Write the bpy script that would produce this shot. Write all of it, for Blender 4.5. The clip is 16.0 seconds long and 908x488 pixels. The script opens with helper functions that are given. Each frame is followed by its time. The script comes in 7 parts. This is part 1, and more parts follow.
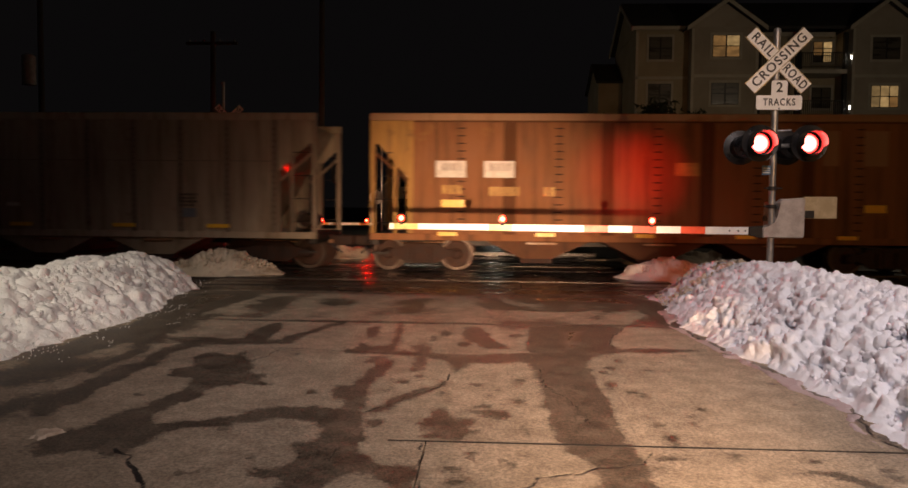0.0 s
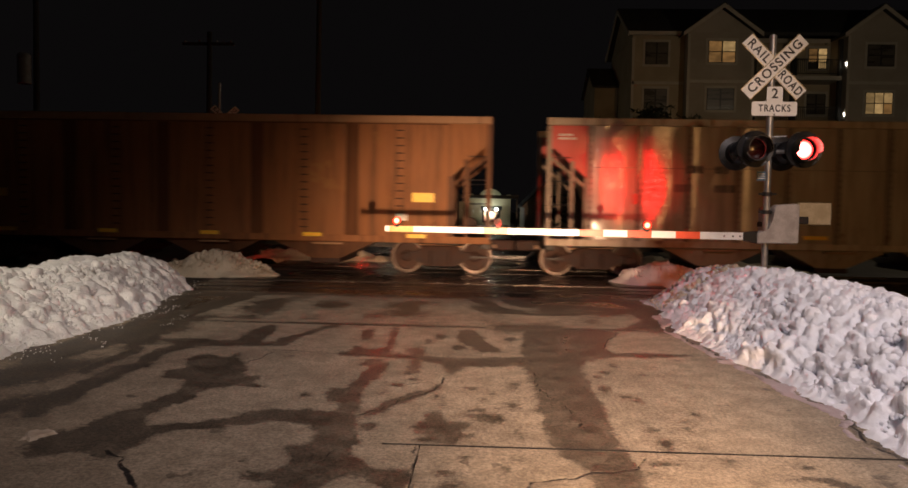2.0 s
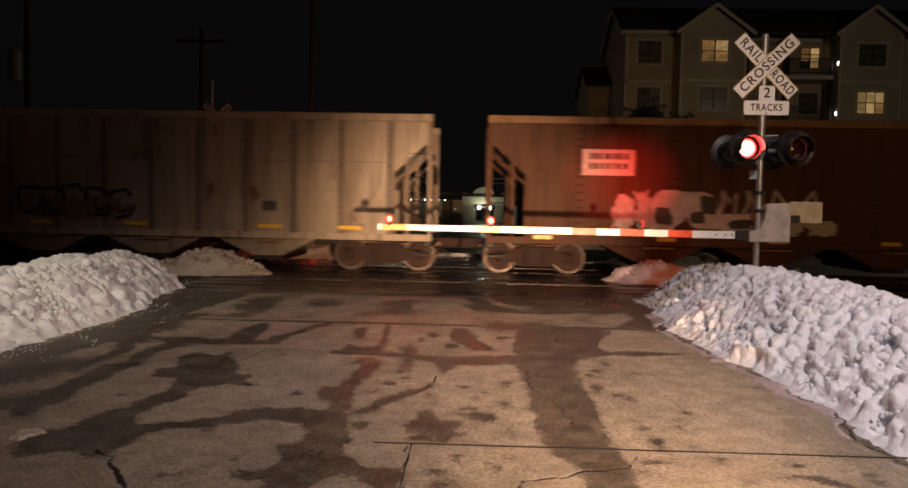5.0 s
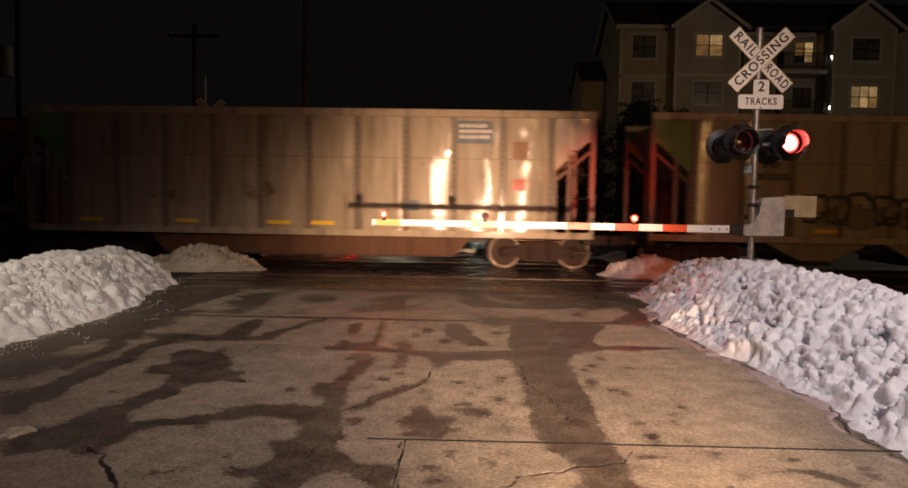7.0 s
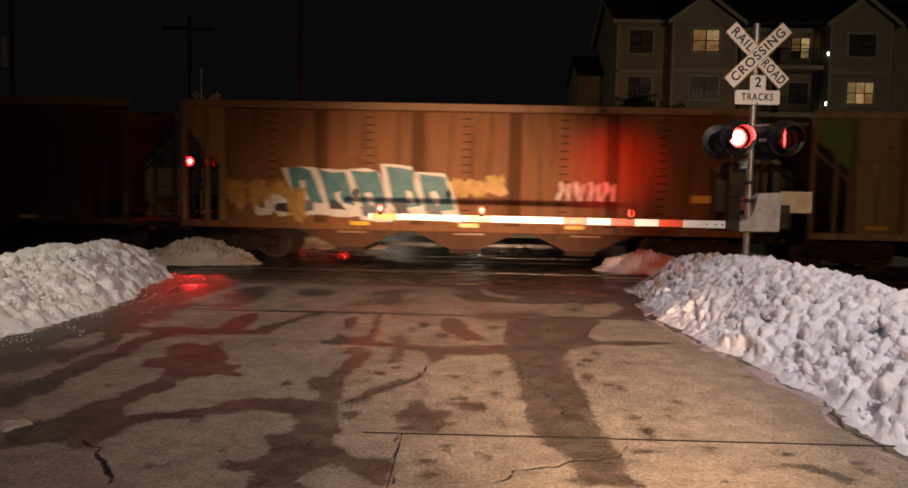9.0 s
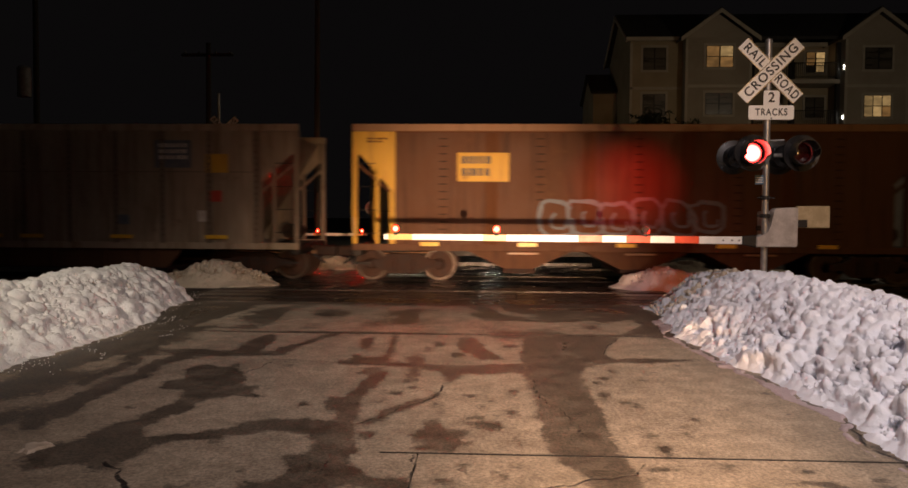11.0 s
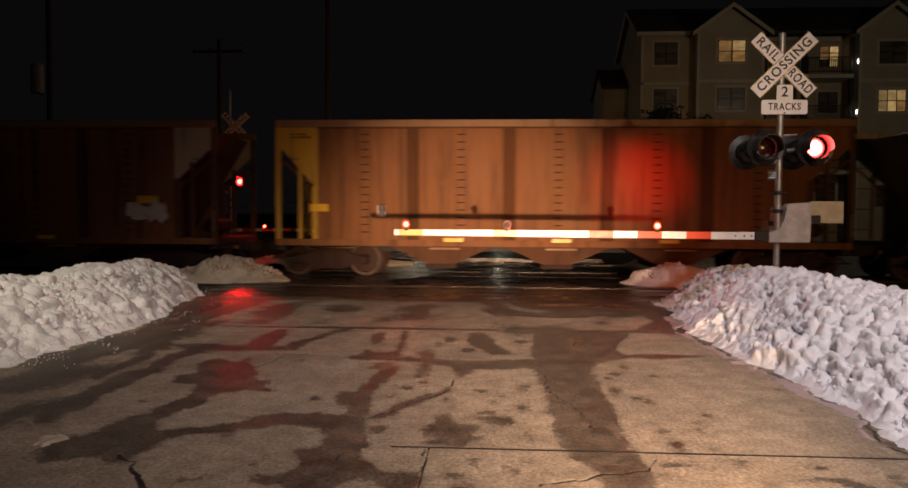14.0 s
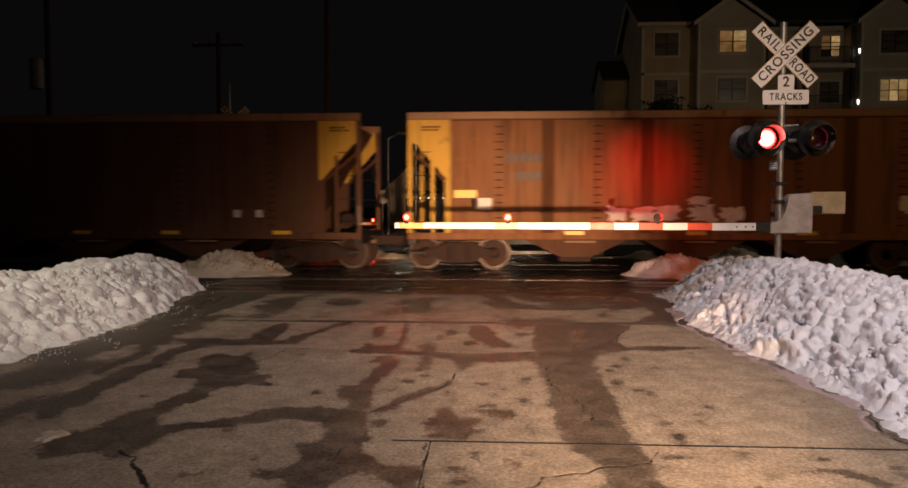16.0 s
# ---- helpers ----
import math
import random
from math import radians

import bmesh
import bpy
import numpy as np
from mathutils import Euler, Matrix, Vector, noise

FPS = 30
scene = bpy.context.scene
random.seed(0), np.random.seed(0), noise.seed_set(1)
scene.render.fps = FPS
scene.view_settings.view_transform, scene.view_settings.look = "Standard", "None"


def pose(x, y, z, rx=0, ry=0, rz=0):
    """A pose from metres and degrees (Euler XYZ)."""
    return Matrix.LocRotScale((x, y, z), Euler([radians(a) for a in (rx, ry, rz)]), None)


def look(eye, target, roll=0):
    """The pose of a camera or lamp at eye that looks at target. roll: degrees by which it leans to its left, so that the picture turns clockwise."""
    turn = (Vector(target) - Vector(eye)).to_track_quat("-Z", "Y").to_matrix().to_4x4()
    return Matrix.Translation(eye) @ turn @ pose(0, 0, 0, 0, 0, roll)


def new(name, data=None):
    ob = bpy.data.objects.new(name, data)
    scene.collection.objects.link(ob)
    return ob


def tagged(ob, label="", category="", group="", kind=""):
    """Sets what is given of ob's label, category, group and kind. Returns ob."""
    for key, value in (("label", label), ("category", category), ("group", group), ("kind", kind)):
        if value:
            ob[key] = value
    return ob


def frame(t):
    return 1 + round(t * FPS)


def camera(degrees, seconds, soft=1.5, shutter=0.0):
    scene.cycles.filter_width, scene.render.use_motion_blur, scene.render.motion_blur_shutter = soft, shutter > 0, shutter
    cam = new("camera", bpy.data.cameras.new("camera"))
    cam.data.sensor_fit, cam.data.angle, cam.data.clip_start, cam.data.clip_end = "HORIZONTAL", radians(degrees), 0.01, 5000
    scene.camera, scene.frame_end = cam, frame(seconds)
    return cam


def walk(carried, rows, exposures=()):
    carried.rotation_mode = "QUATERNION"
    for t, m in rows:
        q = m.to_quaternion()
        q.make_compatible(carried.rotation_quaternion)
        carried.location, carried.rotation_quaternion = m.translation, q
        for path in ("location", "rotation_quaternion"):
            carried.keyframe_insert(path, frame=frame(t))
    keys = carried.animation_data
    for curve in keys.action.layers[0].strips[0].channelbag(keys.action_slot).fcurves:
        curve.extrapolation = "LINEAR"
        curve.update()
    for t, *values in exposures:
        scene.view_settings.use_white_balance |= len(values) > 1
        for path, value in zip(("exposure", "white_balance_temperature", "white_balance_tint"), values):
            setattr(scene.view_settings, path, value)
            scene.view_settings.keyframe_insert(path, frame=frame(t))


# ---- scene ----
cam = camera(66.33, 16.0, soft=1.6, shutter=0.38)


def aim(x, y, z, yaw, pitch, roll):
    """Camera pose: yaw to the left, pitch upwards, roll as look() takes it."""
    a, b = radians(yaw), radians(pitch)
    way = Vector((-math.sin(a) * math.cos(b), math.cos(a) * math.cos(b), math.sin(b)))
    return look((x, y, z), Vector((x, y, z)) + way * 20, roll)


walk(cam, [
    (0.0, aim(0.000, 0.000, 1.600, 2.700, -3.030, 0.540)),
    (0.5, aim(-0.001, 0.000, 1.600, 2.464, -3.010, 0.575)),
    (1.0, aim(-0.003, -0.001, 1.603, 2.437, -3.009, 0.831)),
    (1.5, aim(-0.002, 0.002, 1.601, 2.307, -2.914, 0.965)),
    (2.0, aim(-0.003, 0.004, 1.605, 2.304, -2.802, 1.023)),
    (2.5, aim(0.000, 0.008, 1.602, 2.259, -2.664, 1.273)),
    (3.0, aim(0.003, 0.002, 1.603, 2.176, -2.634, 1.258)),
    (3.5, aim(0.003, 0.011, 1.608, 2.027, -2.706, 1.287)),
    (4.0, aim(0.003, 0.011, 1.606, 1.976, -2.754, 1.281)),
    (6.5, aim(0.014, 0.030, 1.605, 1.384, -3.267, 0.931)),
    (7.0, aim(0.015, 0.043, 1.600, 1.353, -3.307, 0.947)),
    (7.5, aim(0.019, 0.034, 1.602, 1.424, -3.300, 0.874)),
    (8.0, aim(0.018, 0.032, 1.603, 1.399, -3.271, 0.976)),
    (8.5, aim(0.013, 0.039, 1.599, 1.347, -3.569, 1.105)),
    (9.0, aim(0.011, 0.043, 1.601, 1.018, -3.764, 1.166)),
    (11.5, aim(0.036, 0.000, 1.606, 2.604, -1.861, 0.294)),
    (12.0, aim(0.030, 0.001, 1.609, 2.650, -1.778, 0.360)),
    (12.5, aim(0.026, -0.009, 1.606, 2.701, -1.919, 0.464)),
    (13.0, aim(0.028, 0.002, 1.604, 2.831, -2.189, 0.263)),
    (13.5, aim(0.024, 0.003, 1.608, 3.010, -2.386, 0.379)),
    (14.0, aim(0.025, 0.007, 1.595, 3.232, -2.515, 0.325)),
    (14.5, aim(0.021, 0.014, 1.596, 3.216, -2.850, 0.136)),
    (15.0, aim(0.022, 0.021, 1.596, 3.290, -3.129, 0.200)),
    (15.5, aim(0.021, 0.033, 1.592, 3.323, -3.202, 0.066)),
    (16.0, aim(0.031, 0.027, 1.597, 3.327, -3.119, -0.043)),
])

# ---- night sky and lamps ----
RAIL_Z = -0.15          # top of the rails
TRACK_FAR, TRACK_NEAR = 20.1, 15.8

world = bpy.data.worlds.new("night")
scene.world = world
world.use_nodes = True
world.node_tree.nodes["Background"].inputs["Color"].default_value = (0.0030, 0.0026, 0.0027, 1)
world.node_tree.nodes["Background"].inputs["Strength"].default_value = 1.0


def lamp(name, kind, at, target, power, colour, size=0.1, spot=60, blend=0.6):
    data = bpy.data.lights.new(name, kind)
    data.energy, data.color = power, colour
    data.shadow_soft_size = size
    if kind == "SPOT":
        data.spot_size, data.spot_blend = radians(spot), blend
    ob = new(name, data)
    ob.matrix_world = look(at, target)
    return ob


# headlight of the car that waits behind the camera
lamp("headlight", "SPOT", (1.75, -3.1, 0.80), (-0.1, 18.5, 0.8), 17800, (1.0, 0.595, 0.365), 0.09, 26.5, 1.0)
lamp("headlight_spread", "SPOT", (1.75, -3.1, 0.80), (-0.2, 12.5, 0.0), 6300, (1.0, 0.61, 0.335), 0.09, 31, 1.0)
# narrow spot added at the headlight only to brighten the reflective signs
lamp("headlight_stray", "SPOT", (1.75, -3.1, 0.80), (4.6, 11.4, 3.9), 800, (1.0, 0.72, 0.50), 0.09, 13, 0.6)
# unseen overhead spot, added to light the near road and the right snow
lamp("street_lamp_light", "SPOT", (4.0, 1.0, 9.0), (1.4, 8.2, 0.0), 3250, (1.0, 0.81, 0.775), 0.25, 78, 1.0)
# unseen spot, added on the left to brighten the snow bank
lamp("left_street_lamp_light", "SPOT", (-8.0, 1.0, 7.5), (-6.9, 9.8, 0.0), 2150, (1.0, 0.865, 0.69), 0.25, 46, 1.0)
# street lamp further back along the road
lamp("back_street_lamp_light", "SPOT", (12.5, -27.0, 6.6), (7.0, 16.0, -1.2), 5600, (1.0, 0.51, 0.17), 0.22, 40, 0.8)
# street lamp on the far side of the tracks
lamp("far_street_lamp_light", "POINT", (-4.85, 44.6, 6.45), (-4.85, 45, 0), 150, (1.0, 0.86, 0.62), 0.12)
# unseen point lamp, added to brighten the front of the apartment building
lamp("forecourt_lamp_light", "POINT", (19.0, 28.0, 8.5), (19, 28, 0), 520, (1.0, 0.80, 0.56), 0.15)
# red beams of the flashers: towards the train and the far lane, and from the far mast across the road
for x in (4.23, 4.97):
    lamp("flasher_beam", "SPOT", (x, 12.10, 2.63), (x - 0.85, 18.5, 2.45), 1000, (1.0, 0.016, 0.012), 0.12, 25, 1.0)
for x in (-10.12, -9.38):
    lamp("flasher_beam", "SPOT", (x + 0.2, 24.60, 2.73), (x + 4.25, 11.2, 0.0), 360, (1.0, 0.02, 0.02), 0.12, 17, 1.0)
lamp("flasher_spill", "SPOT", (4.6, 12.12, 2.55), (4.0, 17.6, 0.3), 150, (1.0, 0.03, 0.02), 0.2, 75, 1.0)
# wall lamps of the far house
lamp("far_wall_lamp_light", "POINT", (0.8, 79.0, 2.0), (1, 80, 0), 60, (0.95, 1.0, 0.9), 0.15)


# ---- materials ----
def mix_rgb(nt, fac, a, b, kind="MIX"):
    n = nt.nodes.new("ShaderNodeMix")
    n.data_type, n.blend_type = "RGBA", kind
    for socket, value in ((n.inputs[0], fac), (n.inputs[6], a), (n.inputs[7], b)):
        if hasattr(value, "links"):
            nt.links.new(value, socket)
        elif isinstance(value, tuple):
            socket.default_value = (*value, 1) if len(value) == 3 else value
        else:
            socket.default_value = value
    return n.outputs[2]


def math_node(nt, op, a, b=None, c=None, clamp=False):
    n = nt.nodes.new("ShaderNodeMath")
    n.operation, n.use_clamp = op, clamp
    for socket, value in zip(n.inputs, (a, b, c)):
        if value is None:
            continue
        if hasattr(value, "links"):
            nt.links.new(value, socket)
        else:
            socket.default_value = value
    return n.outputs[0]


def ramp(nt, value, low, high, smooth=True):
    n = nt.nodes.new("ShaderNodeMapRange")
    n.interpolation_type = "SMOOTHSTEP" if smooth else "LINEAR"
    nt.links.new(value, n.inputs[0])
    n.inputs[1].default_value, n.inputs[2].default_value = low, high
    return n.outputs[0]


def noise_tex(nt, scale, detail=4.0, rough=0.55, stretch=(1, 1, 1), source="Object", shift=True):
    """Noise in metres of the object's own space, shifted from object to object."""
    tc = nt.nodes.new("ShaderNodeTexCoord")
    mp = nt.nodes.new("ShaderNodeMapping")
    mp.inputs["Scale"].default_value = stretch
    nt.links.new(tc.outputs[source], mp.inputs["Vector"])
    vec = mp.outputs[0]
    if shift:
        info = nt.nodes.new("ShaderNodeObjectInfo")
        add = nt.nodes.new("ShaderNodeVectorMath")
        mul = math_node(nt, "MULTIPLY", info.outputs["Random"], 37.0)
        nt.links.new(vec, add.inputs[0])
        nt.links.new(mul, add.inputs[1])
        vec = add.outputs[0]
    n = nt.nodes.new("ShaderNodeTexNoise")
    n.inputs["Scale"].default_value, n.inputs["Detail"].default_value, n.inputs["Roughness"].default_value = scale, detail, rough
    nt.links.new(vec, n.inputs["Vector"])
    return n.outputs[0]


def base_mat(name):
    m = bpy.data.materials.new(name)
    m.use_nodes = True
    nt = m.node_tree
    return m, nt, nt.nodes["Principled BSDF"]


def bump(nt, bsdf, height, strength=0.3, distance=0.02):
    b = nt.nodes.new("ShaderNodeBump")
    b.inputs["Strength"].default_value, b.inputs["Distance"].default_value = strength, distance
    nt.links.new(height, b.inputs["Height"])
    nt.links.new(b.outputs[0], bsdf.inputs["Normal"])


def surface(name, a, b, rough=(0.5, 0.7), metal=0.0, scale=6.0, fine=60.0, relief=0.15, depth=0.004,
            stretch=(1, 1, 1), coat=0.0):
    """A worn surface: two colours blended by coarse and fine noise, with relief."""
    m, nt, bsdf = base_mat(name)
    coarse = noise_tex(nt, scale, 5, 0.6, stretch)
    grain = noise_tex(nt, fine, 3, 0.6, stretch)
    blend = math_node(nt, "ADD", math_node(nt, "MULTIPLY", coarse, 0.75), math_node(nt, "MULTIPLY", grain, 0.25))
    fac = ramp(nt, blend, 0.36, 0.64)
    nt.links.new(mix_rgb(nt, fac, a, b), bsdf.inputs["Base Color"])
    r = nt.nodes.new("ShaderNodeMapRange")
    nt.links.new(fac, r.inputs[0])
    r.inputs[3].default_value, r.inputs[4].default_value = rough
    nt.links.new(r.outputs[0], bsdf.inputs["Roughness"])
    bsdf.inputs["Metallic"].default_value = metal
    bsdf.inputs["Coat Weight"].default_value = coat
    bump(nt, bsdf, blend, relief, depth)
    return m


def glow(name, colour, strength):
    m, nt, bsdf = base_mat(name)
    bsdf.inputs["Base Color"].default_value = (*colour, 1)
    bsdf.inputs["Emission Color"].default_value = (*colour, 1)
    bsdf.inputs["Emission Strength"].default_value = strength
    return m


def car_paint(name, paint, dirt, rust, rough=0.33, wave=0.5, dirty=0.5, coat=0.2):
    """Weathered paint of a wagon: vertical run-off streaks, rust blooms, wavy sheet."""
    m, nt, bsdf = base_mat(name)
    streak = noise_tex(nt, 1.0, 6, 0.65, (5.0, 5.0, 0.35))
    bloom = noise_tex(nt, 1.3, 6, 0.68)
    grain = noise_tex(nt, 45.0, 3, 0.6)
    col = mix_rgb(nt, ramp(nt, streak, 0.62 - 0.28 * dirty, 0.85 - 0.15 * dirty), paint, dirt)
    col = mix_rgb(nt, ramp(nt, bloom, 0.60, 0.74), col, rust)
    col = mix_rgb(nt, 0.35, col, mix_rgb(nt, grain, (0.75, 0.75, 0.75), (1.2, 1.2, 1.2)), "MULTIPLY")
    nt.links.new(col, bsdf.inputs["Base Color"])
    r = math_node(nt, "MULTIPLY_ADD", bloom, 0.35, rough - 0.12)
    nt.links.new(math_node(nt, "MULTIPLY_ADD", streak, 0.2, r), bsdf.inputs["Roughness"])
    bsdf.inputs["Coat Weight"].default_value = coat
    bsdf.inputs["Coat Roughness"].default_value = 0.13
    sheet = noise_tex(nt, 1.0, 3, 0.45, (1.5, 1.0, 0.85))
    b1 = nt.nodes.new("ShaderNodeBump")
    b1.inputs["Strength"].default_value, b1.inputs["Distance"].default_value = wave, 0.16
    nt.links.new(sheet, b1.inputs["Height"])
    b2 = nt.nodes.new("ShaderNodeBump")
    b2.inputs["Strength"].default_value, b2.inputs["Distance"].default_value = 0.2, 0.003
    nt.links.new(grain, b2.inputs["Height"])
    nt.links.new(b1.outputs[0], b2.inputs["Normal"])
    nt.links.new(b2.outputs[0], bsdf.inputs["Normal"])
    # the gloss follows broad dents and fine level ripples of the sheet
    dents, ripples = noise_tex(nt, 1.0, 0, 0.4, (1.1, 1.0, 0.6)), noise_tex(nt, 1.0, 1, 0.4, (0.9, 1.0, 46.0))
    b3 = nt.nodes.new("ShaderNodeBump")
    b3.inputs["Strength"].default_value, b3.inputs["Distance"].default_value = wave, 0.10
    nt.links.new(dents, b3.inputs["Height"])
    b4 = nt.nodes.new("ShaderNodeBump")
    b4.inputs["Strength"].default_value, b4.inputs["Distance"].default_value = wave, 0.0042
    nt.links.new(ripples, b4.inputs["Height"])
    nt.links.new(b3.outputs[0], b4.inputs["Normal"])
    nt.links.new(b4.outputs[0], bsdf.inputs["Coat Normal"])
    return m


M_GREY = car_paint("grey_wagon_paint", (0.36, 0.295, 0.21), (0.17, 0.125, 0.075), (0.15, 0.085, 0.045), 0.33, 0.85, 0.62, 0.8)
M_GREYPOST = car_paint("grey_post_paint", (0.42, 0.345, 0.25), (0.20, 0.145, 0.085), (0.15, 0.08, 0.045), 0.42, 0.1, 0.6, 0.1)
M_GREYRIB = car_paint("dark_rib_paint", (0.21, 0.165, 0.12), (0.10, 0.075, 0.05), (0.13, 0.07, 0.04), 0.36, 0.1, 0.6, 0.2)
M_ENDPOST = car_paint("tan_end_post_paint", (0.26, 0.20, 0.145), (0.12, 0.09, 0.06), (0.14, 0.075, 0.04), 0.5, 0.1, 0.6, 0.0)
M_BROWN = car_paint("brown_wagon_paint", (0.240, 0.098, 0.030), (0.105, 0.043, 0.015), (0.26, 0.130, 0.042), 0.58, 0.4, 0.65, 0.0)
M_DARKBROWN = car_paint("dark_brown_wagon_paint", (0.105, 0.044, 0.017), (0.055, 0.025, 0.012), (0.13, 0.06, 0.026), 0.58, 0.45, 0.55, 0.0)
# deep brown: shade of side bands and end sheets, also marks and braces
M_DEEPBROWN = car_paint("deep_brown_paint", (0.110, 0.043, 0.014), (0.055, 0.022, 0.008), (0.13, 0.060, 0.020), 0.75, 0.1, 0.5, 0.0)
M_RIVET = surface("grimy_rivets", (0.030, 0.014, 0.008), (0.055, 0.026, 0.013), (0.8, 0.95), 0, 8, 60, 0.05)
M_CHORD = car_paint("top_chord_paint", (0.30, 0.17, 0.085), (0.18, 0.10, 0.05), (0.30, 0.22, 0.13), 0.45, 0.1, 0.5, 0.1)
M_YELLOW = car_paint("yellow_end_paint", (0.62, 0.37, 0.035), (0.30, 0.17, 0.04), (0.20, 0.10, 0.04), 0.45, 0.15, 0.45, 0.1)
M_OCHRE = car_paint("grimy_ochre_end_paint", (0.40, 0.22, 0.045), (0.16, 0.08, 0.03), (0.15, 0.07, 0.03), 0.5, 0.15, 0.7, 0.0)
M_PALE = car_paint("pale_end_paint", (0.52, 0.44, 0.32), (0.28, 0.20, 0.12), (0.18, 0.10, 0.05), 0.45, 0.15, 0.5, 0.0)
M_GREEN = car_paint("green_corner_paint", (0.13, 0.25, 0.06), (0.12, 0.17, 0.06), (0.14, 0.13, 0.05), 0.42, 0.2, 0.2, 0.2)
M_RED = car_paint("red_corner_paint", (0.48, 0.055, 0.035), (0.30, 0.06, 0.04), (0.2, 0.09, 0.05), 0.42, 0.2, 0.4, 0.2)
M_TRUCK = surface("rusty_cast_steel", (0.018, 0.008, 0.005), (0.045, 0.020, 0.012), (0.7, 0.9), 0.0, 5, 50, 0.4, 0.006)
M_TREAD = surface("bright_wheel_tread", (0.105, 0.08, 0.064), (0.065, 0.048, 0.036), (0.4, 0.55), 0.5, 8, 60, 0.1)
M_WHEEL = surface("rusty_wheel_face", (0.030, 0.013, 0.008), (0.065, 0.030, 0.018), (0.65, 0.85), 0.0, 5, 50, 0.3, 0.004)
M_BLACKSTEEL = surface("dark_steel", (0.018, 0.016, 0.015), (0.035, 0.030, 0.026), (0.45, 0.7), 0.3, 6, 50, 0.2)
M_REFLECT = surface("yellow_reflector_tape", (0.95, 0.60, 0.05), (0.85, 0.50, 0.04), (0.3, 0.4), 0, 12, 90, 0.05)
M_WHITEMARK = surface("white_stencil_paint", (0.72, 0.70, 0.64), (0.55, 0.52, 0.46), (0.5, 0.6), 0, 8, 60, 0.05)
M_DARKMARK = surface("dark_stencil_paint", (0.05, 0.045, 0.04), (0.09, 0.08, 0.07), (0.5, 0.6), 0, 8, 60, 0.05)
M_BLUEMARK = surface("blue_grey_paint", (0.10, 0.13, 0.17), (0.16, 0.18, 0.20), (0.5, 0.6), 0, 8, 60, 0.05)
M_TEAL = surface("teal_spray_paint", (0.05, 0.17, 0.19), (0.09, 0.24, 0.26), (0.45, 0.6), 0, 5, 40, 0.05)
M_SPRAYWHITE = surface("white_spray_paint", (0.78, 0.76, 0.70), (0.62, 0.58, 0.52), (0.45, 0.6), 0, 5, 40, 0.05)
M_SPRAYYELLOW = surface("yellow_spray_paint", (0.56, 0.33, 0.05), (0.36, 0.20, 0.04), (0.45, 0.6), 0, 5, 40, 0.05)
M_BLACKPAINT = surface("black_spray_paint", (0.02, 0.02, 0.02), (0.05, 0.04, 0.04), (0.4, 0.6), 0, 5, 40, 0.05)

M_GALV = surface("galvanised_pole", (0.42, 0.41, 0.40), (0.55, 0.54, 0.52), (0.3, 0.45), 0.75, 9, 80, 0.15)
M_SIGNWHITE = surface("white_sign_sheeting", (0.94, 0.92, 0.88), (0.88, 0.85, 0.79), (0.3, 0.45), 0, 5, 70, 0.06, coat=0.2)
M_SIGNEDGE = surface("gold_glint_edge", (0.80, 0.70, 0.48), (0.88, 0.78, 0.55), (0.15, 0.3), 0.6, 6, 70, 0.05)
M_LETTER = surface("black_letters", (0.012, 0.012, 0.012), (0.025, 0.024, 0.022), (0.4, 0.5), 0, 8, 70, 0.05)
M_HOUSING = surface("black_signal_housing", (0.007, 0.007, 0.008), (0.015, 0.015, 0.017), (0.25, 0.45), 0, 7, 60, 0.1, coat=0.15)
M_LENSDARK = surface("unlit_red_lens", (0.035, 0.003, 0.003), (0.02, 0.002, 0.002), (0.12, 0.2), 0, 30, 90, 0.3, coat=0.6)


def lamp_face(name, core, rim, radius):
    """A lit lens, white-hot in the middle and red towards its rim."""
    m, nt, bsdf = base_mat(name)
    tc = nt.nodes.new("ShaderNodeTexCoord")
    ln = nt.nodes.new("ShaderNodeVectorMath")
    ln.operation = "LENGTH"
    nt.links.new(tc.outputs["Object"], ln.inputs[0])
    fac = ramp(nt, ln.outputs["Value"], radius * 0.45, radius * 1.0)
    nt.links.new(mix_rgb(nt, fac, core, rim), bsdf.inputs["Emission Color"])
    bsdf.inputs["Base Color"].default_value = (0.4, 0.02, 0.02, 1)
    bsdf.inputs["Emission Strength"].default_value = 1.0
    return m


M_LENSLIT = lamp_face("lit_red_lens", (22.0, 2.6, 2.1), (8.0, 0.10, 0.08), 0.15)
M_ARMLENS = lamp_face("lit_gate_lamp", (420.0, 3.2, 1.5), (220.0, 0.30, 0.10), 0.050)
M_LENSFAR = lamp_face("lit_far_lens", (220.0, 3.0, 2.4), (120.0, 0.2, 0.16), 0.12)
M_ARMDARK = surface("dull_red_lens", (0.022, 0.001, 0.001), (0.012, 0.001, 0.001), (0.6, 0.75), 0, 30, 90, 0.1)
M_ARMWHITE = surface("white_gate_sheeting", (0.86, 0.85, 0.82), (0.80, 0.78, 0.74), (0.3, 0.4), 0, 6, 80, 0.05)
M_ARMRED = surface("red_gate_sheeting", (0.78, 0.085, 0.03), (0.70, 0.06, 0.025), (0.3, 0.4), 0, 6, 80, 0.05)
M_ARMGLARE = surface("glare_gate_sheeting", (0.95, 0.55, 0.22), (0.9, 0.48, 0.16), (0.3, 0.4), 0, 6, 80, 0.05)
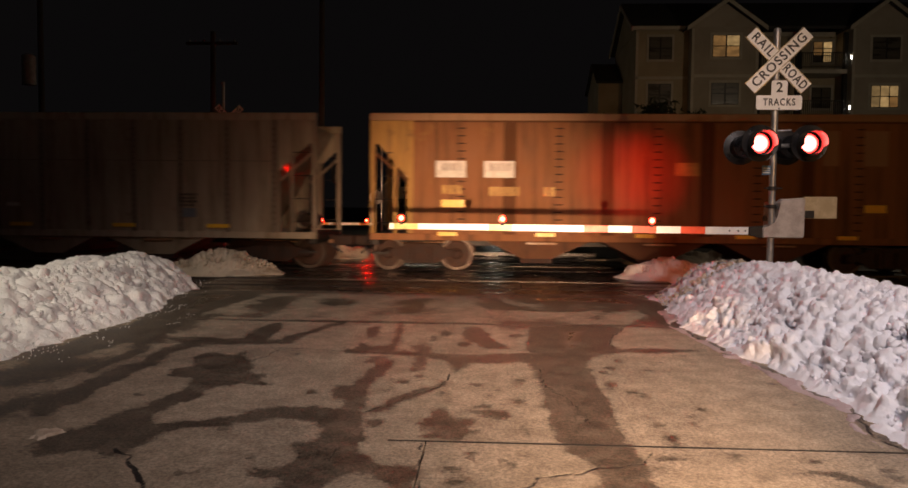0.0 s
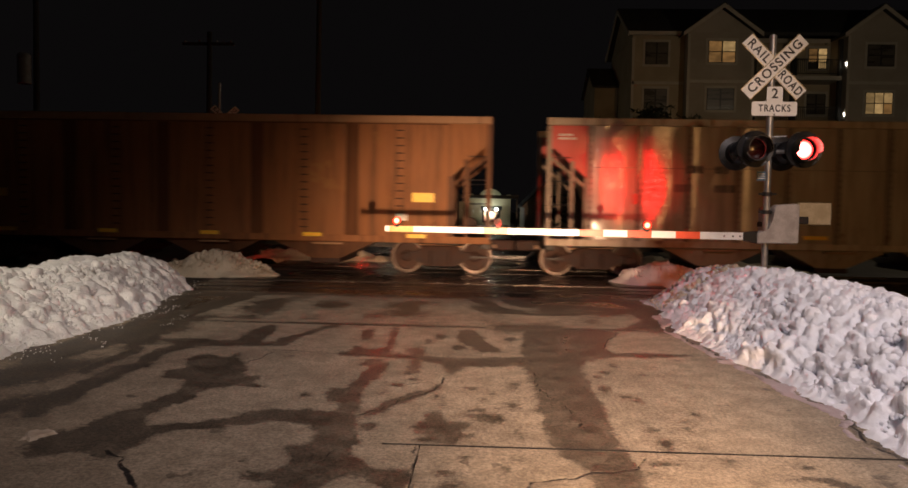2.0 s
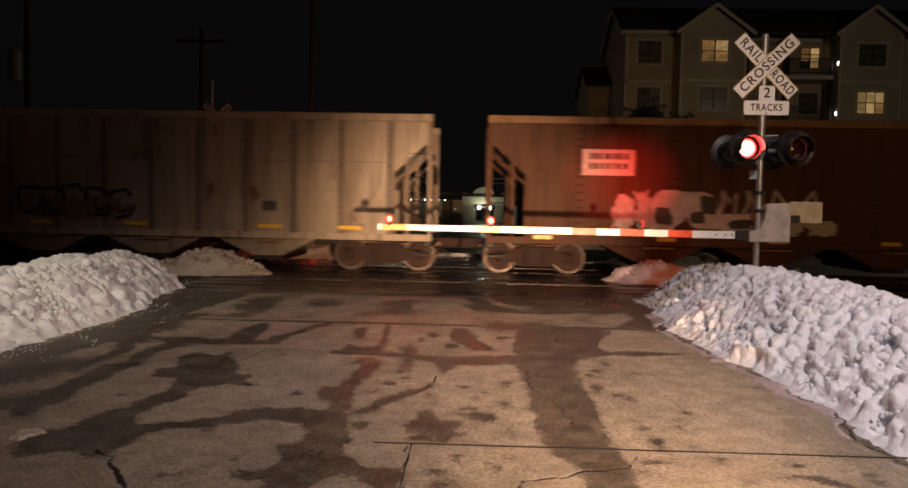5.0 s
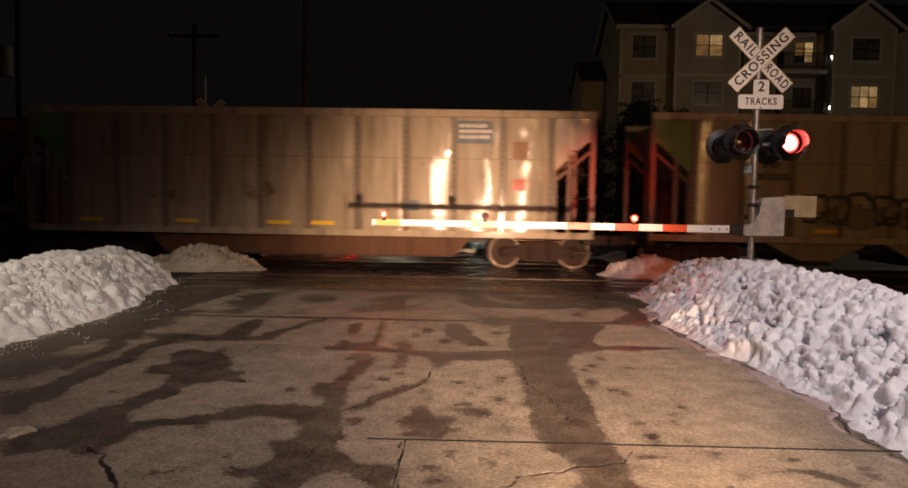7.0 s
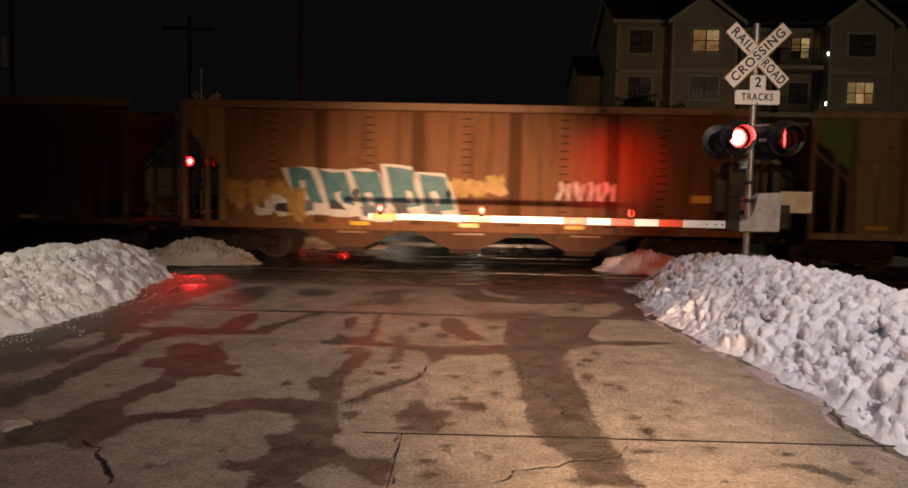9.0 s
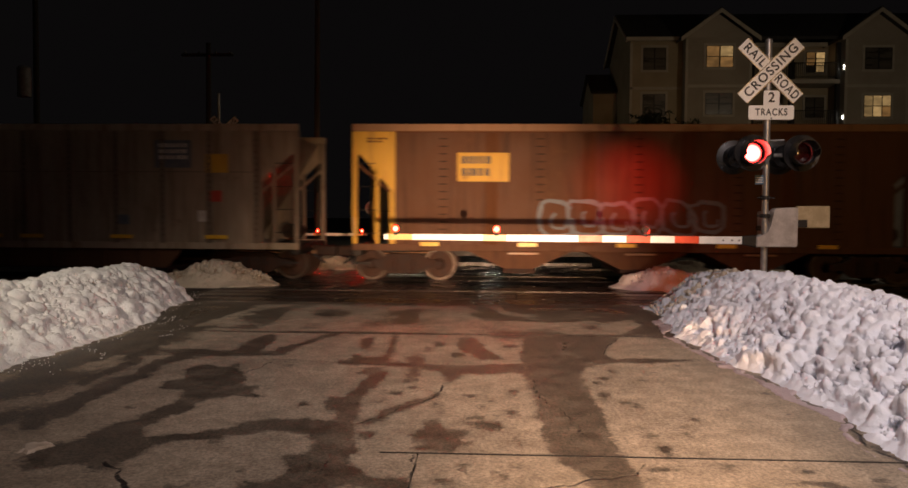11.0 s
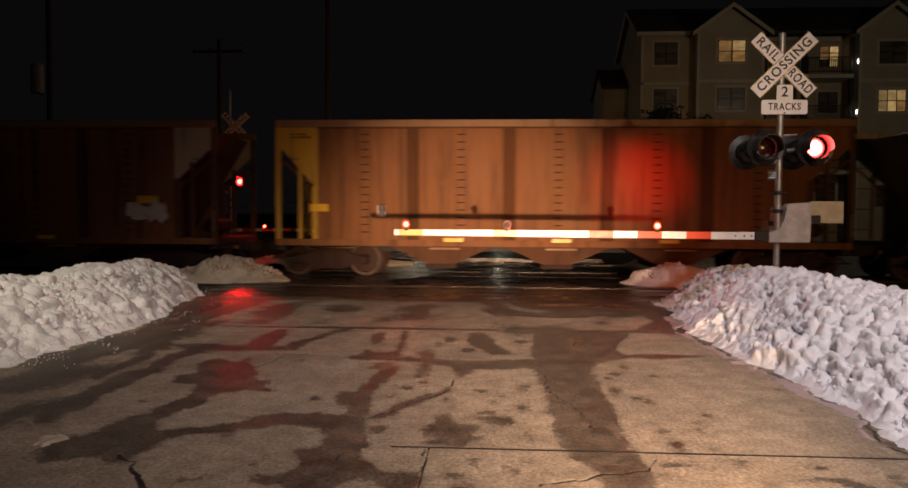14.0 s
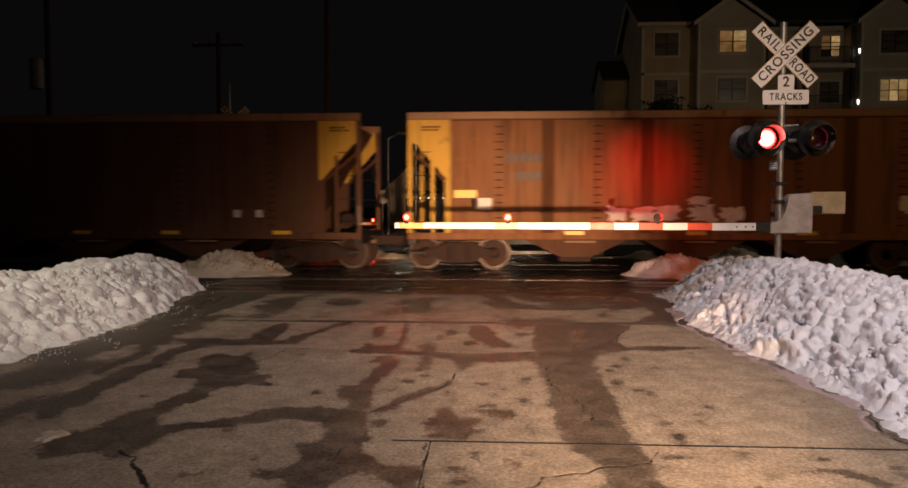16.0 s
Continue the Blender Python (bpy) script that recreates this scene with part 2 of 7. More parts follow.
M_MECH = surface("grey_gate_casting", (0.52, 0.47, 0.43), (0.38, 0.33, 0.29), (0.45, 0.6), 0.1, 6, 50, 0.25)
M_WEIGHT = surface("tan_counterweight", (0.58, 0.46, 0.28), (0.44, 0.34, 0.19), (0.5, 0.65), 0.1, 5, 50, 0.2)
M_BLUESIGN = surface("blue_notice_sign", (0.05, 0.12, 0.20), (0.07, 0.15, 0.24), (0.35, 0.45), 0, 8, 60, 0.05)

M_ASPHALT = surface("wet_dark_asphalt", (0.014, 0.012, 0.010), (0.036, 0.031, 0.026), (0.15, 0.42), 0, 1.6, 70, 0.6, 0.02)
M_PANEL = surface("wet_crossing_timber", (0.018, 0.014, 0.011), (0.042, 0.033, 0.026), (0.15, 0.42), 0, 2.5, 60, 0.5, 0.01, (0.3, 3, 3))
M_JOINT = surface("black_joint_filler", (0.006, 0.005, 0.004), (0.014, 0.012, 0.010), (0.85, 0.95), 0, 8, 60, 0.2)
M_RAIL = surface("polished_rail_steel", (0.07, 0.06, 0.052), (0.12, 0.10, 0.09), (0.35, 0.55), 0.7, 6, 60, 0.1)
M_GROUND = surface("dark_frozen_earth", (0.020, 0.018, 0.015), (0.045, 0.040, 0.034), (0.7, 0.95), 0, 0.7, 12, 0.6, 0.05)
M_BALLAST = surface("dark_ballast", (0.030, 0.027, 0.024), (0.085, 0.075, 0.066), (0.7, 0.95), 0, 9, 25, 1.0, 0.06)
M_WOODPOLE = surface("weathered_pole_wood", (0.06, 0.045, 0.034), (0.10, 0.08, 0.06), (0.7, 0.9), 0, 5, 60, 0.4, 0.006, (4, 4, 0.5))
M_SIDING = surface("beige_siding", (0.40, 0.33, 0.22), (0.34, 0.28, 0.185), (0.6, 0.75), 0, 0.8, 30, 0.1)
M_SIDINGGREY = surface("grey_siding", (0.37, 0.32, 0.25), (0.32, 0.275, 0.21), (0.6, 0.75), 0, 0.8, 30, 0.1)
M_TRIM = surface("pale_trim", (0.46, 0.41, 0.33), (0.40, 0.355, 0.28), (0.5, 0.65), 0, 2, 40, 0.05)
M_ROOF = surface("dark_shingles", (0.030, 0.028, 0.027), (0.055, 0.050, 0.046), (0.8, 0.95), 0, 1.5, 14, 0.5, 0.02)
M_STUCCO = surface("pale_stucco", (0.55, 0.52, 0.36), (0.48, 0.45, 0.30), (0.7, 0.85), 0, 1.2, 30, 0.2)


def window_glow(name, colour, strength):
    """Lit room behind a blind: uneven within a pane and from pane to pane."""
    m, nt, bsdf = base_mat(name)
    bsdf.inputs["Base Color"].default_value = (0.05, 0.04, 0.03, 1)
    bsdf.inputs["Emission Color"].default_value = (*colour, 1)
    info = nt.nodes.new("ShaderNodeObjectInfo")
    cloud = ramp(nt, noise_tex(nt, 1.6, 3, 0.6, (1, 1, 2.2)), 0.3, 0.7)
    v = math_node(nt, "MULTIPLY_ADD", cloud, 0.35, 0.4)
    v = math_node(nt, "MULTIPLY", v, math_node(nt, "MULTIPLY_ADD", info.outputs["Random"], 0.9, 0.45))
    nt.links.new(math_node(nt, "MULTIPLY", v, strength), bsdf.inputs["Emission Strength"])
    return m


M_WINLIT = window_glow("lit_window_pane", (1.0, 0.62, 0.25), 0.50)
M_WINLITDIM = window_glow("dim_lit_window_pane", (1.0, 0.50, 0.16), 0.22)
M_NEEDLE = surface("dark_evergreen_needles", (0.012, 0.018, 0.010), (0.030, 0.040, 0.020), (0.6, 0.8), 0, 3, 30, 0.1)
M_BARK = surface("dark_bark", (0.030, 0.022, 0.016), (0.060, 0.045, 0.032), (0.8, 0.95), 0, 5, 40, 0.5, 0.01, (3, 3, 0.6))

M_LAMPWHITE = glow("white_lamp_globe", (0.95, 1.0, 0.85), 12.0)
M_LEDRED = glow("red_light_strip", (1.0, 0.05, 0.10), 2.2)
M_FAIRY = glow("cold_fairy_lights", (0.75, 0.95, 1.0), 1.6)


def glass_mat():
    m, nt, bsdf = base_mat("dark_window_glass")
    bsdf.inputs["Base Color"].default_value = (0.006, 0.007, 0.009, 1)
    bsdf.inputs["Roughness"].default_value = 0.06
    return m


M_GLASS = glass_mat()


def concrete_mat():
    """Old road concrete; attribute 'wet' carries metres inside a damp band, 'crack' metres inside a crack."""
    m, nt, bsdf = base_mat("old_road_concrete")
    wet_a = nt.nodes.new("ShaderNodeAttribute")
    wet_a.attribute_name = "wet"
    crack_a = nt.nodes.new("ShaderNodeAttribute")
    crack_a.attribute_name = "crack"
    big = noise_tex(nt, 1.1, 5, 0.6, shift=False)
    mid = noise_tex(nt, 5.0, 6, 0.68, shift=False)
    fray = noise_tex(nt, 5.5, 6, 0.7, (0.85, 1.1, 1), shift=False)
    grit = noise_tex(nt, 34.0, 4, 0.8, shift=False)
    spot = noise_tex(nt, 3.6, 2, 0.5, (1, 1.0, 1), shift=False)
    edge = math_node(nt, "ADD", wet_a.outputs["Fac"], math_node(nt, "MULTIPLY_ADD", ramp(nt, fray, 0.28, 0.72, False), 0.13, -0.065))
    torn = noise_tex(nt, 19.0, 5, 0.8, (0.9, 1.1, 1), shift=False)
    edge = math_node(nt, "ADD", edge, math_node(nt, "MULTIPLY_ADD", ramp(nt, torn, 0.3, 0.7, False), 0.08, -0.04))
    wet = math_node(nt, "MULTIPLY_ADD", ramp(nt, edge, -0.045, -0.005), 0.25, math_node(nt, "MULTIPLY", ramp(nt, edge, -0.008, 0.022), 0.75))
    chips = noise_tex(nt, 75.0, 3, 0.7, shift=False)
    spots = ramp(nt, spot, 0.69, 0.705)
    wet = math_node(nt, "MAXIMUM", wet, math_node(nt, "MULTIPLY", spots, 0.75))
    dry = mix_rgb(nt, ramp(nt, big, 0.3, 0.7), (0.275, 0.230, 0.170), (0.40, 0.335, 0.248))
    dry = mix_rgb(nt, 0.75, dry, mix_rgb(nt, ramp(nt, mid, 0.36, 0.64), (0.74, 0.73, 0.70), (1.18, 1.17, 1.16)), "MULTIPLY")
    dry = mix_rgb(nt, 0.7, dry, mix_rgb(nt, ramp(nt, grit, 0.36, 0.64), (0.5, 0.5, 0.5), (1.4, 1.4, 1.4)), "MULTIPLY")
    damp = mix_rgb(nt, ramp(nt, mid, 0.3, 0.7), (0.040, 0.033, 0.024), (0.100, 0.082, 0.060))
    damp = mix_rgb(nt, 0.8, damp, mix_rgb(nt, ramp(nt, grit, 0.36, 0.64), (0.25, 0.25, 0.25), (1.8, 1.8, 1.8)), "MULTIPLY")
    damp = mix_rgb(nt, math_node(nt, "MULTIPLY", ramp(nt, chips, 0.56, 0.62), 0.7), damp, (0.22, 0.18, 0.135))
    dry = mix_rgb(nt, math_node(nt, "MULTIPLY", ramp(nt, chips, 0.56, 0.62), 0.5), dry, (0.12, 0.095, 0.07))
    dry = mix_rgb(nt, math_node(nt, "MULTIPLY", ramp(nt, noise_tex(nt, 2.2, 7, 0.75, shift=False), 0.50, 0.66), 0.25), dry, (0.17, 0.135, 0.095))
    # patches dry unevenly from within
    wet = math_node(nt, "MULTIPLY", wet, math_node(nt, "MULTIPLY_ADD", ramp(nt, noise_tex(nt, 2.6, 6, 0.7, shift=False), 0.36, 0.62), 0.25, 0.78))
    col = mix_rgb(nt, wet, dry, damp)
    crack = ramp(nt, math_node(nt, "ADD", crack_a.outputs["Fac"], math_node(nt, "MULTIPLY_ADD", mid, 0.03, -0.015)), -0.009, 0.002)
    col = mix_rgb(nt, crack, col, (0.012, 0.010, 0.009))
    nt.links.new(col, bsdf.inputs["Base Color"])
    nt.links.new(math_node(nt, "MULTIPLY_ADD", wet, -0.27, math_node(nt, "MULTIPLY_ADD", mid, 0.25, math_node(nt, "MULTIPLY_ADD", ramp(nt, wet_a.outputs["Fac"], 0.36, 0.55), -0.26, 0.62))), bsdf.inputs["Roughness"])
    h = math_node(nt, "ADD", math_node(nt, "MULTIPLY", grit, 0.25), math_node(nt, "MULTIPLY", mid, 0.5))
    h = math_node(nt, "SUBTRACT", h, math_node(nt, "MULTIPLY", crack, 0.6))
    bump(nt, bsdf, h, 0.85, 0.010)
    return m


def snow_mat(name, clean, dirty, amount, crust=0.04):
    m, nt, bsdf = base_mat(name)
    soil = noise_tex(nt, 1.6, 6, 0.7)
    fine = noise_tex(nt, 28.0, 5, 0.65)
    lump = noise_tex(nt, 8.0, 4, 0.6)
    fac = math_node(nt, "ADD", ramp(nt, soil, 0.62 - amount, 0.95 - amount), 0.0)
    col = mix_rgb(nt, fac, clean, dirty)
    col = mix_rgb(nt, 0.25, col, mix_rgb(nt, lump, (0.7, 0.7, 0.74), (1.1, 1.1, 1.1)), "MULTIPLY")
    nt.links.new(col, bsdf.inputs["Base Color"])
    bsdf.inputs["Roughness"].default_value = 0.5
    bsdf.inputs["Specular IOR Level"].default_value = 0.35
    bsdf.inputs["Subsurface Weight"].default_value = 0.3
    bsdf.inputs["Subsurface Radius"].default_value = (0.9, 0.95, 1.0)
    bsdf.inputs["Subsurface Scale"].default_value = 0.09
    h = math_node(nt, "ADD", math_node(nt, "MULTIPLY", lump, 1.0), math_node(nt, "MULTIPLY", fine, 0.6))
    bump(nt, bsdf, h, 0.6, crust)
    return m


M_CONCRETE = concrete_mat()
M_SNOW = snow_mat("clean_snow", (0.90, 0.93, 1.0), (0.62, 0.60, 0.62), 0.0)
M_SNOWLEFT = snow_mat("grey_snow", (0.96, 0.94, 0.90), (0.62, 0.55, 0.47), 0.03, 0.04)
M_SLUSH = snow_mat("soiled_slush", (0.46, 0.38, 0.38), (0.20, 0.14, 0.13), 0.18, 0.03)
M_SNOWDIRTY = snow_mat("soiled_snow", (0.76, 0.66, 0.52), (0.30, 0.21, 0.13), 0.16, 0.06)


# ---- building helpers ----
def finish(name, bm, material, smooth=False):
    me = bpy.data.meshes.new(name)
    bmesh.ops.recalc_face_normals(bm, faces=bm.faces)
    bm.to_mesh(me)
    bm.free()
    me.materials.append(material)
    if smooth:
        for p in me.polygons:
            p.use_smooth = True
        me.set_sharp_from_angle(angle=radians(35))
    return me


def part(name, bm, material, parent, label="", smooth=False, at=None):
    """Links a bmesh (or a ready mesh) as ONE mesh object under a thing or a part."""
    me = bm if isinstance(bm, bpy.types.Mesh) else finish(name, bm, material, smooth)
    ob = new(name, me)
    ob.parent = parent
    if at is not None:
        ob.matrix_basis = at
    if label:
        ob["label"] = label
    return ob


def thing(name, label, category, group="", kind="", at=None):
    ob = new(name)
    ob.empty_display_size = 0.3
    tagged(ob, label, category, group, kind)
    if at is not None:
        ob.matrix_basis = at
    return ob


def solid(name, bm, material, label, category, group="", kind="", smooth=False, at=None):
    ob = new(name, finish(name, bm, material, smooth))
    tagged(ob, label, category, group, kind)
    if at is not None:
        ob.matrix_basis = at
    return ob


def box(x0, x1, y0, y1, z0, z1, bev=0.0, bm=None):
    bm = bm or bmesh.new()
    vs = [bm.verts.new((x, y, z)) for x in (x0, x1) for y in (y0, y1) for z in (z0, z1)]
    fs = []
    for f in ((0, 1, 3, 2), (4, 6, 7, 5), (0, 4, 5, 1), (2, 3, 7, 6), (0, 2, 6, 4), (1, 5, 7, 3)):
        fs.append(bm.faces.new([vs[i] for i in f]))
    if bev:
        es = list({e for f in fs for e in f.edges})
        bmesh.ops.bevel(bm, geom=es, offset=bev, segments=1, affect="EDGES")
    return bm


def prism(poly, axis, lo, hi, bm=None, bev=0.0):
    """Polygon (two coordinates) drawn out along an axis from lo to hi."""
    bm = bm or bmesh.new()

    def put(p, d):
        q = list(p)
        q.insert("xyz".index(axis), d)
        return q
    a = [bm.verts.new(put(p, lo)) for p in poly]
    b = [bm.verts.new(put(p, hi)) for p in poly]
    fs = [bm.faces.new(a), bm.faces.new(b[::-1])]
    n = len(poly)
    for i in range(n):
        fs.append(bm.faces.new((a[i], b[i], b[(i + 1) % n], a[(i + 1) % n])))
    if bev:
        bmesh.ops.bevel(bm, geom=list({e for f in fs for e in f.edges}), offset=bev, segments=1, affect="EDGES")
    return bm


def tube(p, q, r0, r1=None, seg=14, bm=None, caps=True):
    """A straight round bar from p to q."""
    bm = bm or bmesh.new()
    r1 = r0 if r1 is None else r1
    p, q = Vector(p), Vector(q)
    turn = (q - p).to_track_quat("Z", "Y").to_matrix()
    rings = []
    for c, r in ((p, r0), (q, r1)):
        rings.append([bm.verts.new(c + turn @ Vector((r * math.cos(k * math.tau / seg), r * math.sin(k * math.tau / seg), 0))) for k in range(seg)])
    for k in range(seg):
        bm.faces.new((rings[0][k], rings[0][(k + 1) % seg], rings[1][(k + 1) % seg], rings[1][k]))
    if caps:
        bm.faces.new(rings[0][::-1])
        bm.faces.new(rings[1])
    return bm


def lathe(profile, axis="y", seg=24, bm=None, caps=True):
    """Round body from (distance along the axis, radius) pairs."""
    bm = bm or bmesh.new()
    rings = []
    for d, r in profile:
        ring = []
        for k in range(seg):
            u, v = r * math.cos(k * math.tau / seg), r * math.sin(k * math.tau / seg)
            ring.append(bm.verts.new((u, d, v) if axis == "y" else ((d, u, v) if axis == "x" else (u, v, d))))
        rings.append(ring)
    for a, b in zip(rings, rings[1:]):
        for k in range(seg):
            bm.faces.new((a[k], a[(k + 1) % seg], b[(k + 1) % seg], b[k]))
    if caps and profile[0][1] > 1e-4:
        bm.faces.new(rings[0][::-1])
    if caps and profile[-1][1] > 1e-4:
        bm.faces.new(rings[-1])
    bmesh.ops.remove_doubles(bm, verts=bm.verts, dist=1e-5)
    return bm


def rounded(poly, r):
    """The polygon with its outward corners rounded."""
    out, n = [], len(poly)
    for k in range(n):
        a, b, c = (Vector((*poly[(k + j) % n], 0)) for j in (-1, 0, 1))
        u, v = (a - b).normalized(), (c - b).normalized()
        if (b - a).cross(c - b).z < 0:
            out.append((b.x, b.y))
            continue
        for j in range(5):
            q = j / 4
            w = b + u * r * (1 - q) ** 2 + v * r * q ** 2
            out.append((w.x, w.y))
    return out


def lettering(body, size, material, parent, at, name="lettering", width=0.0):
    """Words in the built-in font, as a thin mesh, drawn out or pressed to a width."""
    cu = bpy.data.curves.new(name, "FONT")
    cu.body, cu.size, cu.extrude = body, size, 0.002
    cu.align_x, cu.align_y = "CENTER", "CENTER"
    cu.offset = size * 0.016
    cu.space_character = 1.2
    tmp = new(name, cu)
    dg = bpy.context.evaluated_depsgraph_get()
    me = bpy.data.meshes.new_from_object(tmp.evaluated_get(dg))
    bpy.data.objects.remove(tmp)
    if width:
        xs = [v.co.x for v in me.vertices]
        mid, k = (max(xs) + min(xs)) / 2, width / (max(xs) - min(xs))
        for v in me.vertices:
            v.co.x = (v.co.x - mid) * k
    me.materials.clear()
    me.materials.append(material)
    return part(name, me, material, parent, at=at)


# ---- ground, road and tracks ----
def ground_sheet():
    bm = bmesh.new()
    xs = [-900, -200, -60, -20, -12, -8, -6, -4, -2, 0, 2, 4, 6, 8, 12, 20, 60, 200, 900]
    ys = [-900, -200, -60, -20, 0, 6, 10, 12.6, 13.4, 14.4, 16, 18, 20, 22, 24, 27, 32, 45, 80, 200, 900]

    def level(y):
        k = min(max((y - 12.6) / 1.8, 0), 1) - min(max((y - 24) / 5, 0), 1)
        return -0.06 - 0.21 * k
    grid = [[bm.verts.new((x, y, level(y))) for y in ys] for x in xs]
    for a, b in zip(grid, grid[1:]):
        for k in range(len(ys) - 1):
            bm.faces.new((a[k], b[k], b[k + 1], a[k + 1]))
    return solid("ground", bm, M_GROUND, "dark frozen bare earth round the level crossing", "ground", kind="structure")


ground_sheet()
road = thing("road", "cracked pale concrete road with dark damp patches", "road", kind="structure")

STROKES, CRACKS, PATCHES, BLOTS = [], [], [], []


FOOT_Y = (3.4, 4.3, 4.8, 5.1, 5.5, 5.7, 6.2, 6.6, 7.0, 7.6, 8.3, 8.9, 9.4, 10.5, 14.5)
FOOT_X = (2.85, 2.77, 2.68, 2.68, 2.81, 2.84, 2.73, 2.71, 2.72, 2.61, 2.58, 2.55, 2.50, 2.62, 3.15)


def right_foot(y):
    """Edge of the ploughed snow along the road."""
    return float(np.interp(y, FOOT_Y, FOOT_X)) + 0.05 * noise.noise(Vector((y * 3.1, 4.2, 0))) + 0.035 * noise.noise(Vector((y * 9.0, 7.1, 0))) + 0.05


def damp(*pts):
    STROKES.append(pts)


def patch(*pts):
    """A damp patch by its outline."""
    PATCHES.append(pts)


def blot(x, y, rx, ry):
    BLOTS.append((x, y, rx, ry))


def crack(width, *pts):
    fine = []
    for (ax, ay), (bx, by) in zip(pts, pts[1:]):
        n = max(int(math.hypot(bx - ax, by - ay) / 0.045), 1)
        for k in range(n):
            x, y = ax + (bx - ax) * k / n, ay + (by - ay) * k / n
            sx = 0.05 * noise.noise(Vector((x * 3.5, y * 3.5, 1))) + 0.05 * noise.noise(Vector((x * 13, y * 13, 2)))
            sy = 0.05 * noise.noise(Vector((x * 3.5, y * 3.5, 5))) + 0.05 * noise.noise(Vector((x * 13, y * 13, 6)))
            fine.append((x + sx, y + sy, width * 0.36 * (1 + 0.7 * noise.noise(Vector((x * 6, y * 6, 8))))))
    CRACKS.append(fine)


# damp patches, blots and cracks of the old slabs
patch((-3.75, 5.47), (-3.64, 5.60), (-3.60, 5.96), (-3.61, 6.21), (-3.63, 6.43), (-3.63, 6.67), (-3.50, 6.86), (-3.61, 7.21), (-3.59, 7.42), (-3.56, 7.68), (-3.47, 7.93), (-3.41, 8.12), (-3.21, 7.65), (-3.38, 7.38), (-3.35, 7.04), (-3.30, 6.70), (-3.32, 6.46), (-3.33, 6.23), (-3.35, 6.02), (-3.32, 5.70), (-3.26, 5.44), (-3.33, 5.26), (-3.30, 5.01), (-3.38, 4.93))
patch((-4.04, 8.19), (-3.51, 8.18), (-2.80, 8.15), (-2.44, 8.15), (-2.35, 7.85), (-2.68, 7.81), (-3.32, 7.74), (-3.85, 8.03))
patch((-2.89, 8.10), (-2.98, 8.67), (-2.93, 9.20), (-2.82, 9.36), (-2.70, 9.09), (-2.63, 8.51), (-2.59, 8.03))
patch((-2.41, 7.81), (-2.47, 8.33), (-2.27, 8.75), (-2.11, 9.35), (-2.00, 9.61), (-1.89, 9.33), (-2.08, 8.90), (-2.23, 8.36), (-2.27, 7.89))
patch((-3.09, 7.24), (-2.93, 7.34), (-2.71, 7.22), (-2.64, 7.46), (-2.47, 7.07), (-2.31, 6.77), (-2.22, 6.45), (-2.04, 6.46), (-2.09, 6.22), (-1.91, 6.05), (-2.17, 6.03), (-2.34, 5.97), (-2.41, 5.77), (-2.36, 5.53), (-2.47, 5.42), (-2.50, 5.26), (-2.52, 5.10), (-2.44, 4.95), (-2.28, 4.81), (-2.23, 4.67), (-2.27, 4.42), (-2.30, 4.26), (-2.37, 4.26), (-2.42, 4.21), (-2.55, 4.34), (-2.70, 4.26), (-2.84, 4.15), (-3.00, 4.37), (-3.00, 4.73), (-2.86, 4.73), (-2.85, 4.90), (-2.85, 5.06), (-2.79, 5.19), (-2.70, 5.28), (-2.70, 5.45), (-2.67, 5.63), (-2.62, 5.83), (-2.69, 6.08), (-2.72, 6.22), (-2.96, 6.31), (-3.06, 6.53), (-2.93, 6.71))
patch((-2.42, 4.90), (-2.13, 5.00), (-1.92, 5.11), (-1.81, 5.30), (-1.62, 5.41), (-1.39, 5.41), (-1.20, 5.40), (-1.02, 5.38), (-0.90, 5.24), (-0.88, 4.92), (-0.83, 4.74), (-0.81, 4.51), (-0.74, 4.30), (-0.64, 4.21), (-0.44, 4.25), (-0.40, 4.23), (-0.41, 4.04), (-0.35, 3.80), (-0.47, 3.82), (-0.57, 3.93), (-0.68, 4.01), (-0.79, 4.06), (-0.86, 4.00), (-0.89, 3.89), (-0.89, 3.77), (-1.15, 3.75), (-1.22, 3.91), (-1.31, 3.95), (-1.46, 3.97), (-1.39, 4.09), (-1.26, 4.11), (-1.22, 4.22), (-1.21, 4.37), (-1.32, 4.53), (-1.18, 4.62), (-1.14, 4.76), (-1.21, 4.96), (-1.39, 5.07), (-1.56, 5.09), (-1.70, 4.98), (-1.91, 4.87), (-2.16, 4.82), (-2.26, 4.73))
patch((-1.16, 5.37), (-1.15, 5.56), (-1.28, 5.73), (-1.36, 5.90), (-1.33, 6.06), (-1.21, 6.11), (-1.18, 6.36), (-1.13, 6.55), (-1.14, 6.91), (-1.22, 7.03), (-1.24, 7.31), (-1.03, 7.33), (-0.94, 7.06), (-0.95, 6.80), (-0.96, 6.56), (-1.01, 6.34), (-1.02, 6.09), (-0.98, 5.75), (-0.94, 5.36))
patch((-1.51, 7.52), (-1.45, 7.98), (-1.30, 7.86), (-1.11, 7.94), (-1.13, 8.48), (-1.21, 9.46), (-1.11, 9.47), (-1.06, 8.69), (-1.02, 7.96), (-0.97, 7.39), (-1.17, 7.43))
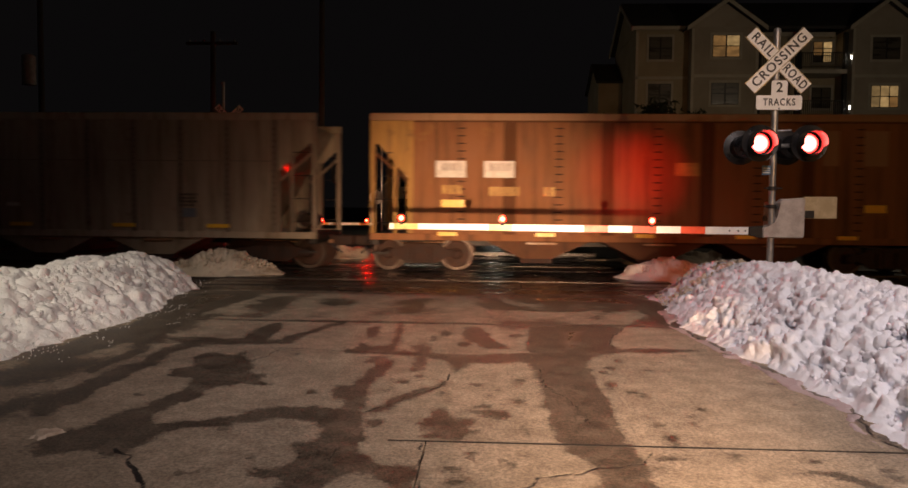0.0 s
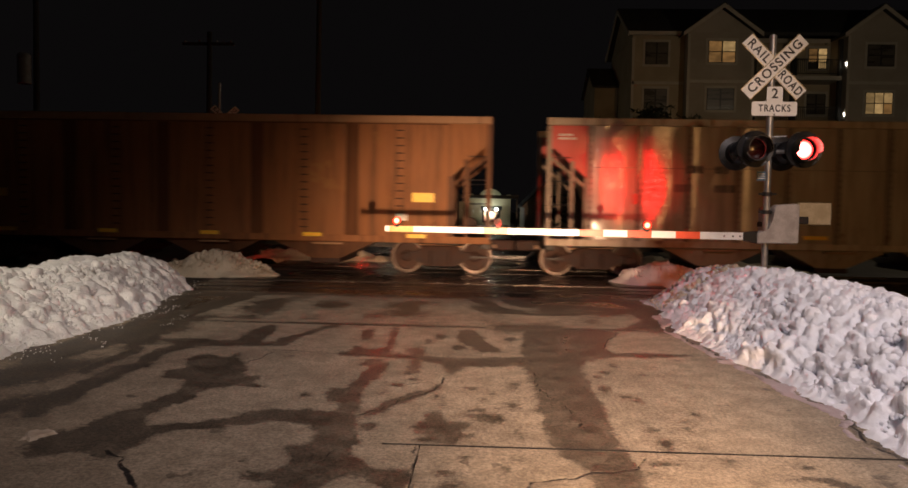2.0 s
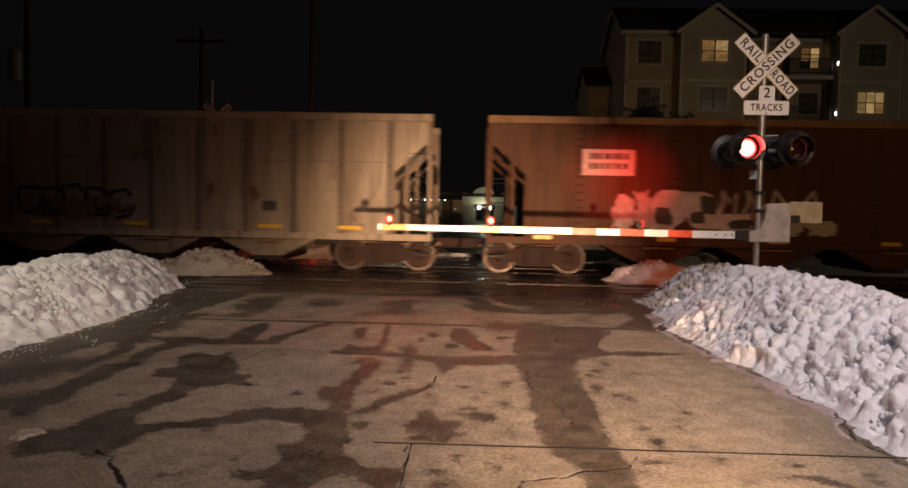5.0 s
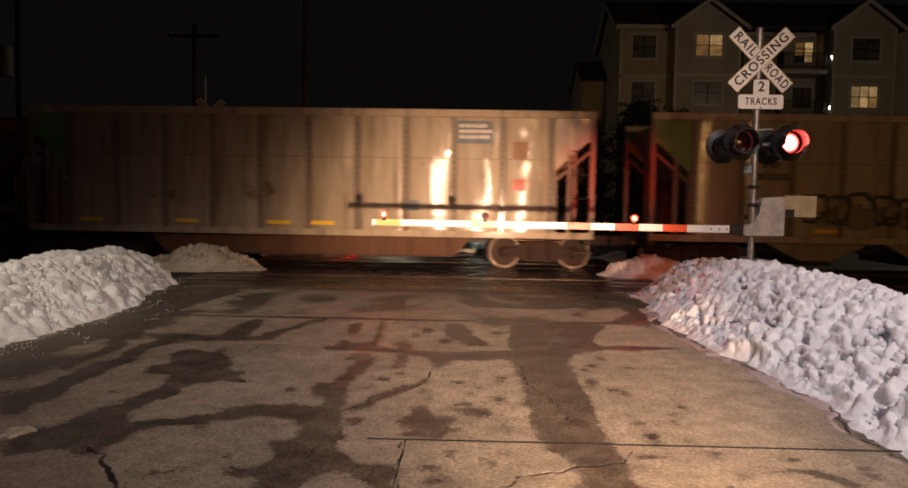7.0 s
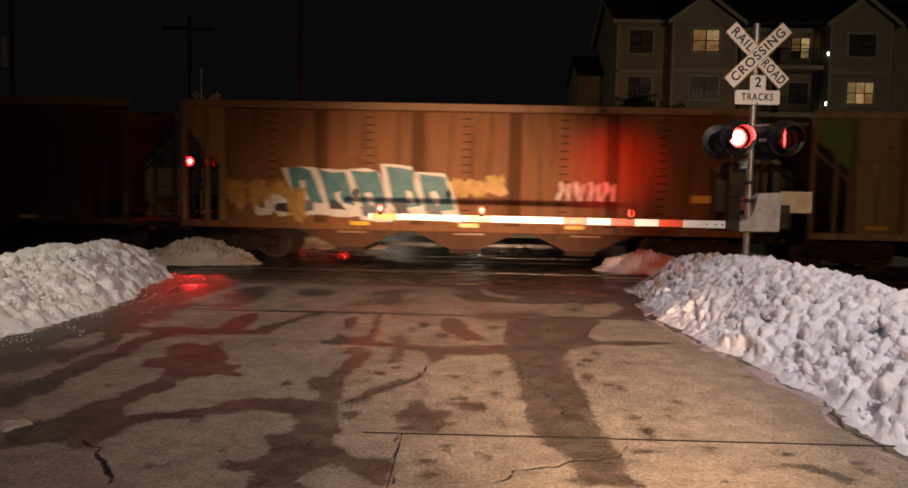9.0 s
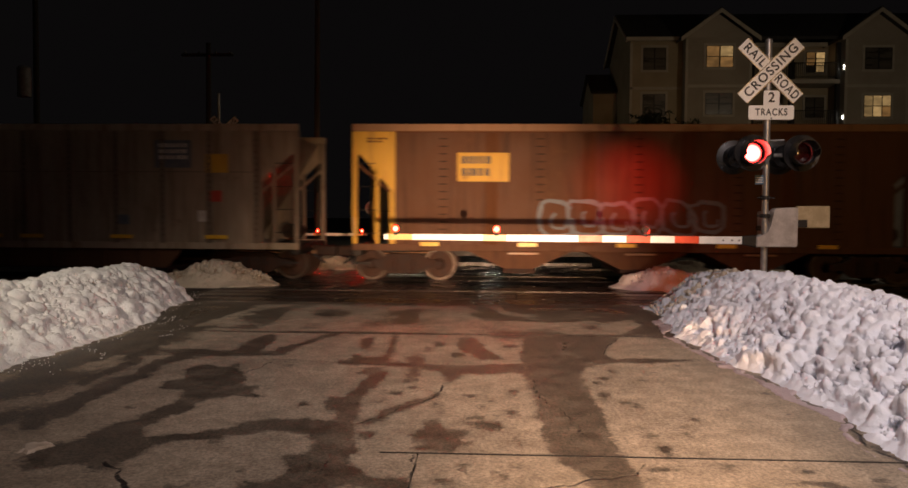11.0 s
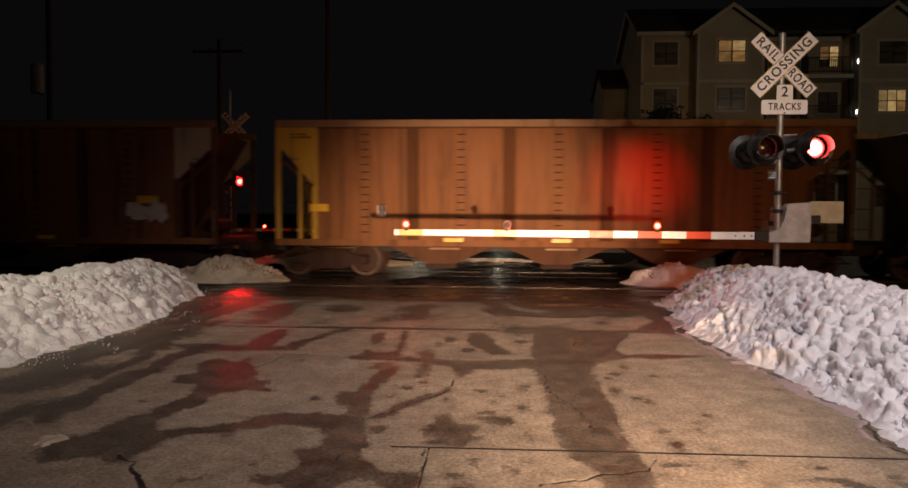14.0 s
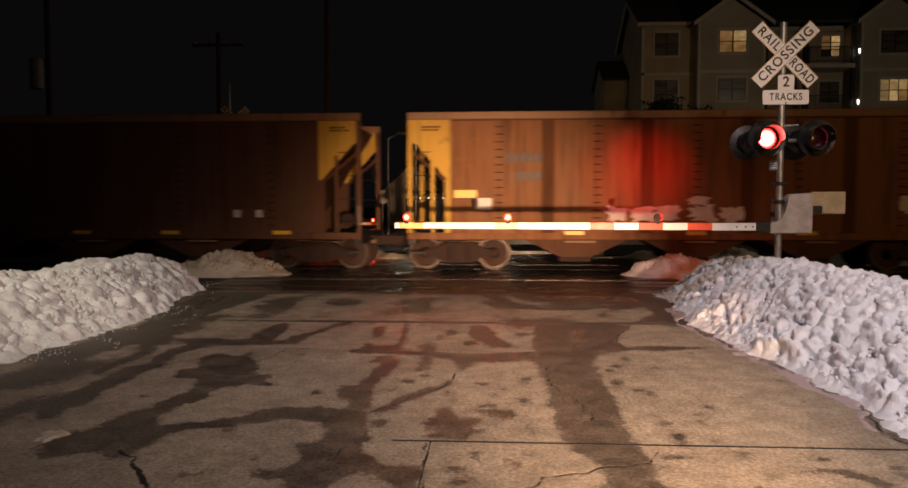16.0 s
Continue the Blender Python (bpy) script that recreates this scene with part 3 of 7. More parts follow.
patch((-0.88, 7.90), (-0.72, 8.06), (-0.59, 7.67), (-0.65, 7.31), (-0.59, 6.96), (-0.70, 6.63), (-0.76, 6.72), (-0.72, 7.08), (-0.73, 7.48))
patch((-0.91, 5.37), (-0.78, 5.66), (-0.62, 5.95), (-0.44, 6.18), (-0.36, 6.39), (-0.35, 6.14), (-0.51, 5.84), (-0.72, 5.53), (-0.86, 5.21))
patch((-1.60, 7.70), (-1.07, 7.63), (-0.68, 7.57), (-0.29, 7.49), (0.15, 7.54), (0.55, 7.67), (0.51, 7.15), (0.14, 7.11), (-0.15, 7.06), (-0.23, 6.82), (-0.30, 6.62), (-0.37, 7.12), (-0.65, 7.31), (-1.03, 7.39), (-1.55, 7.45))
patch((-0.31, 9.20), (-0.14, 9.31), (-0.02, 8.97), (0.10, 8.43), (0.23, 8.02), (0.28, 7.86), (0.02, 7.77), (-0.12, 8.12), (-0.25, 8.39))
patch((0.57, 9.22), (1.05, 9.50), (1.52, 9.51), (1.86, 9.37), (1.65, 8.84), (1.48, 8.29), (1.52, 7.96), (1.95, 8.00), (2.41, 7.99), (2.37, 7.86), (1.89, 7.74), (1.50, 7.74), (1.27, 7.59), (1.09, 7.32), (1.03, 7.04), (1.04, 6.70), (1.04, 6.39), (1.01, 5.99), (1.02, 5.71), (1.00, 5.33), (1.00, 5.05), (0.98, 4.75), (1.00, 4.61), (1.01, 4.32), (1.00, 4.12), (1.01, 3.89), (0.70, 3.87), (0.69, 4.16), (0.67, 4.35), (0.56, 4.50), (0.50, 4.62), (0.50, 4.93), (0.49, 5.35), (0.48, 5.70), (0.50, 6.16), (0.48, 6.58), (0.46, 7.07), (0.46, 7.78))
patch((-0.45, 5.16), (-0.41, 5.37), (-0.31, 5.42), (-0.27, 5.24), (-0.19, 5.15), (-0.08, 5.16), (-0.09, 4.94), (-0.15, 4.79), (-0.19, 4.69), (-0.41, 4.74), (-0.46, 4.89))
patch((-1.50, 11.59), (-1.18, 11.86), (-0.99, 11.32), (-0.95, 10.50), (-1.22, 10.64))
patch((-1.58, 9.05), (-1.41, 9.16), (-1.32, 8.46), (-1.42, 8.34))
patch((-0.13, 5.41), (0.05, 5.45), (0.16, 5.38), (0.21, 5.24), (0.07, 5.17), (-0.02, 5.28))
patch((-0.32, 5.47), (-0.27, 5.29), (-0.37, 5.24), (-0.41, 5.34))
patch((1.84, 4.27), (2.00, 4.30), (2.14, 4.30), (2.23, 4.20), (2.30, 4.07), (2.28, 3.98), (2.20, 3.98), (2.17, 4.14), (2.09, 4.23), (1.93, 4.23), (1.84, 4.21))
patch((1.32, 4.97), (1.37, 4.90), (1.34, 4.68), (1.35, 4.64), (1.26, 4.64), (1.27, 4.87))
crack(0.024, (-6.4, 9.46), (-3.0, 9.47), (0.0, 9.46), (3.4, 9.47))
damp((-4.0, 9.50, 0.03), (-1.6, 9.52, 0.10), (0.2, 9.50, 0.06), (1.9, 9.55, 0.10), (2.5, 9.5, 0.05))
patch((-4.96, 7.22), (-4.79, 7.55), (-4.86, 8.33), (-4.65, 9.04), (-4.59, 9.90), (-4.51, 10.50), (-4.11, 9.97), (-4.05, 8.75), (-4.10, 7.97), (-4.25, 7.29), (-4.30, 6.78), (-4.41, 6.43))
patch((-3.73, 6.31), (-3.75, 6.74), (-3.69, 7.06), (-3.69, 7.35), (-3.77, 7.66), (-3.87, 7.65), (-3.89, 7.33), (-3.90, 6.90), (-3.88, 6.48))
patch((1.66, 13.28), (2.71, 13.01), (2.97, 11.88), (2.67, 10.30), (2.19, 9.69), (1.93, 9.56), (2.42, 10.54), (2.35, 11.26), (1.82, 11.44), (1.47, 11.67), (0.68, 11.56), (0.41, 12.10), (0.33, 12.81))
blot(0.29, 5.67, 0.07, 0.10)
blot(0.32, 6.37, 0.05, 0.11)
blot(-0.30, 5.63, 0.04, 0.08)
blot(-0.36, 5.89, 0.04, 0.06)
blot(0.28, 5.03, 0.02, 0.05)
blot(0.30, 4.88, 0.03, 0.04)
blot(-0.07, 4.89, 0.04, 0.05)
blot(-0.82, 5.02, 0.06, 0.09)
blot(-1.48, 5.85, 0.05, 0.07)
blot(-0.21, 4.17, 0.08, 0.06)
blot(-0.15, 3.97, 0.07, 0.06)
blot(-0.11, 4.45, 0.03, 0.03)
blot(1.13, 6.27, 0.07, 0.14)
blot(1.27, 5.12, 0.05, 0.06)
blot(1.36, 5.93, 0.03, 0.07)
blot(1.29, 6.05, 0.03, 0.04)
blot(1.29, 4.44, 0.04, 0.03)
blot(2.11, 4.45, 0.03, 0.03)
blot(2.46, 4.21, 0.06, 0.06)
blot(2.48, 4.32, 0.03, 0.03)
blot(1.22, 4.45, 0.07, 0.04)
blot(1.11, 4.25, 0.04, 0.02)
blot(-0.02, 5.53, 0.06, 0.06)
blot(-0.08, 6.21, 0.06, 0.06)
blot(-0.24, 6.92, 0.06, 0.10)
blot(0.03, 5.84, 0.04, 0.05)
blot(1.27, 5.32, 0.03, 0.04)
blot(1.73, 5.59, 0.03, 0.03)
blot(1.60, 5.38, 0.02, 0.03)
blot(2.65, 6.45, 0.02, 0.04)
blot(1.25, 6.96, 0.05, 0.08)
blot(1.39, 7.29, 0.04, 0.08)
blot(-0.76, 6.25, 0.05, 0.06)
blot(-0.63, 6.48, 0.04, 0.06)
blot(-0.83, 5.99, 0.04, 0.06)
blot(-0.25, 8.04, 0.08, 0.14)
blot(-0.50, 8.75, 0.09, 0.16)
blot(-0.61, 8.35, 0.06, 0.11)
blot(0.38, 8.65, 0.09, 0.12)
blot(2.10, 4.28, 0.04, 0.02)
blot(1.68, 4.18, 0.03, 0.03)
blot(1.61, 4.52, 0.03, 0.02)
blot(0.17, 4.27, 0.03, 0.03)
blot(0.27, 4.43, 0.03, 0.02)
blot(1.15, 6.76, 0.03, 0.05)
blot(1.61, 6.92, 0.04, 0.05)
blot(1.52, 4.76, 0.03, 0.02)
crack(0.034, (-2.44, 4.39), (-2.30, 4.24), (-2.18, 4.11), (-2.07, 3.93), (-1.92, 3.70))
crack(0.006, (-0.99, 4.52), (-0.97, 4.24))
crack(0.012, (-0.42, 4.60), (-0.40, 4.23), (-0.38, 3.80))
crack(0.016, (0.20, 3.89), (0.30, 4.00), (0.34, 4.05), (0.48, 4.08), (0.70, 4.19), (0.86, 4.28), (0.96, 4.35), (1.04, 4.48), (1.11, 4.60))
crack(0.012, (0.49, 6.94), (0.54, 6.48), (0.60, 5.98), (0.71, 5.80), (0.71, 5.55), (0.75, 5.25), (0.79, 5.05), (0.79, 4.92))
crack(0.016, (-2.30, 7.65), (-1.57, 7.57), (-0.98, 7.48), (-0.54, 7.38), (-0.35, 7.34))
crack(0.014, (-0.90, 5.30), (-0.73, 5.60), (-0.52, 5.94), (-0.37, 6.29), (-0.34, 6.62))
crack(0.022, (-0.21, 12.99), (0.21, 11.84), (0.39, 11.31), (0.85, 11.24), (1.12, 11.09), (1.13, 10.49))
crack(0.022, (1.15, 10.66), (1.39, 11.00), (1.78, 11.18), (2.32, 11.12), (2.63, 10.86))
crack(0.016, (1.86, 9.37), (1.56, 8.59), (1.47, 8.22), (1.55, 7.96), (1.94, 7.94), (2.39, 7.92))
crack(0.012, (-2.40, 6.97), (-2.34, 7.26), (-2.28, 7.59))
crack(0.016, (-3.99, 8.16), (-3.42, 7.97), (-2.73, 7.94), (-2.34, 7.98))
crack(0.010, (-0.88, 6.35), (-0.56, 6.33), (-0.40, 6.39))
damp((-4.41, 8.18, 0.24), (-4.48, 9.25, 0.30), (-4.60, 10.32, 0.45), (-4.75, 11.98, 0.75))
damp((0.24, 10.98, 0.09), (1.05, 10.78, 0.12), (2.00, 11.18, 0.13), (2.74, 11.22, 0.10), (2.76, 10.40, 0.09))
damp((-0.04, 12.57, 0.17), (0.25, 11.41, 0.14), (0.62, 11.14, 0.10))
damp(*[(right_foot(3.6 + 0.15 * k) + 0.08, 3.6 + 0.15 * k, 0.03) for k in range(54)])
damp((-5.4, 12.9, 0.25), (-1.0, 13.5, 0.3), (3.2, 14.1, 0.25))
crack(0.022, *[(right_foot(3.6 + 0.12 * k) + 0.06, 3.6 + 0.12 * k) for k in range(64)])


def inside(px, py, strokes):
    """How far, in metres, each point lies inside the nearest stroke (negative outside)."""
    best = np.full(px.shape, -5.0)
    for pts in strokes:
        for (ax, ay, aw), (bx, by, bw) in zip(pts, pts[1:]):
            dx, dy = bx - ax, by - ay
            k = np.clip(((px - ax) * dx + (py - ay) * dy) / max(dx * dx + dy * dy, 1e-9), 0, 1)
            best = np.maximum(best, aw + k * (bw - aw) - np.hypot(px - ax - k * dx, py - ay - k * dy))
    return best


def within(px, py):
    """The same for the outlined patches and the small blots."""
    best = np.full(px.shape, -5.0)
    for pts in PATCHES:
        near = np.full(px.shape, 9.0)
        odd = np.zeros(px.shape, bool)
        for (ax, ay), (bx, by) in zip(pts, pts[1:] + pts[:1]):
            dx, dy = bx - ax, by - ay
            k = np.clip(((px - ax) * dx + (py - ay) * dy) / max(dx * dx + dy * dy, 1e-9), 0, 1)
            near = np.minimum(near, np.hypot(px - ax - k * dx, py - ay - k * dy))
            if abs(dy) > 1e-9:
                odd ^= ((ay > py) != (by > py)) & (px < ax + dx * (py - ay) / dy)
        best = np.maximum(best, np.where(odd, near, -near))
    for x, y, rx, ry in BLOTS:
        best = np.maximum(best, (1 - np.hypot((px - x) / rx, (py - y) / ry)) * min(rx, ry))
    return best


def slab(x0, x1, y0, y1, fine):
    """One concrete slab, its top a fine grid, its edges turned down at the joint."""
    nx, ny = max(int((x1 - x0) / fine), 2) + 2, max(int((y1 - y0) / fine), 2) + 2
    ax = np.concatenate([[x0], np.linspace(x0 + 0.006, x1 - 0.006, nx - 1), [x1]])
    ay = np.concatenate([[y0], np.linspace(y0 + 0.006, y1 - 0.006, ny - 1), [y1]])
    gx, gy = np.meshgrid(ax, ay, indexing="ij")
    # the slabs near the tracks fall towards the rails
    gz = -0.15 * np.clip((gy - 11.5) / 2.6, 0, 1) ** 2
    rim = (np.minimum(np.minimum(gx - x0, x1 - gx), np.minimum(gy - y0, y1 - gy)) < 1e-6)
    sealed = ((np.abs(gy - 4.66) < 0.02) & (gx < -0.66)) | (np.abs(gy - 3.4) < 0.02)      # no joint on these stretches
    gz = np.where(rim & ~sealed, gz - 0.03, gz)
    verts = np.stack([gx, gy, gz], -1).reshape(-1, 3)
    idx = np.arange((nx + 1) * (ny + 1)).reshape(nx + 1, ny + 1)
    quads = np.stack([idx[:-1, :-1], idx[1:, :-1], idx[1:, 1:], idx[:-1, 1:]], -1).reshape(-1, 4)
    me = bpy.data.meshes.new("slab")
    me.from_pydata(verts.tolist(), [], quads.tolist())
    for key, strokes in (("wet", STROKES), ("crack", CRACKS)):
        at = me.attributes.new(key, "FLOAT", "POINT")
        level = inside(verts[:, 0], verts[:, 1], strokes)
        if key == "wet":
            level = np.maximum(level, within(verts[:, 0], verts[:, 1]))
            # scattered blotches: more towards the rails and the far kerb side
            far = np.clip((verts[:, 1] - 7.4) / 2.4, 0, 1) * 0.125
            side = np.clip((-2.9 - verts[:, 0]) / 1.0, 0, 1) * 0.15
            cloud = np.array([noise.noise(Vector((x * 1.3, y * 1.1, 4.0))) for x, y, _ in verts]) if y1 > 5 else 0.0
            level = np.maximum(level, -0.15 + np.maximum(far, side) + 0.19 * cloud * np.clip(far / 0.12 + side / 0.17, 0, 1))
        at.data.foreach_set("value", level.astype(np.float32))
    me.materials.append(M_CONCRETE)
    return part("slab", me, M_CONCRETE, road)


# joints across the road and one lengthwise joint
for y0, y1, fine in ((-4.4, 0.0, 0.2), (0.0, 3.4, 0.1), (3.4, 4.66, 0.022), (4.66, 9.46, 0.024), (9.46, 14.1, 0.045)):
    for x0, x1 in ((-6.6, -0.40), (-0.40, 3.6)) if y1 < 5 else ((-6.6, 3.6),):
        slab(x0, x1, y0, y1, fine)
part("joint_bed", box(-6.6, 3.6, -4.4, 14.05, -0.24, -0.19), M_JOINT, road)

for x0, x1, y0, y1 in ((-0.66, 3.6, 4.648, 4.673),):
    part("joint_seal", box(x0, x1, y0, y1, -0.03, 0.0015), M_JOINT, road, "black joint filler")
crossing = thing("crossing_surface", "wet dark asphalt and timber panels between the rails", "level crossing", kind="structure")
part("asphalt", box(-6.4, 4.4, 14.1, 14.92, -0.3, -0.153), M_ASPHALT, crossing)
part("asphalt", box(-6.4, 4.4, 16.70, 19.2, -0.3, -0.154), M_ASPHALT, crossing)
part("asphalt", box(-6.4, 4.4, 21.0, 25.5, -0.3, -0.153), M_ASPHALT, crossing)
for yc in (TRACK_NEAR, TRACK_FAR):
    for k in range(4):
        y0 = yc - 0.62 + k * 0.312
        for j in range(3):
            part("timber", box(-6.4 + j * 3.6, -2.83 + j * 3.6, y0, y0 + 0.295, -0.3, -0.156 - 0.006 * ((k + j) % 2), 0.008), M_PANEL, crossing)
part("far_road", box(-6.2, 4.0, 25.5, 140, -0.2, -0.04), M_ASPHALT, crossing, "dark wet asphalt road beyond the tracks")


def rail_profile(yc):
    return [(yc - 0.07, -0.17), (yc + 0.07, -0.17), (yc + 0.07, -0.155), (yc + 0.012, -0.14), (yc + 0.012, -0.045),
            (yc + 0.036, -0.035), (yc + 0.036, -0.006), (yc + 0.026, 0), (yc - 0.026, 0), (yc - 0.036, -0.006),
            (yc - 0.036, -0.035), (yc - 0.012, -0.045), (yc - 0.012, -0.14), (yc - 0.07, -0.155)]


for n, yc in (("near", TRACK_NEAR), ("far", TRACK_FAR)):
    track = thing("railway_track", "pair of polished steel rails on dark ballast", "railway track", "two railway tracks", kind="structure")
    for s in (-0.752, 0.752):
        bm = prism([(y, z + RAIL_Z) for y, z in rail_profile(yc + s)], "x", -320, 240)
        part("rail", bm, M_RAIL, track, "worn shiny steel rail")
    for x0, x1 in ((-200, -6.4), (4.4, 200)):
        part("ballast", prism([(yc - 2.0, -0.34), (yc + 2.0, -0.34), (yc + 1.5, -0.215), (yc - 1.5, -0.215)], "x", x0, x1), M_BALLAST, track)
    tie = finish("tie", box(-0.11, 0.11, -1.25, 1.25, -0.11, 0.0, 0.01), M_WOODPOLE)
    for k in range(-26, 30):
        x = k * 0.55
        if x < -6.6 or x > 4.6:
            part("tie", tie, M_WOODPOLE, track, at=pose(x, yc, -0.195))


# ---- snow ----
ice = bmesh.new()
rim = [ice.verts.new((-3.04 + 0.085 * math.cos(a) * (1 + 0.35 * math.sin(3 * a) + 0.2 * math.sin(7 * a)), 4.60 + 0.15 * math.sin(a) * (1 + 0.3 * math.cos(2 * a) + 0.15 * math.cos(5 * a)), 0.001)) for a in np.linspace(0, math.tau, 20, False)]
top = [ice.verts.new((-3.04 + (v.co.x + 3.04) * 0.75, 4.60 + (v.co.y - 4.60) * 0.75, 0.018)) for v in rim]
for k in range(20):
    ice.faces.new((rim[k], rim[(k + 1) % 20], top[(k + 1) % 20], top[k]))
ice.faces.new(top)
solid("ice_patch", ice, M_SNOWDIRTY, "thin grey patch of trodden ice on the road", "ice", smooth=True)


def billow(x, y, z, scale):
    """Rounded lumps: high in the middle of each cell."""
    d = 1.25 * noise.voronoi(Vector((x, y, z)) * scale)[0][0]
    return math.sqrt(max(1.0 - d * d, 0.0))


def snow_bank(name, label, xs, ys, height, material, lump=0.16, sizes=(3.2, 6.5, 13.0), seed=0.0, group=""):
    """A ploughed heap over a grid; height(x, y) gives its smooth form, swollen lumps stand out along its normal."""
    nx, ny = len(xs), len(ys)
    base = np.array([[height(x, y) for y in ys] for x in xs])
    gx, gy = np.gradient(np.clip(base, 0, None), xs, ys)
    verts = []
    for i, x in enumerate(xs):
        for j, y in enumerate(ys):
            h = base[i, j]
            k = min(max(h / 0.10, 0.0), 1.0)
            q = Vector((x, y, h))
            q += 0.10 * noise.noise_vector(q * 1.7 + Vector((seed, 0, 0))) + 0.035 * noise.noise_vector(q * 6.0 + Vector((0, seed, 0)))
            a, b, c = (billow(q.x, q.y, q.z + seed + 4 * n, size) for n, size in enumerate(sizes))
            rise = 0.5 + 0.9 * max(noise.noise(Vector((x * 1.1, y * 1.1, seed + 2))) + 0.3, 0)
            up = lump * k * (rise * 0.52 * a + 0.34 * b * (0.4 + 0.6 * a) + 0.17 * c - 0.45)
            n = Vector((-gx[i, j], -gy[i, j], 1.0)).normalized()
            verts.append((x + n.x * up, y + n.y * up, h + n.z * up - 0.02))
    idx = np.arange(nx * ny).reshape(nx, ny)
    quads = np.stack([idx[:-1, :-1], idx[1:, :-1], idx[1:, 1:], idx[:-1, 1:]], -1).reshape(-1, 4)
    me = bpy.data.meshes.new(name)
    me.from_pydata(verts, [], quads.tolist())
    me.materials.append(material)
    for p in me.polygons:
        p.use_smooth = True
    ob = new(name, me)
    return tagged(ob, label, "snow bank", group, "stuff")


def smooth01(v):
    v = min(max(v, 0.0), 1.0)
    return v * v * (3 - 2 * v)


def right_bank(x, y):
    foot = right_foot(y)
    rise = smooth01((x - foot) / 1.45)
    fall = 1 - 1.2 * smooth01((x - 4.15) / 1.5)
    end = 1 - smooth01((y - 13.0) / 1.9)
    top = 0.78 - 0.05 * max(y - 10.5, 0) + 0.14 * noise.noise(Vector((x * 0.5, y * 0.55, 3.0))) - 0.03 * max(6 - y, 0)
    near = smooth01((y - 2.3) / 0.9)
    return top * rise * fall * end * near - 0.35 * (1 - smooth01((x - foot + 0.10) / 0.10)) - 0.35 * (1 - end) - 0.2 * (1 - near)


def foot_slush(x, y):
    """Trodden, half-melted fringe between the bank and the road."""
    d = x - right_foot(y) + 0.07
    wide = 0.17 + 0.16 * noise.noise(Vector((x * 2.0, y * 1.6, 5.0))) + 0.06 * noise.noise(Vector((x * 7, y * 7, 1.0)))
    inside = smooth01(d / 0.04) * smooth01((wide - d) / 0.05)
    return max(right_bank(x, y), 0.0) + 0.035 * inside - 0.012 - 0.25 * (1 - smooth01(inside * 4))


def left_bank(x, y):
    foot = left_foot(y)
    rise = smooth01((foot - x) / (1.45 - 0.07 * max(y - 8, 0))) ** 0.8
    fall = 1 - 0.75 * smooth01((-x - 6.1) / 2.0)
    end = 1 - smooth01((y - 13.8) / 0.8)
    top = 0.70 + 0.07 * noise.noise(Vector((x * 0.9, y * 0.9, 6.0))) - 0.05 * max(8 - y, 0)
    near = smooth01((y - 4.7) / 0.9)
    return top * rise * fall * end * near - 0.35 * (1 - smooth01((foot + 0.12 - x) / 0.12)) - 0.35 * (1 - end) - 0.2 * (1 - near)


def left_foot(y):
    wob = 0.12 * noise.noise(Vector((y * 0.8, 8.3, 0))) + 0.10 * noise.noise(Vector((y * 3.3, 2.2, 0))) + 0.06 * noise.noise(Vector((y * 9.0, 5.2, 0)))
    return -4.84 + wob - 0.265 * max(y - 9.7, 0)


def left_spill(x, y):
    """Thin scatter of crumbs in front of the left bank."""
    d = x - left_foot(y)
    return 0.02 if 0 < d < 0.9 * (0.5 + noise.noise(Vector((x * 2.5, y * 2.5, 9)))) - 0.25 else 0.0


def heap(cx, cy, rx, ry, top):
    def form(x, y):
        d = math.hypot((x - cx) / rx, (y - cy) / ry)
        d *= 1 + 0.45 * noise.noise(Vector((x * 1.3, y * 1.3, cx)))
        return top * smooth01(1.15 - d) - 0.12 - 0.15 * (1 - smooth01((1.15 - d) / 0.1))
    return form


snow_bank("snow_bank", "lumpy white ploughed snow bank along the road edge", np.arange(2.3, 6.0, 0.022), np.arange(2.9, 14.95, 0.025),
          right_bank, M_SNOW, 0.29, (4.9, 11.0, 22.0), 1.0, "ploughed snow banks")
snow_bank("slush_strip", "thin soiled slush along the foot of the bank", np.arange(2.3, 3.5, 0.02), np.arange(3.2, 11.0, 0.025),
          foot_slush, M_SLUSH, 0.10, (5.0, 12.0, 24.0), 71.0)
snow_bank("snow_bank", "greyish crusted snow bank along the road edge", np.arange(-11.0, -4.2, 0.036), np.arange(4.6, 15.2, 0.04),
          left_bank, M_SNOWLEFT, 0.26, (4.3, 10.5, 22.0), 21.0, "ploughed snow banks")
snow_bank("snow_heap", "soiled brownish snow heap between the tracks", np.arange(-8.6, -4.6, 0.045), np.arange(16.7, 18.45, 0.045),
          heap(-6.75, 17.6, 1.5, 0.62, 0.45), M_SNOWDIRTY, 0.36, (2.6, 5.5, 11.0), 31.0, "snow heaps by the tracks")
snow_bank("snow_heap", "small greyish snow heap between the tracks", np.arange(2.5, 6.7, 0.045), np.arange(16.7, 18.45, 0.045),
          heap(4.6, 17.6, 1.3, 0.6, 0.40), M_SNOWLEFT, 0.34, (2.8, 6.0, 12.0), 41.0, "snow heaps by the tracks")
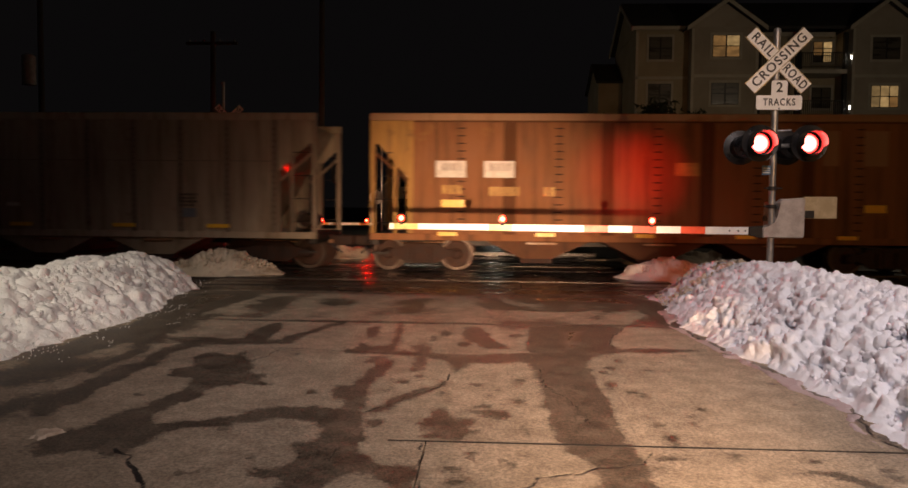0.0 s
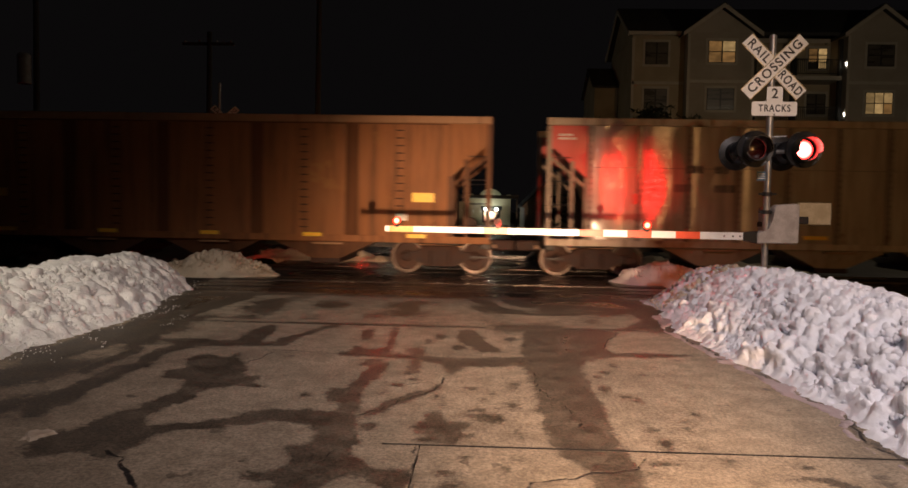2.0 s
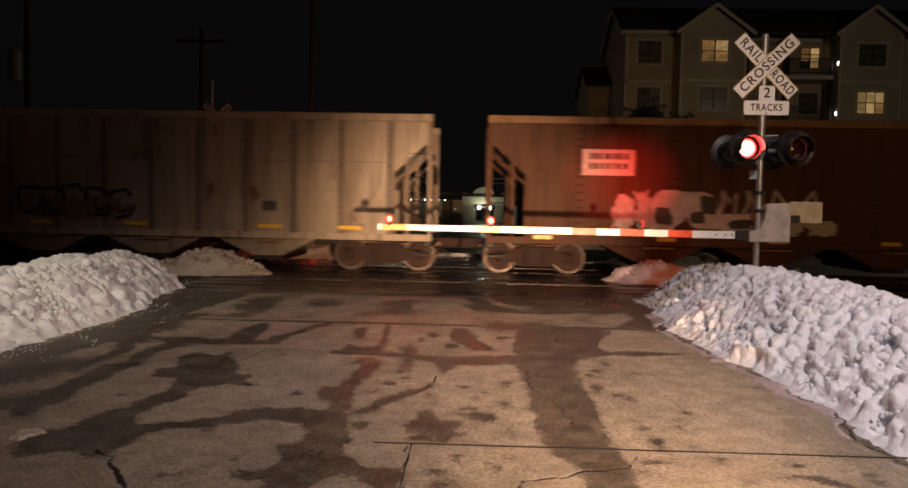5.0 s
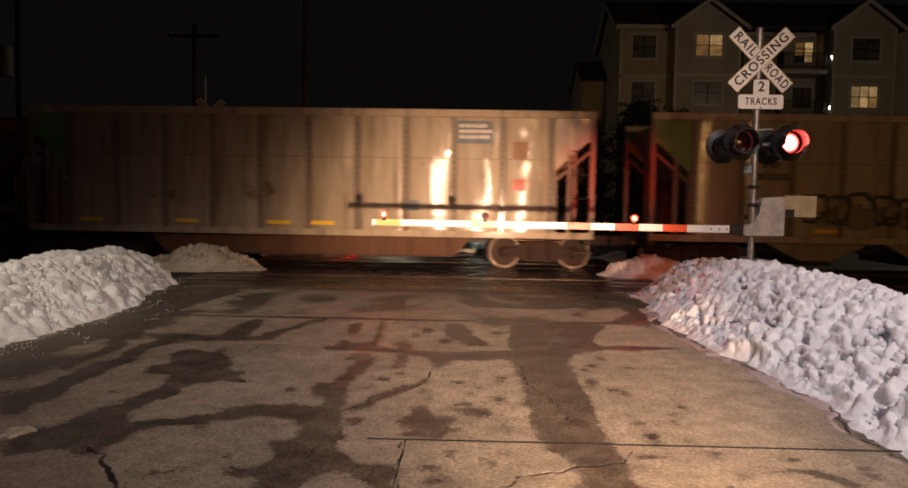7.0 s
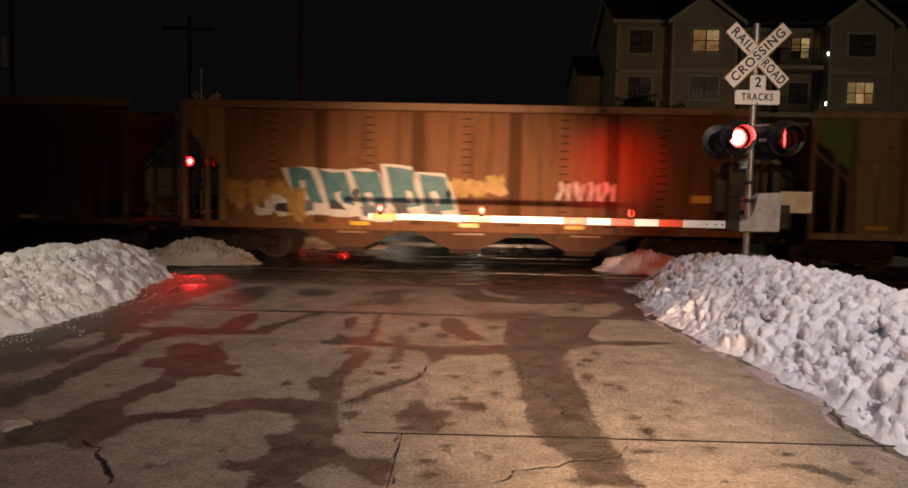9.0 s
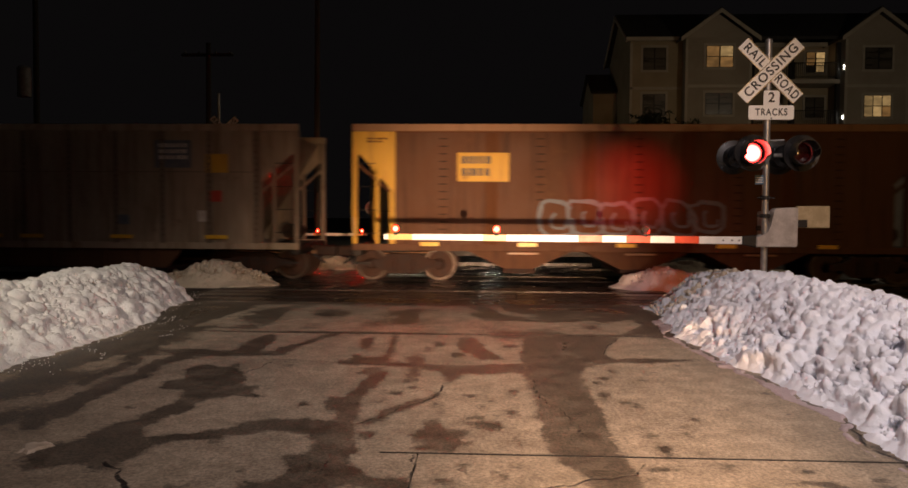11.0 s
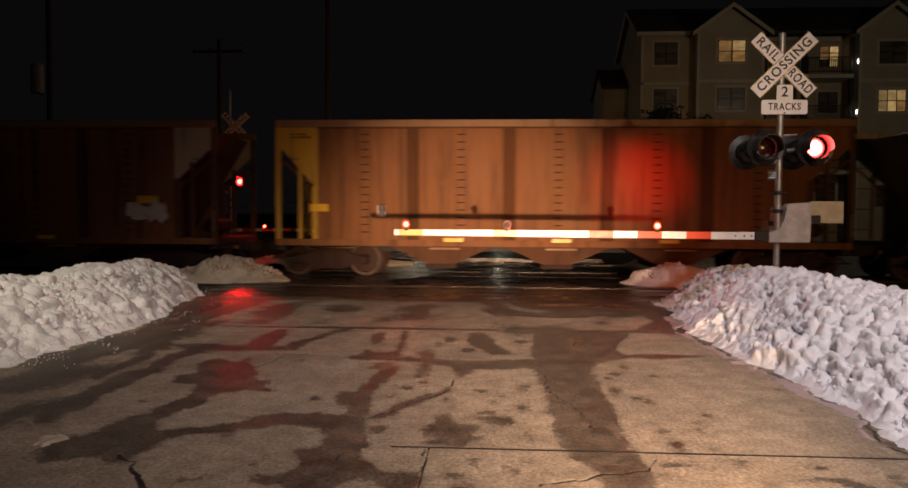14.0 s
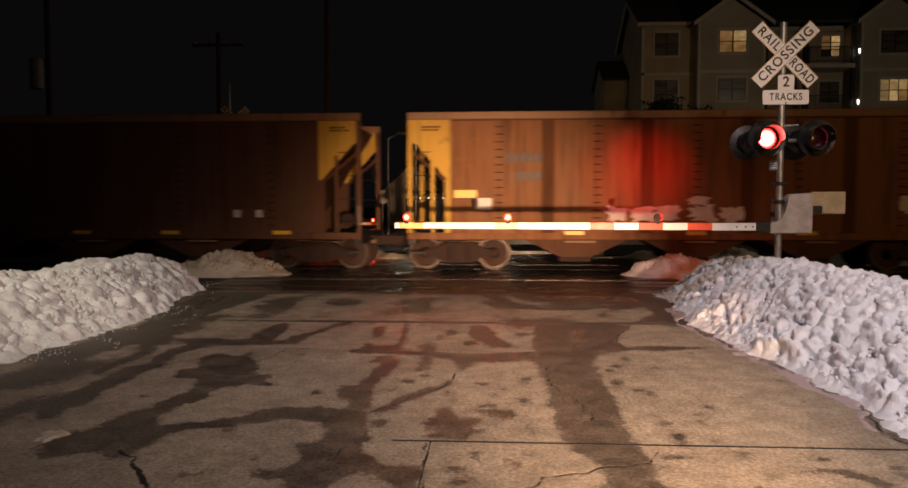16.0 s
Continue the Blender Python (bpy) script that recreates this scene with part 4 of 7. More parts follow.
snow_bank("snow_heap", "snow heap beside the far road", np.arange(-10.5, -2.6, 0.09), np.arange(22.6, 25.0, 0.09),
          heap(-6.0, 23.8, 3.4, 1.0, 0.27), M_SNOWDIRTY, 0.40, (1.6, 4.0, 9.0), 51.0, "snow heaps by the tracks")
snow_bank("snow_heap", "snow heap beside the far road", np.arange(3.0, 11.0, 0.09), np.arange(22.6, 25.0, 0.09),
          heap(7.0, 23.8, 3.2, 1.0, 0.27), M_SNOWDIRTY, 0.40, (1.6, 4.0, 9.0), 61.0, "snow heaps by the tracks")


def snow_clods(name, label, form, xs, ys, count, radii, material, seed, sink=0.15, lift=0.0, least=0.012):
    """Loose rounded clods lying all over a bank."""
    rng = random.Random(seed)
    ball = bmesh.new()
    bmesh.ops.create_icosphere(ball, subdivisions=2, radius=1.0)
    ball.verts.ensure_lookup_table()
    base = [v.co.copy() for v in ball.verts]
    tris = [[v.index for v in f.verts] for f in ball.faces]
    ball.free()
    verts, faces = [], []
    while count > 0:
        x, y = rng.uniform(*xs), rng.uniform(*ys)
        h = form(x, y)
        if h < least:
            count -= 0.02
            continue
        r = radii[0] + (radii[1] - radii[0]) * rng.random() ** 1.7 * smooth01(h / 0.25)
        off = Vector((rng.uniform(-50, 50), rng.uniform(-50, 50), rng.uniform(-50, 50)))
        turn = Euler((rng.uniform(0, 6), rng.uniform(0, 6), rng.uniform(0, 6))).to_matrix()
        sx, sy, sz = rng.uniform(0.75, 1.25), rng.uniform(0.75, 1.25), rng.uniform(0.65, 1.0)
        n0 = len(verts)
        for v in base:
            k = 1 + 0.32 * noise.noise(v * 1.1 + off) + 0.2 * noise.noise(v * 2.6 + off)
            q = turn @ Vector((v.x * sx, v.y * sy, v.z * sz)) * (r * k)
            verts.append((x + q.x, y + q.y, max(h, 0) + q.z + r * sink + lift * smooth01(h / 0.15)))
        faces.extend([[a + n0 for a in t] for t in tris])
        count -= 1
    me = bpy.data.meshes.new(name)
    me.from_pydata(verts, [], faces)
    me.materials.append(material)
    for p in me.polygons:
        p.use_smooth = True
    return tagged(new(name, me), label, "snow clods", "", "stuff")


snow_clods("snow_clods", "rounded white snow clods on the ploughed bank", right_bank, (2.5, 5.6), (3.6, 13.4), 7000, (0.012, 0.055), M_SNOW, 3, -0.25, least=0.05)
snow_clods("snow_clods", "large rounded white snow lumps on the ploughed bank", right_bank, (2.8, 5.4), (3.6, 12.8), 150, (0.05, 0.12), M_SNOW, 13, -0.3, least=0.08)
snow_clods("snow_clods", "small grey snow crumbs on the crusted bank", left_bank, (-11.0, -4.3), (5.4, 14.6), 12000, (0.010, 0.045), M_SNOWLEFT, 4, -0.3, 0.01)
snow_clods("snow_clods", "soiled snow lumps on the heap", heap(-6.75, 17.6, 1.5, 0.62, 0.45), (-8.3, -5.0), (16.9, 18.3), 520, (0.025, 0.13), M_SNOWDIRTY, 5, 0.3)
snow_clods("snow_clods", "snow lumps on the small heap", heap(4.6, 17.6, 1.3, 0.6, 0.40), (3.1, 6.0), (16.9, 18.3), 240, (0.03, 0.11), M_SNOWLEFT, 6)
snow_clods("snow_clods", "larger crusted snow lumps along the bank's crest", left_bank, (-7.4, -5.2), (6.0, 14.4), 150, (0.04, 0.13), M_SNOWLEFT, 7, -0.2)
snow_clods("snow_clods", "crumbs of snow spilled on the road", left_spill, (-6.5, -3.9), (5.0, 14.6), 200, (0.006, 0.04), M_SNOWLEFT, 8, -0.2)
snow_clods("snow_clods", "soiled snow lumps at the end of the bank", right_bank, (2.9, 4.6), (11.6, 14.8), 620, (0.02, 0.085), M_SNOWDIRTY, 9, 0.1)


for kx, ky, kr in ((-7.35, 10.6, 0.16), (-6.45, 12.6, 0.10), (-6.9, 11.7, 0.09), (-5.9, 10.4, 0.08)):
    knob = bmesh.new()
    bmesh.ops.create_icosphere(knob, subdivisions=3, radius=kr)
    for v in knob.verts:
        v.co *= 1 + 0.3 * noise.noise(v.co * 9 + Vector((kx, ky, 0))) + 0.12 * noise.noise(v.co * 24)
    solid("snow_lump", knob, M_SNOWLEFT, "loose rounded snow lump on the crusted bank", "snow lump", "lumps on the snow bank", smooth=True, at=pose(kx, ky, max(left_bank(kx, ky), 0) + kr * 0.35))


# ---- crossing signal with gate ----
FLASHERS = []            # (turning lamp, phase)


def signal_lamp(parent, x, y, z, facing, phase, lit):
    """A hooded flasher: housing, round target, hood and a lamp that turns its lit face in and out of view."""
    shell = lathe([(0.0, 0.165), (0.0, 0.185), (0.24, 0.185), (0.30, 0.12), (0.30, 0.0)], "y", 28, caps=False)
    lampbody = part("lamp_head", shell, M_HOUSING, parent, "black round signal lamp", True, pose(x, y, z, 0, 0, 180 if facing > 0 else 0))
    part("target", lathe([(0.03, 0.186), (0.02, 0.186), (0.0, 0.28), (0.012, 0.285), (0.03, 0.186)], "y", 32, caps=False), M_HOUSING, lampbody, "round black target plate", True)
    hood = bmesh.new()
    lathe([(-0.24, 0.188), (0.0, 0.188), (0.0, 0.176), (-0.24, 0.176), (-0.24, 0.188)], "y", 32, hood, False)
    cut = [v for v in hood.verts if v.co.z < -0.05 and v.co.y < -0.1]
    for v in cut:
        v.co.y = max(v.co.y, -0.10 + (v.co.z + 0.05) * 0.4)
    part("hood", hood, M_HOUSING, lampbody, "black hood", True)
    back = part("lens", lathe([(0.010, 0.0), (0.010, 0.15), (0.002, 0.163)], "y", 28), M_LENSDARK, lampbody, "unlit dark red lens", True, pose(0, 0.04, 0))
    part("lit_face", lathe([(-0.012, 0.0), (-0.010, 0.13), (-0.001, 0.15)], "y", 28), lit, back, "glowing red lens", True)
    FLASHERS.append((back, phase, pose(0, 0.04, 0), facing))
    return lampbody


def crossing_signal(at, group, lift=0.0, extra=0.0):
    sig = thing("crossing_signal", "galvanised mast with crossbuck sign and red flashing lamps", "railway signal", group, at=at)
    part("mast", tube((0, 0, -0.2), (0, 0, 4.42 + lift + extra), 0.052, seg=20), M_GALV, sig, "galvanised steel mast", True)
    part("mast_base", lathe([(0.0, 0.2), (0.06, 0.2), (0.09, 0.09), (0.45, 0.075), (0.45, 0.0)], "z", 16), M_GALV, sig, smooth=True)
    part("mast_cap", lathe([(4.42, 0.06), (4.47, 0.05), (4.49, 0.0)], "z", 16), M_GALV, sig, smooth=True, at=pose(0, 0, lift + extra))
    for z in (1.95, 1.66, 0.68):
        part("clamp", lathe([(z - 0.03, 0.075), (z + 0.03, 0.075)], "z", 16), M_BLACKSTEEL, sig, "dark pole clamp")
        part("bolt", tube((-0.14, -0.03, z), (0.14, -0.03, z), 0.012, seg=8), M_BLACKSTEEL, sig)
    # crossbuck: two crossed blades with words
    for words, ang, y in (("RAIL ROAD", -45, -0.066), ("CROSSING", 45, -0.084)):
        blade = part("blade", box(-0.62, 0.62, -0.004, 0.004, -0.115, 0.115, 0.002), M_SIGNWHITE, sig, "white crossbuck blade with black words", at=pose(0.2 if extra else 0.01, y, 3.96 + lift, 0, -ang, 0))
        # golden glint along the blade edges put into the colour of these strips
        for z in (-0.115, 0.102):
            part("edge_strip", box(-0.62, 0.62, -0.0062, -0.0042, z, z + 0.013), M_SIGNEDGE, blade, "gold-tinted edge strip")
        if words == "RAIL ROAD":
            lettering("RAIL", 0.20, M_LETTER, blade, pose(-0.345, -0.0072, 0, 90, 0, 0), width=0.42)
            lettering("ROAD", 0.20, M_LETTER, blade, pose(0.365, -0.0072, 0, 90, 0, 0), width=0.45)
        else:
            lettering(words, 0.20, M_LETTER, blade, pose(0, -0.0072, 0, 90, 0, 0), width=1.08)
    plate = prism(rounded([(-0.355, 0), (0.355, 0), (0.355, 0.225), (0.125, 0.225), (0.125, 0.46), (-0.125, 0.46), (-0.125, 0.225), (-0.355, 0.225)], 0.035), "y", -0.07, -0.064)
    sign = part("track_count_sign", plate, M_SIGNWHITE, sig, "white sign with black words", at=pose(0.035, 0, 3.19 + lift))
    lettering("2", 0.22, M_LETTER, sign, pose(0, -0.0725, 0.345, 90, 0, 0), width=0.10)
    lettering("TRACKS", 0.155, M_LETTER, sign, pose(0, -0.0725, 0.115, 90, 0, 0), width=0.50)
    part("bolt", lathe([(-0.08, 0.0), (-0.08, 0.012), (-0.068, 0.012)], "y", 10), M_LETTER, sign, at=pose(0, 0, 0.02))
    # lamp arm
    part("lamp_arm", tube((-0.42, 0.0, 2.63), (0.42, 0.0, 2.63), 0.032, seg=12), M_GALV, sig, smooth=True)
    part("lamp_arm_box", box(-0.09, 0.09, -0.09, 0.09, 2.54, 2.74, 0.015), M_HOUSING, sig, "black junction box")
    part("conduit", tube((0.0, 0.0, 2.86), (0.26, -0.03, 2.87), 0.016, seg=8), M_GALV, sig)
    for k, x in enumerate((-0.37, 0.37)):
        signal_lamp(sig, x, -0.42, 2.63, -1, k, M_LENSFAR if extra else M_LENSLIT)
        signal_lamp(sig, x, 0.42, 2.63, 1, k, M_LENSLIT)
        part("bracket", tube((x, -0.13, 2.63), (x, 0.13, 2.63), 0.04, seg=10), M_HOUSING, sig)
    notice = part("notice_sign", box(-0.20, -0.06, -0.075, -0.069, 2.16, 2.31, 0.002), M_BLUESIGN, sig, "small blue notice sign with pale bars")
    for z in (2.19, 2.225, 2.26):
        part("text_bar", box(-0.185, -0.075, -0.0775, -0.0755, z, z + 0.014), M_WHITEMARK, notice)
    return sig


def crossing_gate(at, group):
    """Gate machine, striped arm with three lamps, counterweight; the arm reaches to -x."""
    gate = thing("crossing_gate", "lowered red and white striped crossing gate with lamps", "crossing gate", group, at=at)
    body = prism([(-0.19, 1.16), (0.44, 1.16), (0.455, 1.2), (0.455, 1.78), (0.42, 1.80), (0.10, 1.78), (0.06, 1.72), (0.05, 1.52), (0.0, 1.40), (-0.08, 1.345), (-0.19, 1.33)], "y", -0.28, -0.10, bev=0.014)
    part("gate_machine", body, M_MECH, gate, "grey cast gate machine housing", True)
    part("machine_box", box(0.02, 0.44, -0.10, 0.28, 1.2, 1.74, 0.02), M_MECH, gate)
    part("fixing", box(-0.07, 0.1, -0.12, 0.09, 1.42, 1.5, 0.01), M_BLACKSTEEL, gate)
    cw = part("counterweight_arm", box(0.40, 0.62, -0.235, -0.19, 1.48, 1.60, 0.008), M_BLACKSTEEL, gate, "dark counterweight arm")
    part("counterweight", box(0.46, 0.98, -0.215, -0.15, 1.47, 1.82, 0.012), M_WEIGHT, cw, "tan steel counterweight plate")
    part("arm_clamp", prism([(-0.40, 1.20), (-0.17, 1.15), (-0.17, 1.35), (-0.40, 1.33)], "y", -0.25, -0.13, bev=0.01), M_BLACKSTEEL, gate, "dark arm adapter")
    arm = part("arm", box(-1.08, -0.36, -0.225, -0.19, 1.205, 1.325, 0.004), M_ARMWHITE, gate, "white aluminium arm root with bolts")
    for x in (-0.45, -0.56, -0.70):
        part("bolt", lathe([(-0.24, 0.0), (-0.24, 0.012), (-0.224, 0.012)], "y", 8), M_BLACKSTEEL, arm, at=pose(x, 0, 1.265))
    # stripes from the root to the tip: lengths of one piece each
    x, k = -1.08, 0
    while x > -6.16:
        x1 = max(x - 0.386, -6.18)
        red = k % 2 == 0
        # outer red stripes turn orange or white: headlight glare put into their colour
        mat = (M_ARMRED if x > -3.2 else M_ARMGLARE) if red else M_ARMWHITE
        if red and (-3.8 < x < -3.2 or -5.2 < x < -4.7):
            mat = M_ARMWHITE
        half0, half1 = 0.060 - 0.0022 * (-x), 0.060 - 0.0022 * (-x1)
        z0, z1 = 1.265 + 0.003 * -x, 1.265 + 0.003 * -x1
        bm = prism([(x, z0 - half0), (x1, z1 - half1), (x1, z1 + half1), (x, z0 + half0)], "y", -0.222, -0.192)
        part("stripe", bm, mat, arm, ("red" if red else "white") + " reflective stripe")
        x, k = x1, k + 1
    for x, phase in ((-5.98, None), (-4.33, 0), (-1.93, 1)):
        z = 1.33 + 0.0005 * -x
        stand = part("gate_lamp", box(x - 0.03, x + 0.03, -0.23, -0.185, z - 0.02, z + 0.035, 0.006), M_BLACKSTEEL, gate, "small gate arm lamp")
        shell = bmesh.new()
        lathe([(-0.05, 0.062), (0.05, 0.062), (0.05, 0.056), (-0.05, 0.056), (-0.05, 0.062)], "y", 18, shell, False)
        part("lamp_shell", shell, M_HOUSING, stand, "", True, pose(x, -0.207, z + 0.083))
        # a lens on both sides, towards the road and towards the rails
        for turn in (0, 180):
            rest = pose(x, -0.207, z + 0.083, 0, 0, turn) @ pose(0, -0.035, 0)
            lens = part("lens", lathe([(0.004, 0.0), (0.004, 0.052), (0.0, 0.055)], "y", 18), M_ARMDARK, stand, "unlit red lens", True, rest)
            part("lit_face", lathe([(-0.022, 0.0), (-0.016, 0.034), (-0.001, 0.052)], "y", 18), M_ARMLENS, lens, "glowing red gate lamp", True)
            if phase is not None:
                FLASHERS.append((lens, phase, rest, -1))
    return gate


SIG = "signals at the level crossing"
GATES = "gates at the level crossing"
crossing_signal(pose(4.56, 11.4, 0.0), SIG)
crossing_gate(pose(4.58, 11.55, 0.0), GATES)
crossing_signal(pose(-9.75, 25.4, 0.1, 0, 0, 18), SIG, 0.72, 0.83)
crossing_gate(pose(-10.42, 25.3, -0.33, 0, 0, 180), GATES)

# ---- the train ----
PITCH = 16.6            # from coupling to coupling
BODY = 15.15             # length over the end posts
TOP, SILL, HALF = 4.23, 1.02, 1.58
CACHE = {}
WHEELS = []


def keep(key, make):
    if key not in CACHE:
        CACHE[key] = make()
    return CACHE[key]


def car_truck(car, xc):
    truck = part("truck", keep("bolster", lambda: finish("truck", box(-0.22, 0.22, -1.1, 1.1, 0.38, 0.66, 0.03), M_TRUCK)), M_TRUCK, car, "rusty cast steel bogie", at=pose(xc, 0, 0))

    def side():
        bm = bmesh.new()
        # cast side frame: arched beam with two openings
        outer = [(-1.08, 0.38), (-1.06, 0.57), (-0.66, 0.58), (-0.42, 0.76), (0.42, 0.76), (0.66, 0.58), (1.06, 0.57), (1.08, 0.38),
                 (0.70, 0.40), (0.42, 0.20), (-0.42, 0.20), (-0.70, 0.40)]
        prism(outer, "y", -0.07, 0.07, bm, 0.015)
        box(-0.12, 0.12, -0.11, -0.07, 0.24, 0.74, 0.01, bm)
        for x in (-0.95, 0.95):
            lathe([(-0.16, 0.0), (-0.16, 0.09), (-0.13, 0.12), (-0.05, 0.12)], "y", 14, bm)
            new_vs = [v for v in bm.verts if abs(v.co.x) < 0.121 and abs(v.co.z) < 0.121]
            for v in new_vs:
                v.co.x += x
                v.co.z += 0.46
        for x in (-0.25, -0.08, 0.08, 0.25):
            if abs(x) > 0.1:
                lathe([(0.26, 0.055), (0.64, 0.055)], "z", 10, bm)
                for v in bm.verts:
                    if abs(v.co.x) < 0.056 and abs(v.co.y) < 0.056 and 0.25 < v.co.z < 0.65 and abs(math.hypot(v.co.x, v.co.y) - 0.055) < 1e-4:
                        v.co.x += x
                        v.co.y -= 0.10
        return finish("side_frame", bm, M_TRUCK, True)
    for y in (-1.02, 1.02):
        part("side_frame", keep("side", side), M_TRUCK, truck, at=pose(0, y, 0, 0, 0, 0 if y < 0 else 180))

    def wheels():
        bm = bmesh.new()
        tube((0, -0.95, 0), (0, 0.95, 0), 0.075, bm=bm, seg=12)
        for s in (-1, 1):
            lathe([(s * 0.845, 0.0), (s * 0.845, 0.13), (s * 0.80, 0.16), (s * 0.775, 0.34), (s * 0.82, 0.38), (s * 0.82, 0.455), (s * 0.70, 0.462), (s * 0.675, 0.49), (s * 0.665, 0.47), (s * 0.70, 0.36), (s * 0.73, 0.15), (s * 0.73, 0.0)], "y", 36, bm)
            # chalk mark and casting bosses that show the turning
            for a in (0.4, 2.6, 4.5):
                c = Vector((0.27 * math.cos(a), s * 0.80, 0.27 * math.sin(a)))
                box(c.x - 0.03, c.x + 0.03, c.y - 0.012, c.y + 0.012, c.z - 0.02, c.z + 0.02, bm=bm)
        me = finish("wheelset", bm, M_WHEEL, True)
        me.materials.append(M_TREAD)
        for p in me.polygons:
            r = math.hypot(p.center.x, p.center.z)
            if 0.415 < r and abs(p.center.y) > 0.80:
                p.material_index = 1
        return me
    for x in (-0.95, 0.95):
        ws = part("wheelset", keep("wheels", wheels), M_TRUCK, truck, "steel wheels with worn bright rims on an axle", at=pose(x, 0, 0.46))
        WHEELS.append((ws, x))
    return truck


def bars(rng, car, x, z, rows, width, height, mat, name="stencil", y=None):
    """Unreadable stencilled lines as plain bars."""
    for r in range(rows):
        px = x - width / 2
        while px < x + width / 2:
            w = rng.uniform(0.07, 0.13)
            part(name, keep(("bar", round(w, 2), height, mat.name), lambda: finish(name, box(0, round(w, 2), -0.002, 0.002, 0, height), mat)), mat, car, at=pose(px, y or -HALF - 0.012, z - r * height * 1.6))
            px += w + rng.uniform(0.03, 0.06)


def ribbon(pts, width, y, closed=False):
    """A flat sprayed stroke through points of the side, of uneven width."""
    bm = bmesh.new()
    n = len(pts)
    rows = []
    for k, p in enumerate(pts):
        a, b = pts[(k - 1) % n if closed else max(k - 1, 0)], pts[(k + 1) % n if closed else min(k + 1, n - 1)]
        d = (Vector(b) - Vector(a)).normalized()
        w = width * (0.8 + 0.4 * noise.noise(Vector((p[0] * 3, p[1] * 3, width))))
        rows.append([bm.verts.new((p[0] - d.y * w * s, y, p[1] + d.x * w * s)) for s in (-0.5, 0.5)])
    for k in range(n if closed else n - 1):
        a, b = rows[k], rows[(k + 1) % n]
        bm.faces.new((a[0], b[0], b[1], a[1]))
    bmesh.ops.solidify(bm, geom=list(bm.faces), thickness=0.002)
    return bm


def letter_loop(rng, cx, cz, rx, rz, m=14, rag=(0.82, 1.12)):
    lean = rng.uniform(-0.25, 0.1)
    pts = []
    for j in range(m):
        a = -j * math.tau / m
        u, v = math.copysign(abs(math.cos(a)) ** 0.6, math.cos(a)), math.copysign(abs(math.sin(a)) ** 0.6, math.sin(a))
        k = rng.uniform(*rag)
        pts.append((cx + rx * u * k + lean * rz * v, cz + rz * v * k))
    return pts


